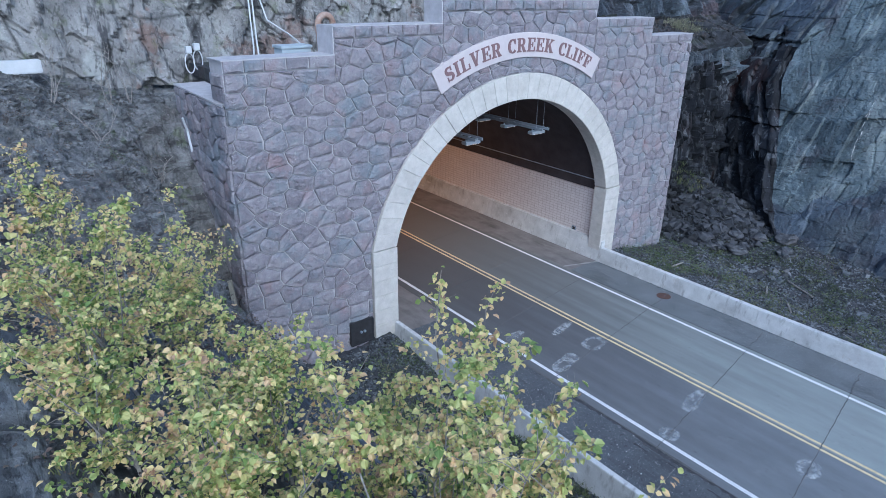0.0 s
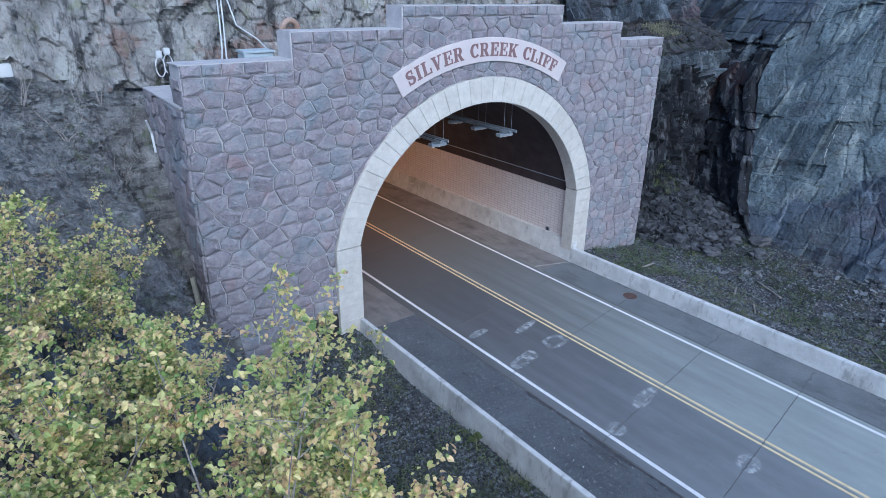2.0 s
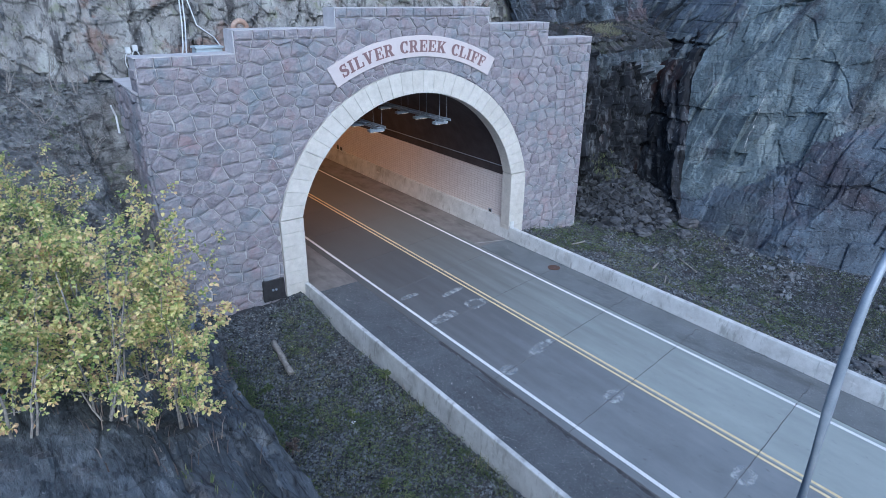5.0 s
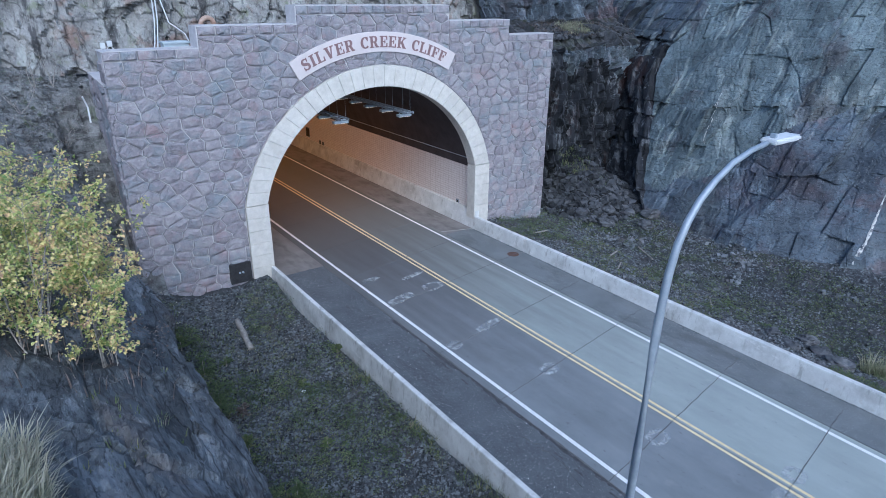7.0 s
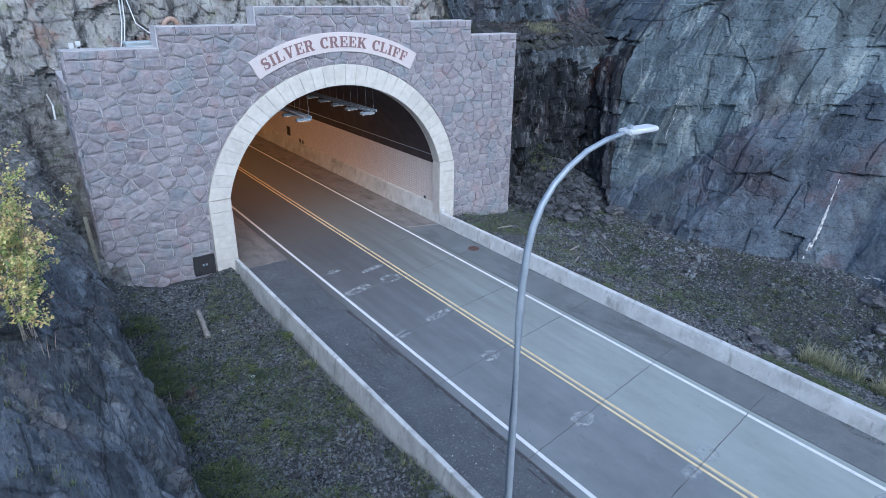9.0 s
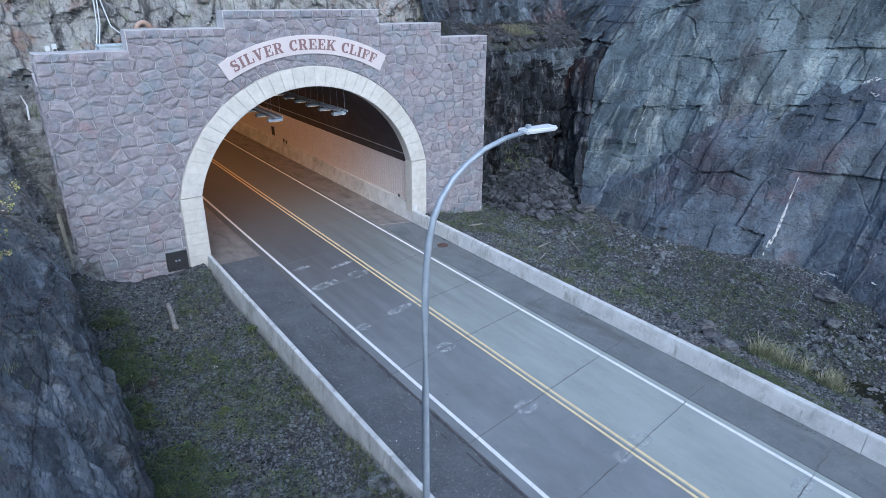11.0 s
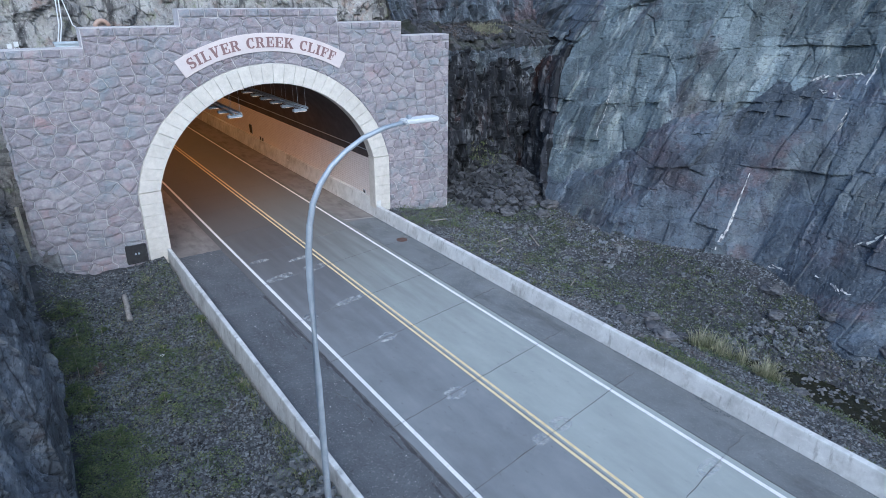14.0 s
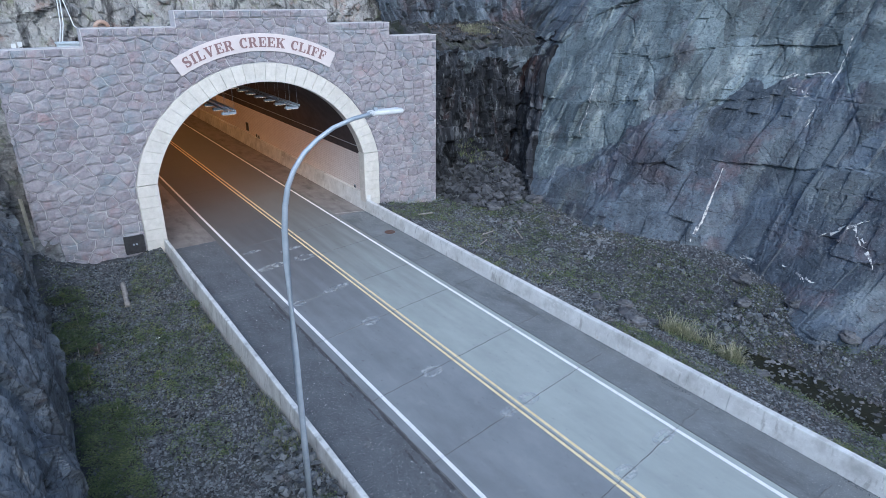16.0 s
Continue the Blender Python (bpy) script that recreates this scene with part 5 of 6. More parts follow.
def sealer(x, y, a, b, rot, w=0.17):
    """A worn loop of pale sealer on the slab."""
    n = 26
    v, f = [], []
    for k in range(n):
        t = 2 * math.pi * k / n
        c, s = math.cos(t), math.sin(t)
        e = 0.8
        rx, ry = math.copysign(abs(c) ** e, c), math.copysign(abs(s) ** e, s)
        ww = w * (0.5 + 0.9 * random.random())
        for q, z in ((1 - ww / a, 0.001), (1 - ww / a * 0.7, 0.004), (1, 0.004), (1 + ww * 0.3 / a, 0.001)):
            px, py = rx * a * q, ry * b * (1 - (1 - q) * a / b)
            v.append((x + px * math.cos(rot) - py * math.sin(rot), y + px * math.sin(rot) + py * math.cos(rot), z + 0.002))
    for k in range(n):
        for j in range(3):
            f.append((4 * k + j, 4 * ((k + 1) % n) + j, 4 * ((k + 1) % n) + j + 1, 4 * k + j + 1))
    return recalc(mesh_ob("sealer_patch", v, f, M_SEAL, road, "worn pale sealer loop"))


for x, y, a, b in ((0.64, -23.2, 0.38, 0.3), (3.0, -27.5, 0.5, 0.22), (0.5, -27.9, 0.4, 0.28), (-0.5, -23.4, 0.3, 0.22), (-1.34, -19.6, 0.42, 0.32), (-1.37, -14.5, 0.42, 0.3), (-1.1, -10.4, 0.75, 0.22), (-3.4, -10.9, 0.3, 0.28),
                   (-0.85, -5.65, 0.55, 0.4), (-3.1, -5.95, 0.55, 0.28), (-2.5, -5.8, 0.3, 0.25), (-3.1, -3.2, 0.5, 0.16), (-1.0, -4.0, 0.7, 0.14)):
    sealer(x, y, a, b, math.atan(SKEW) + 0.1 * (random.random() - 0.5))
manhole = tagged(mesh_ob("drain_cover", *tube_data([(5.36, -4.87, -0.02), (5.36, -4.87, 0.004)], 0.34, 20), M_IRON), "rusty round drain cover in the shoulder", "drain cover")

# ---- barriers ----
def barrier(name, prof, y0, y1, label, cuts):
    ob = empty(name, (0, 0, 0), label, "barrier", kind="structure")
    for a, b in zip(cuts, cuts[1:]):
        prism("segment", prof, "y", a + 0.008, b - 0.008, M_BARRIER, ob)
    return ob


CUTS = [-75, -66, -57, -47.2, -37.5, -27.9, -18.35, -9, -0.25]
barrier("barrier_right", [(6.06, -0.3), (6.08, 0.0), (6.2, 0.72), (6.22, 0.75), (6.46, 0.75), (6.48, 0.72), (6.5, -0.8)], -75, 0, "pale cast concrete barrier beside the shoulder", CUTS)
barrier("barrier_left", [(-7.04, -0.3), (-7.04, 0.0), (-7.06, 0.72), (-7.08, 0.75), (-7.24, 0.75), (-7.26, 0.72), (-7.36, -0.9)], -75, 0, "pale cast concrete barrier beside the ditch", CUTS)
barrier("tunnel_base_right", [(6.06, -0.2), (6.08, 0.0), (6.3, 1.08), (6.55, 1.1), (6.55, -0.2)], 0, 90, "stained concrete base wall inside the tunnel", [-0.25, 9, 18, 27, 36, 45, 54, 63, 72, 81, 90])

# ---- street lamp ----
lampost = empty("street_lamp", (-8.25, -23.25, -0.6), "tall galvanised street lamp with curved arm", "street lamp")
path = [(0, 0, 0), (0, 0, 3), (0, 0, 6), (0, 0, 8.4), (0.03, 0, 9.3), (0.1, 0, 9.9), (0.22, 0, 10.4), (0.42, 0, 10.8), (0.7, 0, 11.15), (1.05, -0.01, 11.43), (1.5, -0.02, 11.68), (2.05, -0.04, 11.85), (2.65, -0.06, 11.94)]
mesh_ob("pole", *tube_data(path, [0.092 - 0.042 * i / (len(path) - 1) for i in range(len(path))], 14), M_METAL, lampost, smooth=True)
head = block("luminaire", 2.5, 3.42, -0.24, 0.1, 11.9, 12.0, M_CABLE, lampost, "flat pale lamp head", 0.03)
block("lens", 2.75, 3.35, -0.19, 0.05, 11.885, 11.9, M_METAL, head, "grey unlit lens")
block("sensor", 2.62, 2.72, -0.12, -0.02, 12.0, 12.08, M_METAL, lampost, "small sensor cap", 0.01)
mesh_ob("base_plate", *tube_data([(0, 0, -0.15), (0, 0, 0.12), (0, 0, 0.14)], [0.2, 0.2, 0.13], 12), M_METAL, lampost)

# ---- trees and undergrowth ----
def ground_left_at(x, y):
    return float(left_relief(np.array([float(x)]), np.array([float(y)]))[0][0])


def ground_right_at(x, y):
    return float(right_height(np.array([float(x)]), np.array([float(y)]))[0])


def unit(v):
    return v / np.maximum(np.linalg.norm(v, axis=1, keepdims=True), 1e-6)


def fill_mesh(name, V, faces, mat, parent=None, label=""):
    """V: pieces x corners x 3; faces: corner numbers within one piece."""
    n, k = V.shape[:2]
    base = (np.arange(n) * k)[:, None]
    out = []
    for f in faces:
        out += (base + np.array(f)[None, :]).tolist()
    me = bpy.data.meshes.new(name)
    me.from_pydata(V.reshape(-1, 3).tolist(), [], out)
    me.materials.append(mat)
    ob = new(name, me)
    ob.parent = parent
    return tagged(ob, label)


LEAF_FACES = [(0, 1, 2, 3), (0, 3, 4, 5)]


def leaf_pieces(P, D, UP, size):
    """Folded leaf blades: six corners each about a midrib."""
    d = unit(D)
    side = unit(np.cross(d, UP))
    n = np.cross(side, d)
    s = size[:, None]
    w, fold = s * 0.42, n * s * 0.12
    tip = P + d * s - n * s * 0.12
    a, b = P + d * s * 0.3, P + d * s * 0.68
    return np.stack([P, a + side * w + fold, b + side * w * 0.75 + fold, tip, b - side * w * 0.75 + fold, a - side * w + fold], 1)


def grow_tree(name, base, height, spread, stems, leaves, seed, lean=(0, 0), label="", size=0.065):
    rng = random.Random(seed)
    nr = np.random.default_rng(seed)
    thing = empty(name, base, label, "tree", group="young trees on the rock shoulder")
    wood, twigs = [], []
    for s in range(int(stems * 1.1)):
        az = rng.uniform(0, 2 * math.pi)
        out = spread * rng.uniform(0.15, 0.85)
        h = height * rng.uniform(0.6, 1.08)
        tip = Vector((math.cos(az) * out + lean[0], math.sin(az) * out + lean[1], h))
        start = Vector((rng.uniform(-0.25, 0.25), rng.uniform(-0.25, 0.25), -0.25))
        path = []
        for k in range(7):
            t = k / 6
            q = start.lerp(tip, t) + Vector((rng.uniform(-1, 1), rng.uniform(-1, 1), 0)) * 0.06 * height / 3
            q.z = start.z + (tip.z - start.z) * t ** 0.85
            path.append(q)
        r0 = rng.uniform(0.01, 0.027)
        wood.append(tube_data(path, [r0 * (1 - 0.88 * k / 6) for k in range(7)], 6))
        twigs += [(path[k], path[k + 1], 0.7) for k in (4, 5)]
        for b in range(rng.randint(8, 12)):
            t = rng.uniform(0.1, 0.97)
            i = min(int(t * 6), 5)
            o = path[i].lerp(path[i + 1], t * 6 - i)
            aa = rng.uniform(0, 2 * math.pi)
            ln = spread * rng.uniform(0.2, 0.6) * (1.25 - 0.9 * t)
            e = o + Vector((math.cos(aa) * ln, math.sin(aa) * ln, ln * rng.uniform(0.1, 1.0)))
            mid = o.lerp(e, 0.5) + Vector((0, 0, 0.08 * ln))
            wood.append(tube_data([o, mid, e], [r0 * 0.35, r0 * 0.22, r0 * 0.08], 4))
            twigs.append((o, e, 1.0))
            for c in range(3):
                o2 = mid.lerp(e, rng.uniform(0.2, 0.95))
                e2 = o2 + Vector((rng.uniform(-1, 1), rng.uniform(-1, 1), rng.uniform(-0.2, 0.8))) * ln * 0.5
                wood.append(tube_data([o2, e2], [r0 * 0.12, r0 * 0.05], 3))
                twigs.append((o2, e2, 0.8))
    O = np.array([q[0][:] for q in twigs])
    E = np.array([q[1][:] for q in twigs])
    vigour = np.array([q[2] for q in twigs]) * nr.uniform(0.15, 1.6, len(twigs)) ** 1.5 * (0.15 + np.linalg.norm(E - O, axis=1))
    pick = nr.choice(len(twigs), int(leaves * 0.95), p=vigour / vigour.sum())
    n = len(pick)
    t = nr.uniform(0.1, 1.05, n)[:, None]
    P = O[pick] * (1 - t) + E[pick] * t + nr.normal(0, 0.035, (n, 3))
    D = nr.normal(0, 1, (n, 3)) * (1, 1, 0.6) + (0, 0, -0.45)
    UP = nr.normal(0, 0.55, (n, 3)) * (1, 1, 0) + (0, 0, 1)
    mesh_ob("trunk", *merge(wood), M_BARK, thing, "slender pale stems and twigs")
    tagged(fill_mesh("crown", leaf_pieces(P, D, UP, size * nr.uniform(0.5, 1.35, n)), LEAF_FACES, M_LEAF, thing, "loose yellow-green autumn leaves"), kind="stuff")
    return thing


for nm, x, y, h, sp, st, lv, sd, ln, lb in (
        ("birch", -17.5, -16.6, 3.1, 1.9, 9, 6200, 1, (0.3, 0.8), "young birch with pale stems and yellowing leaves"),
        ("birch", -16.5, -14.7, 4.3, 1.6, 7, 3400, 2, (0.2, 0.3), "young birch with green and yellow leaves"),
        ("birch", -18.6, -14.6, 2.5, 1.5, 8, 5200, 3, (0, 0), "bushy young birch with yellow-green leaves"),
        ("birch", -17.2, -8.3, 2.9, 1.3, 6, 1800, 4, (0, 0), "small birch with thinning yellow leaves"),
        ("birch", -18.9, -11.2, 2.5, 1.6, 8, 4800, 5, (0, 0), "bushy young birch with mixed autumn leaves"),
        ("birch", -19.1, -7.6, 2.5, 1.3, 6, 2600, 6, (0, 0), "slim birch with sparse yellow leaves"),
        ("birch", -17.4, -11.6, 1.7, 1.5, 7, 3600, 8, (0, 0), "low spreading birch shoots with green leaves"),
        ("birch", -17.5, -13.2, 2.2, 1.4, 7, 3600, 9, (0, 0), "bushy young birch with green and yellow leaves"),
        ("birch", -16.3, -16.2, 3.3, 1.3, 7, 3600, 10, (0.45, -0.1), "young birch with yellowing leaves at the rock edge"),
        ("birch", -19.4, -15.7, 1.9, 1.2, 6, 3000, 12, (0, 0), "low bushy birch with bright green leaves"),
        ("birch", -19.2, -12.9, 2.0, 1.3, 6, 3000, 13, (0, 0), "low bushy birch with mixed autumn leaves"),
        ("birch", -18.0, -9.9, 2.0, 1.3, 6, 2600, 14, (0, 0), "low bushy birch with yellow-green leaves"),
        ("birch", -16.2, -13.7, 2.4, 1.3, 6, 2600, 15, (0.2, -0.3), "low leaning birch with green and yellow leaves"),
        ("birch", -18.7, -17.1, 1.8, 1.1, 6, 2600, 7, (0, 0), "low birch shoots with fresh green leaves")):
    grow_tree(nm, (x, y, ground_left_at(x, y)), h, sp, st, lv, sd, ln, lb)


def blade_pieces(P, A, h, w, bend):
    """Grass blades of two segments."""
    d = np.stack([np.cos(A), np.sin(A), 0 * A], 1)
    s = np.stack([-d[:, 1], d[:, 0], 0 * A], 1) * w[:, None]
    up = np.array([0.0, 0.0, 1.0])
    m = P + d * (bend * 0.35)[:, None] + up * (h * 0.6)[:, None]
    t = P + d * bend[:, None] + up * (h * (1 - 0.25 * np.minimum(bend / h, 1)))[:, None]
    return np.stack([P - s, P + s, m + s * 0.7, m - s * 0.7, t], 1)


BLADE_FACES = [(0, 1, 2, 3), (3, 2, 4)]


def spots(nr, region, count, mask):
    """Seeded places in a region of the plan that a mask keeps."""
    P = np.zeros((0, 2))
    for _ in range(60):
        C = np.stack([nr.uniform(region[0], region[1], count * 2), nr.uniform(region[2], region[3], count * 2)], 1)
        P = np.concatenate([P, C[mask(C[:, 0], C[:, 1])]])
        if len(P) >= count:
            break
    return P[:count]


def tufts(nr, C, per, h, r):
    """C: the tufts' places; each has its own height and width."""
    n = len(C)
    hh, rr = np.repeat(h * nr.uniform(0.5, 1.3, n), per), np.repeat(r * nr.uniform(0.6, 1.3, n), per)
    k = n * per
    A = nr.uniform(0, 2 * math.pi, k)
    q = rr * np.sqrt(nr.random(k))
    P = np.repeat(C, per, 0) + np.stack([np.cos(A) * q, np.sin(A) * q, np.full(k, -0.02)], 1)
    return blade_pieces(P, A, hh * nr.uniform(0.5, 1.15, k), 0.005 + 0.004 * nr.random(k) + hh * 0.006, hh * nr.uniform(0.15, 0.8, k))


def scatter(name, region, count, height_of, mask, h, r, blades, mat, label, seed):
    nr = np.random.default_rng(seed)
    P = spots(nr, region, count, mask)
    C = np.concatenate([P, height_of(P[:, 0], P[:, 1])[:, None]], 1)
    return tagged(fill_mesh(name, tufts(nr, C, blades, h, r), BLADE_FACES, mat), label, "grass", kind="stuff")


def ledge_z(x, y):
    return np.interp(y, [3.2, 4.0, 6.3], [10.4, 11.0, 11.8])


def lz(x, y):
    return left_relief(x, y)[0]


def patchy(seed, level, scale=0.35):
    def mask(x, y):
        return fbm(np.stack([x * scale, y * scale, 0 * x], 1), 3, seed) > level
    return mask


scatter("grass_ditch", (-13.5, -7.6, -30, -0.8), 2300, lz, lambda x, y: patchy(301, 0.07, 0.4)(x, y) & (left_height(x, y)[1] < -0.1), 0.13, 0.16, 9, M_GRASS, "short green grass tufts in the gravel ditch", 11)
scatter("herbs_ditch", (-13.6, -11.2, -20, -2.0), 260, lz, lambda x, y: patchy(302, 0.05, 0.6)(x, y) & (left_height(x, y)[1] < -0.05), 0.22, 0.2, 7, M_HERB, "leafy green weeds along the rock foot", 12)
scatter("grass_barrier", (-8.0, -7.55, -30, -3), 260, lz, patchy(303, -0.05, 0.6), 0.24, 0.14, 9, M_GRASS, "weeds growing along the barrier", 13)
scatter("grass_right", (6.8, 18.8, -34, 0.5), 4200, right_height, patchy(304, 0.02), 0.15, 0.14, 7, M_GRASS, "short grass and weeds over the stony ditch", 14)
scatter("litter_right", (6.8, 18.5, -34, 0.5), 2200, right_height, patchy(305, 0.0, 0.5), 0.07, 0.16, 5, M_TWIG, "brown twigs and dead stalks on gravel", 15)
scatter("litter_left", (-13.4, -7.6, -30, -0.6), 1500, lz, lambda x, y: left_height(x, y)[1] < -0.05, 0.07, 0.14, 5, M_TWIG, "brown twigs and dead stalks on gravel", 16)
scatter("grass_rock", (-20, -15.2, -24, -6), 110, lz, patchy(306, 0.2, 0.6), 0.16, 0.14, 8, M_GRASS, "grass tufts on the rock shoulder", 17)
scatter("litter_hill", (-22, -14.4, -9, 7), 1500, lz, patchy(307, -0.1, 0.5), 0.1, 0.18, 6, M_TWIG, "dry stalks and leaf litter on the slope", 18)
scatter("grass_shoulder", (-19.6, -17.8, -22.8, -19.9), 620, lz, patchy(308, -0.6, 0.6), 0.6, 0.18, 16, M_HAY, "tall pale grass on the rock shoulder", 19)
scatter("herb_ledge", (18.4, 21.8, 4.3, 6.0), 170, ledge_z, patchy(309, -0.3, 0.6), 0.5, 0.25, 12, M_DRYGRASS, "yellow-green bushes on the rock ledge", 20)
scatter("stalks_ledge", (15, 26.0, 4.0, 6.2), 1100, ledge_z, patchy(331, -0.1, 0.7), 0.3, 0.2, 7, M_TWIG, "brown dead stalks on the rock ledge", 22)
scatter("herb_recess", (15.5, 18.5, 0.6, 2.4), 60, lambda x, y: 2.2 + 0 * x + (y - 1) * 0.8, patchy(310, -0.2, 0.6), 0.35, 0.2, 8, M_GRASS, "weeds at the foot of the dark recess", 21)

def weeds(name, region, count, height_of, mask, leaf, spread, per, mat, label, seed):
    """Low broad-leaved plants: small rosettes of leaves."""
    nr = np.random.default_rng(seed)
    P = spots(nr, region, count, mask)
    C = np.repeat(np.concatenate([P, height_of(P[:, 0], P[:, 1])[:, None]], 1), per, 0)
    n = len(C)
    big = np.repeat(nr.uniform(0.4, 1.5, len(P)), per)
    A = nr.uniform(0, 2 * math.pi, n)
    r = np.sqrt(nr.random(n))
    Q = C + np.stack([np.cos(A) * r * spread * big, np.sin(A) * r * spread * big, nr.uniform(0, 0.22, n) * big * (1 - 0.65 * r)], 1)
    D = np.stack([np.cos(A), np.sin(A), nr.uniform(-0.2, 0.6, n)], 1)
    UP = nr.normal(0, 0.3, (n, 3)) * (1, 1, 0) + (0, 0, 1)
    return tagged(fill_mesh(name, leaf_pieces(Q, D, UP, leaf * nr.uniform(0.6, 1.3, n)), LEAF_FACES, mat), label, "weeds", kind="stuff")


in_ditch = lambda x, y: left_height(x, y)[1] < -0.05
weeds("weeds_ditch", (-13.6, -7.6, -28, -1.0), 800, lambda x, y: lz(x, y) + 0.04, lambda x, y: in_ditch(x, y) & patchy(321, 0.1, 0.5)(x, y), 0.05, 0.24, 24, M_HERB, "low leafy weeds spread over the gravel", 51)
weeds("weeds_rockfoot", (-13.7, -12.0, -20, -3.0), 380, lambda x, y: lz(x, y) + 0.06, lambda x, y: in_ditch(x, y) & patchy(322, 0.0, 0.6)(x, y), 0.055, 0.3, 40, M_HERB, "bushy green weeds along the rock foot", 52)
weeds("weeds_right", (6.9, 18.5, -34, 0.3), 2200, lambda x, y: right_height(x, y) + 0.05, patchy(323, 0.02, 0.4), 0.05, 0.22, 18, M_HERB, "low leafy weeds among the stones", 53)
weeds("leaf_flecks", (-13.5, -7.6, -6.5, -0.4), 240, lz, in_ditch, 0.055, 0.4, 2, M_HAY, "pale fallen leaves on the gravel", 57)
weeds("leaf_litter", (-21, -14.6, -15, 5), 600, lz, patchy(324, -0.15, 0.5), 0.06, 0.3, 10, M_TWIG, "brown fallen leaves on the rock shoulder", 54)
weeds("yellow_weeds", (-10.8, -8.2, -20, -5), 60, lz, in_ditch, 0.035, 0.22, 40, M_GRASS, "yellowing weed patches in the gravel", 55)
scatter("dry_stalks", (-18.9, -15.6, -18.2, -13.0), 60, lz, patchy(325, -0.4, 0.6), 0.4, 0.25, 4, M_TWIG, "thin brown dead stalks under the birches", 56)

for x, y, r, n in ((12.4, -21.7, 0.75, 230), (13.0, -24.4, 0.6, 230), (12.9, -22.9, 0.4, 50)):
    nr = np.random.default_rng(int(x * 10))
    clump = empty("reed_clump", (x, y, ground_right_at(x, y)), "tall pale yellow-green reed clump by the water", "grass clump", group="reeds by the ditch water")
    A, q = nr.uniform(0, 6.28, n // 6), r * np.sqrt(nr.random(n // 6))
    px, py = np.cos(A) * q, np.sin(A) * q
    C = np.stack([px, py, right_height(x + px, y + py) - clump.location.z], 1)
    tagged(fill_mesh("foliage", tufts(nr, C, 14, 0.9, 0.16), BLADE_FACES, M_DRYGRASS, clump), kind="stuff")


def bare_shrub(x, y, h, seed):
    """A leafless pale shrub of thin wandering stems."""
    rng = random.Random(seed)
    ob = empty("bare_shrub", (x, y, ground_left_at(x, y)), "leafless pale shrub on the stony slope", "shrub", group="bare shrubs on the slope")
    for s in range(rng.randint(2, 4)):
        a, q = rng.uniform(0, 6.28), Vector((0, 0, -0.1))
        path = [q.copy()]
        for k in range(6):
            q = q + Vector((math.cos(a) * 0.12 + rng.uniform(-0.12, 0.12), math.sin(a) * 0.1 + rng.uniform(-0.1, 0.1), h / 6))
            path.append(q.copy())
        mesh_ob("stem", *tube_data(path, [0.022 * (1 - k / 8) for k in range(7)], 5), M_BARK, ob)
        for k in range(4):
            o = path[rng.randint(2, 6)]
            e = o + Vector((rng.uniform(-0.4, 0.4), rng.uniform(-0.3, 0.3), rng.uniform(0.1, 0.5)))
            mesh_ob("twig", *tube_data([o, o.lerp(e, 0.5) + Vector((0, 0, 0.05)), e], [0.01, 0.007, 0.003], 4), M_BARK, ob)


for k, (x, y, h) in enumerate(((-15.4, 5.4, 2.2), (-14.6, 6.0, 1.7), (-17.2, 5.2, 2.0), (-16.2, 3.6, 1.2), (-14.9, 2.6, 0.9))):
    bare_shrub(x, y, h, 60 + k)


def sapling(x, y, h, seed, mat, label):
    """A small spruce: whorls of needled branches."""
    rng = random.Random(seed)
    z = ground_left_at(x, y)
    ob = empty("sapling", (x, y, z), label, "sapling", group="saplings in the ditch")
    mesh_ob("trunk", *tube_data([(0, 0, -0.05), (0, 0, h)], [0.02, 0.004], 5), M_BARK, ob)
    geo = []
    for k in range(int(h * 22)):
        t = rng.random() ** 0.8
        a = rng.uniform(0, 6.28)
        ln = h * 0.55 * (1 - t) + 0.06
        o = Vector((0, 0, h * (0.08 + 0.9 * t)))
        d = Vector((math.cos(a), math.sin(a), rng.uniform(-0.15, 0.35)))
        for j in range(14):
            q = o + d * ln * (j + 1) / 14
            s = Vector((-d.y, d.x, 0)) * rng.choice((-1, 1)) + d * 0.6 + Vector((0, 0, rng.uniform(-0.2, 0.5)))
            geo.append((q, s))
    Q, S = np.array([g[0][:] for g in geo]), np.array([g[1][:] for g in geo])
    tagged(fill_mesh("foliage", leaf_pieces(Q, S, np.tile([0.0, 0.0, 1.0], (len(Q), 1)), np.full(len(Q), 0.08)), LEAF_FACES, mat, ob), kind="stuff")


sapling(-12.9, -9.6, 1.15, 1, M_HERB, "small green spruce sapling at the rock foot")
sapling(-12.2, -9.9, 0.6, 2, M_TWIG, "browned spruce sapling beside a green one")
sapling(-12.6, -6.4, 0.95, 3, M_HERB, "small green spruce sapling in the gravel")
sapling(-12.9, -4.3, 0.8, 6, M_GRASS, "bushy yellow-green weed at the rock foot")
sapling(-12.8, -12.2, 1.0, 7, M_GRASS, "bushy yellow-green weed at the rock foot")
sapling(-12.2, -14.6, 0.7, 8, M_HERB, "bushy green weed in the gravel")
sapling(-10.4, -13.0, 0.45, 9, M_GRASS, "low yellow-green weed in the gravel")
sapling(-9.6, -9.2, 0.4, 10, M_GRASS, "low yellow-green weed in the gravel")
sapling(-11.6, -6.0, 0.5, 4, M_HERB, "tiny green spruce sapling in the gravel")
sapling(-7.75, -8.6, 0.6, 5, M_GRASS, "bushy weed against the concrete barrier")


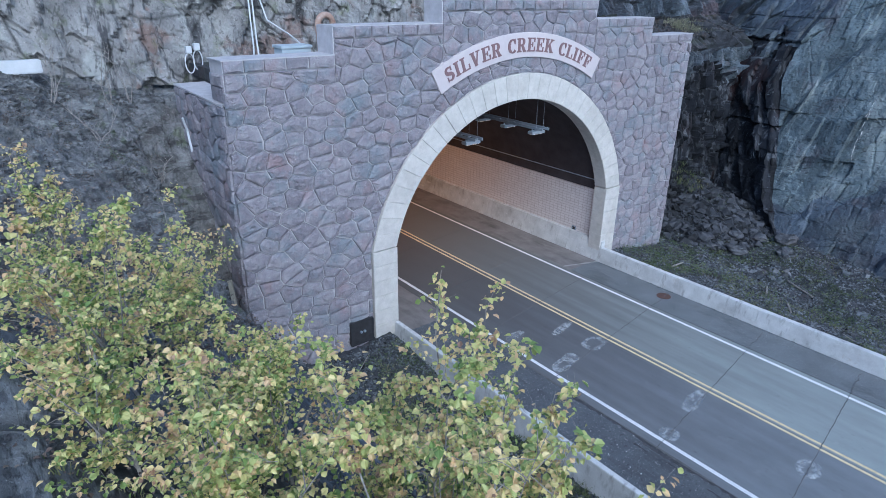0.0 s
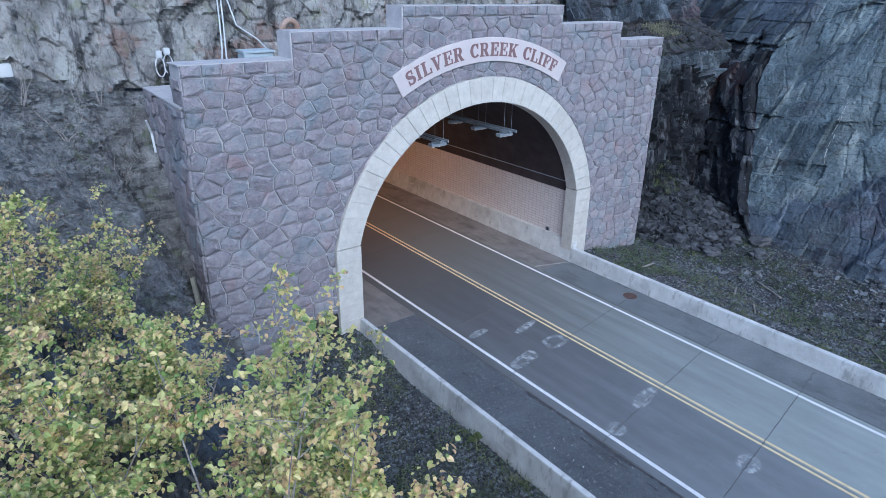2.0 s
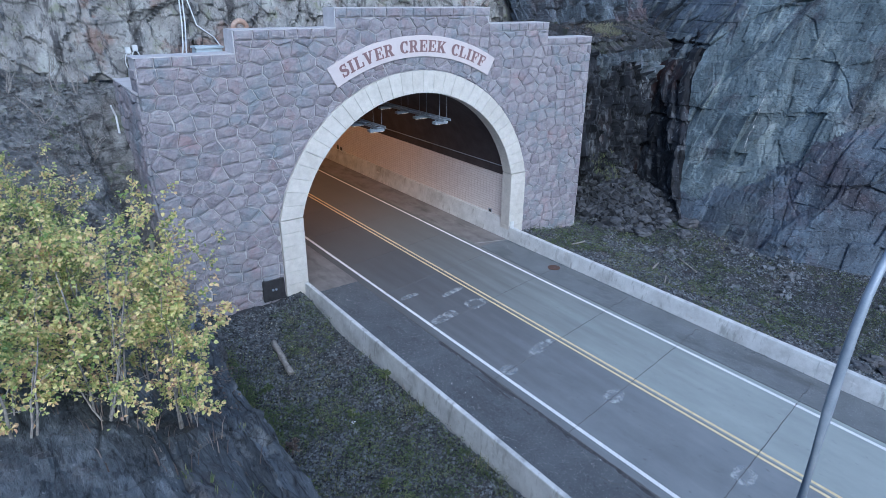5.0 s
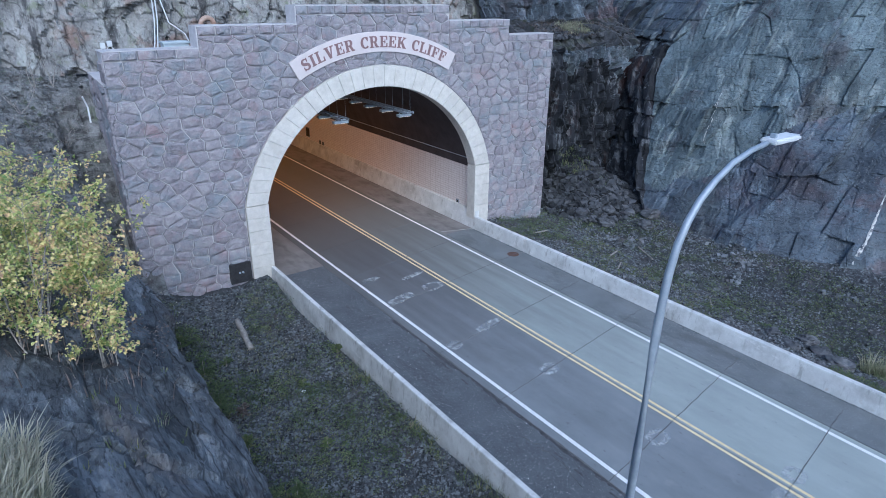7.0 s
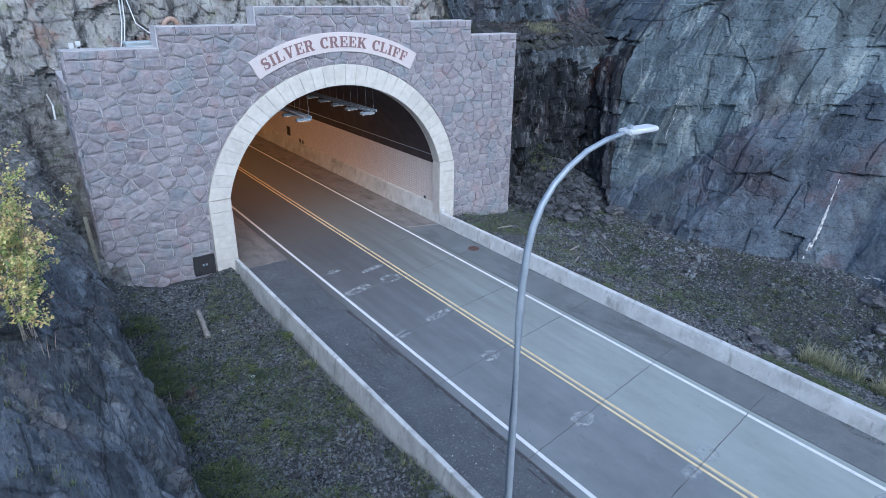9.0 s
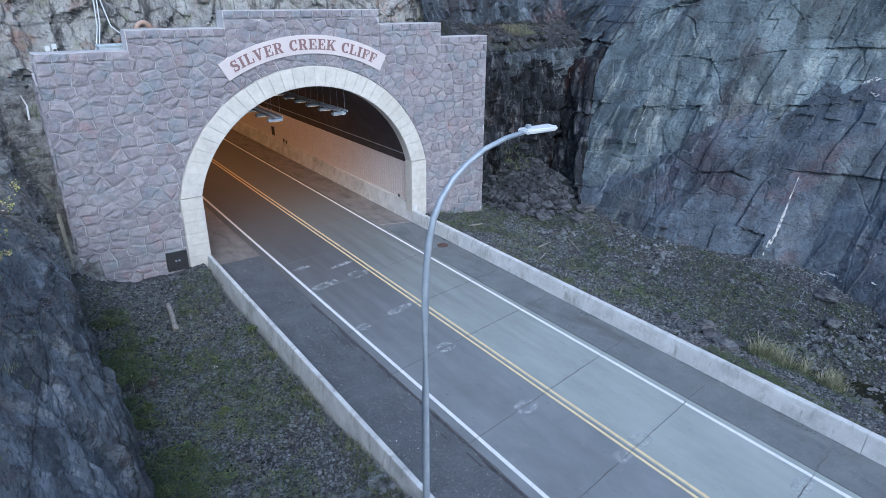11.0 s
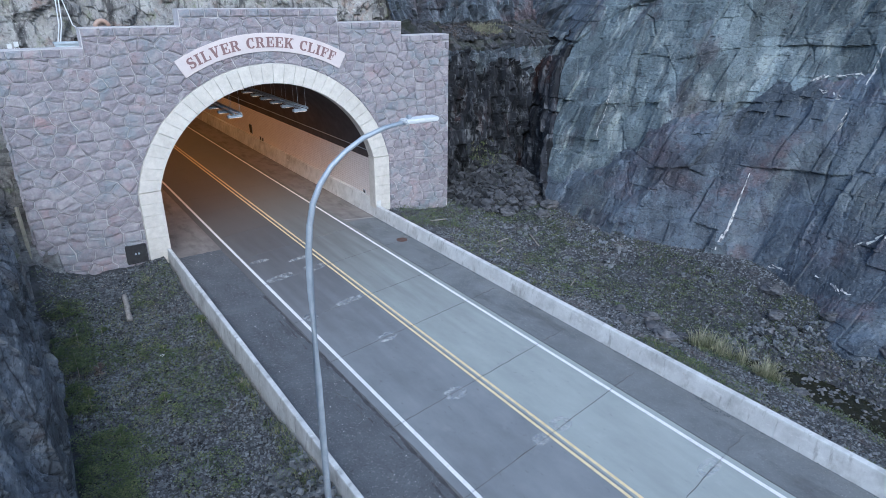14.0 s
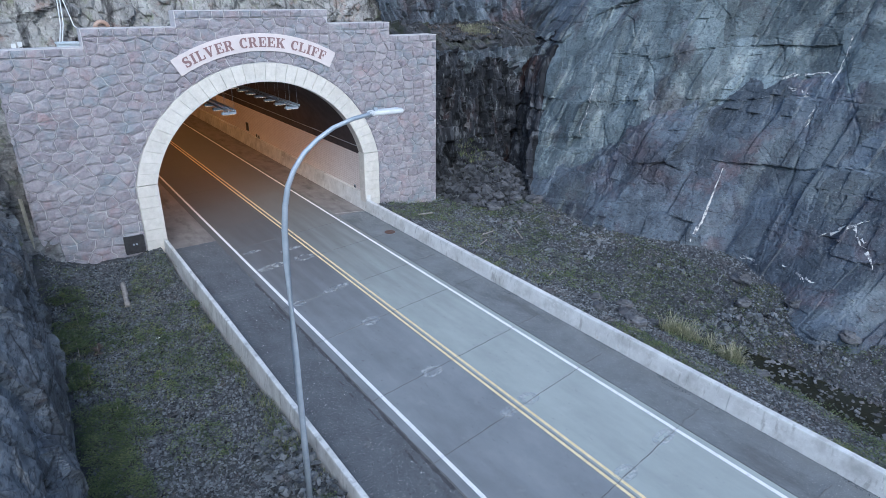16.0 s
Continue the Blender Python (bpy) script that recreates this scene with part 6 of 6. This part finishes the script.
# ---- stones ----
STONE_FACES = [(0, 1, 3, 2), (4, 6, 7, 5), (0, 4, 5, 1), (2, 3, 7, 6), (0, 2, 6, 4), (1, 5, 7, 3)]


def stone_pieces(nr, C, r, flat=0.7):
    """Broken stones: cubes with cut, shifted corners, each turned its own way."""
    n = len(C)
    corner = np.array([(a, b, c) for a in (-1, 1) for b in (-1, 1) for c in (-1, 1)], float)
    W = corner[None] * nr.uniform(0.4, 1.0, (n, 8, 3)) * (1, 0.9, 0.85 * flat) * r[:, None, None]
    q = unit(nr.normal(0, 1, (n, 4)))
    w, x, y, z = q.T
    R = np.stack([np.stack([1 - 2 * (y * y + z * z), 2 * (x * y - z * w), 2 * (x * z + y * w)], 1), np.stack([2 * (x * y + z * w), 1 - 2 * (x * x + z * z), 2 * (y * z - x * w)], 1),
                  np.stack([2 * (x * z - y * w), 2 * (y * z + x * w), 1 - 2 * (x * x + y * y)], 1)], 1)
    return C[:, None, :] + np.einsum("nij,nkj->nki", R, W) * (1, 1, 0.8)


def rubble(name, region, count, height_of, mask, r0, r1, label, seed, power=3.0, mat=None):
    nr = np.random.default_rng(seed)
    P = spots(nr, region, count, mask)
    r = r0 + (r1 - r0) * nr.random(len(P)) ** power
    C = np.concatenate([P, height_of(P[:, 0], P[:, 1])[:, None] + 0.15 * r[:, None]], 1)
    return tagged(fill_mesh(name, stone_pieces(nr, C, r), STONE_FACES, mat or M_RUBBLE), label, "stones", kind="stuff")


rubble("gravel_ditch", (-13.5, -7.5, -28, -0.3), 46000, lz, lambda x, y: left_height(x, y)[1] < -0.02, 0.025, 0.08, "loose dark gravel in the ditch", 31)
rubble("riprap", (-8.9, -7.5, -30, -19.5), 700, lz, lambda x, y: x > -8.9 + 0.4 * np.sin(y), 0.07, 0.2, "dark broken riprap at the barrier's foot", 32, 1.5)
rubble("gravel_right", (6.7, 21.5, -34, 1), 68000, right_height, lambda x, y: x > 6.6, 0.022, 0.085, "loose dark gravel and chips in the ditch", 33, 3.0, M_CHIPS)
rubble("talus", (12.8, 19.6, -5.5, 2.6), 2600, right_height, lambda x, y: np.hypot((x - 17.4) / 4, (y - 0.5) / 4.5) < 1, 0.06, 0.42, "heap of broken dark rock below the recess", 34, 3.2, M_TALUS)
rubble("rubble_foot", (13.5, 21.5, -34, -4), 2300, right_height, lambda x, y: patchy(311, 0.02)(x, y), 0.04, 0.22, "broken rock along the cliff's foot", 35, 2.5, M_CHIPS)
rubble("ledge_stones", (13, 26.5, 3.9, 6.2), 3600, ledge_z, lambda x, y: x > 0, 0.05, 0.26, "broken stones lying on the ledge", 36, 2.6, M_TALUS)
rubble("hill_stones", (-22, -14.2, -8, 7), 5000, lz, lambda x, y: patchy(312, -0.2)(x, y), 0.03, 0.14, "broken stones on the hillside", 37, 2.5, M_HILL)


def on_road(x, y):
    return 0 * x - 0.008


rubble("grit_right", (5.72, 6.1, -36, -0.5), 1500, on_road, lambda x, y: x > 6.08 - 0.36 * (0.5 + fbm(np.stack([x * 0, y * 0.7, 0 * x], 1), 3, 401)) ** 2, 0.008, 0.035, "grit washed against the barrier's foot", 42, 3.0)
rubble("grit_left", (-7.05, -4.4, -36, -0.5), 200, on_road, lambda x, y: patchy(402, -0.1, 0.8)(x, y), 0.008, 0.03, "scattered pale grit on the asphalt shoulder", 43, 3.0, M_BARRIER)


def boulder(x, y, z, r, seed, label):
    bm = bmesh.new()
    bmesh.ops.create_icosphere(bm, subdivisions=3, radius=1)
    P = np.array([q.co[:] for q in bm.verts])
    cut = fracture(P * 1.2 + seed * 7.1, (1.1, 1.1, 0.8), seed, 0.9, 1.3, 0.1, 0.06)
    for q, c in zip(bm.verts, cut):
        q.co = q.co * (1 + 0.5 * c)
        q.co = Vector((q.co.x, q.co.y * 0.8, max(q.co.z * 0.5, -0.35))) * r
    me = bpy.data.meshes.new("boulder")
    bm.to_mesh(me)
    bm.free()
    me.materials.append(M_BOULDER)
    ob = new("boulder", me)
    ob.matrix_world = pose(x, y, z + 0.2 * r, 0, 0, seed * 47 % 360)
    return tagged(ob, label, "boulder", group="boulders in the ditch")


for k, (x, y, r) in enumerate(((13.4, -25.0, 0.42), (13.0, -25.9, 0.3), (14.5, -27.2, 0.22), (13.2, -24.0, 0.25), (11.0, -19.6, 0.55), (10.2, -20.6, 0.6), (11.9, -18.6, 0.5), (10.9, -17.4, 0.4), (9.6, -18.8, 0.38), (12.3, -20.3, 0.35), (15.3, -3.4, 0.65), (16.4, -2.6, 0.55), (17.3, -3.6, 0.6),
                               (14.4, -2.2, 0.5), (18.0, -5.0, 0.7), (16.6, -5.6, 0.6), (18.6, -21.3, 0.6), (18.2, -24.6, 0.5), (17.0, -22.4, 0.45), (17.5, -27.4, 0.6), (14.2, -29.6, 0.2), (13.4, -28.4, 0.18))):
    boulder(x, y, ground_right_at(x, y), r, k + 1, "angular dark grey boulder lying in the ditch")
tagged(boulder(21.8, 5.0, 11.5, 0.4, 40, "pale boulder resting on the rock ledge")).data.materials[0] = M_VEIN

# ditch water
v, f = [], []
for i, (y, x, w) in enumerate(((-23.0, 13.5, 0.5), (-24.2, 13.8, 1.0), (-25.4, 14.1, 1.3), (-26.8, 14.2, 1.4), (-28.5, 14.0, 1.4), (-30.5, 13.6, 1.4), (-33, 13.4, 1.4), (-38, 13.0, 1.4))):
    v += [(x - w, y, -2.2), (x + w, y, -2.2)]
    if i:
        f.append((2 * i - 2, 2 * i - 1, 2 * i + 1, 2 * i))
tagged(mesh_ob("water", v, f, M_WATER), "shallow brown water standing in the ditch", "water", kind="structure")


rubble("pool_stones", (12.6, 15.6, -33, -23.5), 420, lambda x, y: np.maximum(right_height(x, y), -2.23), lambda x, y: x > 0, 0.06, 0.16, "pale stones at the edge of the water", 41, 2.0, M_BOULDER)


scrap_at = np.array([[-9.75, -9.55, ground_left_at(-9.75, -9.55) + 0.06]])
tagged(fill_mesh("paper_scrap", stone_pieces(np.random.default_rng(5), scrap_at, np.array([0.09])), STONE_FACES, M_CABLE), "small crumpled white paper scrap on the gravel", "litter")


# ---- logs and sticks ----
def log(a, b, r, label, mat=M_BARK):
    rng = random.Random(int(abs(a[0] * 100)))
    a, b = Vector(a), Vector(b)
    n = 9
    pts = [a.lerp(b, k / n) + Vector((rng.uniform(-1, 1), rng.uniform(-1, 1), rng.uniform(-0.4, 0.4))) * r * 0.1 for k in range(n + 1)]
    return tagged(mesh_ob("log", *tube_data(pts, [r * rng.uniform(0.85, 1.1) for _ in pts], 9), mat, smooth=True), label, "log", group="dead wood in the ditches")


log((-10.1, -3.0, ground_left_at(-10.1, -3.0) + 0.1), (-10.3, -5.3, ground_left_at(-10.3, -5.3) + 0.1), 0.13, "short pale birch log lying on the gravel")
for (xa, ya), (xb, yb), r in (((8.6, -3.2), (10.0, -3.0), 0.05), ((11.2, -7.2), (12.6, -6.6), 0.05), ((9.4, -9.2), (10.4, -8.6), 0.04), ((13.5, -8.6), (14.3, -6.9), 0.05), ((10.4, -14.4), (11.6, -13.6), 0.04), ((8.4, -12.2), (9.1, -11.6), 0.03)):
    log((xa, ya, ground_right_at(xa, ya) + 0.06), (xb, yb, ground_right_at(xb, yb) + 0.08), r, "thin bleached branch lying on the stones")

# ---- stones of the portal, one by one ----
def clip_poly(poly, nx, ny, c):
    """Keep the side where nx*x + ny*y <= c."""
    out = []
    for i, p in enumerate(poly):
        q = poly[(i + 1) % len(poly)]
        dp, dq = nx * p[0] + ny * p[1] - c, nx * q[0] + ny * q[1] - c
        if dp <= 0:
            out.append(p)
        if (dp < 0 < dq) or (dq < 0 < dp):
            t = dp / (dp - dq)
            out.append((p[0] + (q[0] - p[0]) * t, p[1] + (q[1] - p[1]) * t))
    return out


def stone_cells(u0, u1, v0, v1, rng, w=0.98, h=0.66):
    """Irregular polygons in loose courses."""
    seeds = []
    v = v0 - h
    row = 0
    while v < v1 + h:
        u = u0 - w * rng.uniform(0.5, 1.5)
        while u < u1 + w:
            seeds.append((u, v + h * rng.uniform(-0.36, 0.36)))
            u += w * rng.uniform(0.62, 1.3)
        v += h * rng.uniform(0.85, 1.15)
        row += 1
    S = np.array(seeds)
    k = np.array([0.78, 1.0])
    cells = []
    for i, s in enumerate(S):
        if not (u0 - 0.8 < s[0] < u1 + 0.8 and v0 - 0.5 < s[1] < v1 + 0.6):
            continue
        d = (((S - s) * k) ** 2).sum(1)
        poly = [(s[0] - 2, s[1] - 2), (s[0] + 2, s[1] - 2), (s[0] + 2, s[1] + 2), (s[0] - 2, s[1] + 2)]
        for j in np.argsort(d)[1:18]:
            o = S[j]
            nx, ny = (o[0] - s[0]) * k[0] ** 2, (o[1] - s[1]) * k[1] ** 2
            c = nx * (o[0] + s[0]) / 2 + ny * (o[1] + s[1]) / 2
            poly = clip_poly(poly, nx, ny, c)
            if len(poly) < 3:
                break
        cells.append(((float(s[0]), float(s[1])), poly))
    return cells


def area_of(p):
    return 0.5 * sum(p[i][0] * p[(i + 1) % len(p)][1] - p[(i + 1) % len(p)][0] * p[i][1] for i in range(len(p)))


def tidy(poly, least=0.06):
    """Drop corners that lie too close together."""
    out = []
    for p in poly:
        if not out or math.hypot(p[0] - out[-1][0], p[1] - out[-1][1]) > least:
            out.append(p)
    while len(out) > 3 and math.hypot(out[0][0] - out[-1][0], out[0][1] - out[-1][1]) < least:
        out.pop()
    return out


def inset(poly, d):
    """Move every edge inwards by d."""
    c = (sum(p[0] for p in poly) / len(poly), sum(p[1] for p in poly) / len(poly))
    out = []
    for p in poly:
        w = (p[0] - c[0], p[1] - c[1])
        ln = math.hypot(*w) or 1
        out.append((p[0] - w[0] / ln * min(d * 1.25, ln * 0.6), p[1] - w[1] / ln * min(d * 1.25, ln * 0.6)))
    return out, c


def stone_piece(poly, place, parent, rng, proud=0.07, name="stone"):
    """A pillowed stone: place(u, v, depth) puts it on its wall."""
    poly = tidy(poly)
    if len(poly) < 3 or abs(area_of(poly)) < 0.03:
        return None
    if area_of(poly) < 0:
        poly = poly[::-1]
    a, c = inset(poly, 0.012)
    b, _ = inset(poly, 0.03)
    e, _ = inset(poly, 0.13)
    k = len(a)
    pr = proud * rng.uniform(0.75, 1.2)
    v = [place(*q, -0.01) for q in a] + [place(*q, pr * rng.uniform(0.5, 0.75)) for q in b] + [place(*q, pr * rng.uniform(0.75, 1.15)) for q in e] + [place(c[0] + rng.uniform(-0.05, 0.05), c[1] + rng.uniform(-0.05, 0.05), pr * rng.uniform(0.9, 1.25))]
    f = [(i + r * k, (i + 1) % k + r * k, (i + 1) % k + (r + 1) * k, i + (r + 1) * k) for r in (0, 1) for i in range(k)] + [(i + 2 * k, (i + 1) % k + 2 * k, 3 * k) for i in range(k)]
    return recalc(mesh_ob(name, v, f, M_STONE, parent))


def on_front(u, v, d):
    return (u, -d, v)


rng = random.Random(77)
COPE = 0.4
laid = []
whole = []
for (su, sv), poly in sorted(stone_cells(-13.16, 12.3, -0.9, 13.3, rng, 0.82, 0.52)):
    whole.append(poly)
parts_of = []
for poly in whole:
    if len(poly) < 3:
        continue
    if max(q[1] for q in poly) < STEPS[0][1] - COPE:
        parts_of.append(poly)
        continue
    for (xa, z), (xb, _) in zip(STEPS, STEPS[1:]):
        cut = clip_poly(poly, -1, 0, -xa)
        cut = clip_poly(cut, 1, 0, xb) if len(cut) > 2 else cut
        cut = clip_poly(cut, 0, 1, z - COPE - 0.01) if len(cut) > 2 else cut
        if len(cut) > 2:
            parts_of.append(cut)
for poly in parts_of:
    for args in ((-1, 0, 13.16 + rng.uniform(0, 0.16)), (1, 0, 12.28), (0, -1, 0.9)):
        if len(poly) > 2:
            poly = clip_poly(poly, *args)
    if len(poly) < 3:
        continue

    def inside(p):
        return math.hypot(p[0] - CX, p[1] - CZ) < RO + 0.02 if p[1] > SPR else abs(p[0] - CX) < HO + 0.04

    flags = [inside(p) for p in poly]
    if all(flags):
        continue
    if any(flags):
        dense = []
        for i, p in enumerate(poly):
            q = poly[(i + 1) % len(poly)]
            dense += [(p[0] + (q[0] - p[0]) * t / 4, p[1] + (q[1] - p[1]) * t / 4) for t in range(4)]
        moved = []
        for p in dense:
            if inside(p):
                if p[1] > SPR:
                    r = math.hypot(p[0] - CX, p[1] - CZ)
                    p = (CX + (p[0] - CX) * (RO + 0.02) / r, CZ + (p[1] - CZ) * (RO + 0.02) / r)
                else:
                    p = (CX + math.copysign(HO + 0.04, p[0] - CX), p[1])
            moved.append(p)
        poly = moved
    made = stone_piece(poly, on_front, portal, rng, 0.095)
    if made:
        laid.append(made)
# past the first 300 the rest is one joined part
rest = []
for ob in laid[300:]:
    rest.append(([q.co.copy() for q in ob.data.vertices], [tuple(q.vertices) for q in ob.data.polygons]))
    bpy.data.objects.remove(ob)
if rest:
    tagged(mesh_ob("stone_facing", *merge(rest), M_STONE, portal), kind="stuff")

# coping blocks on every step
for (xa, z), (xb, _) in zip(STEPS, STEPS[1:]):
    u = xa
    while u < xb - 0.05:
        w = min(0.72 * rng.uniform(0.75, 1.3), xb - u)
        if xb - u - w < 0.3:
            w = xb - u
        stone_piece([(u, z - COPE), (u + w, z - COPE), (u + w, z - 0.015), (u, z - 0.015)], on_front, portal, rng, 0.1, "coping_stone")
        u += w
    block("coping_slab", xa - (0.0 if xa > STEPS[0][0] else 0.05), xb, -0.06, 1.12, z - 0.028, z + 0.01, M_MORTAR, portal)
for sgn_x, z0, z1 in ((-9.34, 11.58, 12.48), (-4.74, 12.48, 13.3)):
    block("step_side", sgn_x - 0.03, sgn_x + 0.0, 0.0, 1.1, z0, z1 - 0.03, M_MORTAR, portal)


def on_wing(u, v, d):
    x = -13.24 + 0.18 * (u - 0.02) / 5.4
    return (x - d, u, v)


for (su, sv), poly in stone_cells(0.0, 5.6, 2.4, 10.2, rng, 0.85, 0.6):
    for args in ((-1, 0, 0.0), (1, 0, 5.6), (0, 1, 10.18), (0, -1, -2.2)):
        if len(poly) > 2:
            poly = clip_poly(poly, *args)
    if len(poly) > 2:
        stone_piece(poly, on_wing, wing, rng, 0.1)
# quoins on the portal's outer end
z = 10.3
while z < 11.1:
    h = rng.uniform(0.45, 0.75)
    stone_piece([(0.02, z), (1.08, z), (1.08, min(z + h, 11.15)), (0.02, min(z + h, 11.15))], lambda u, v, d: (-13.16 - d, u, v), portal, rng, 0.09)
    z += h
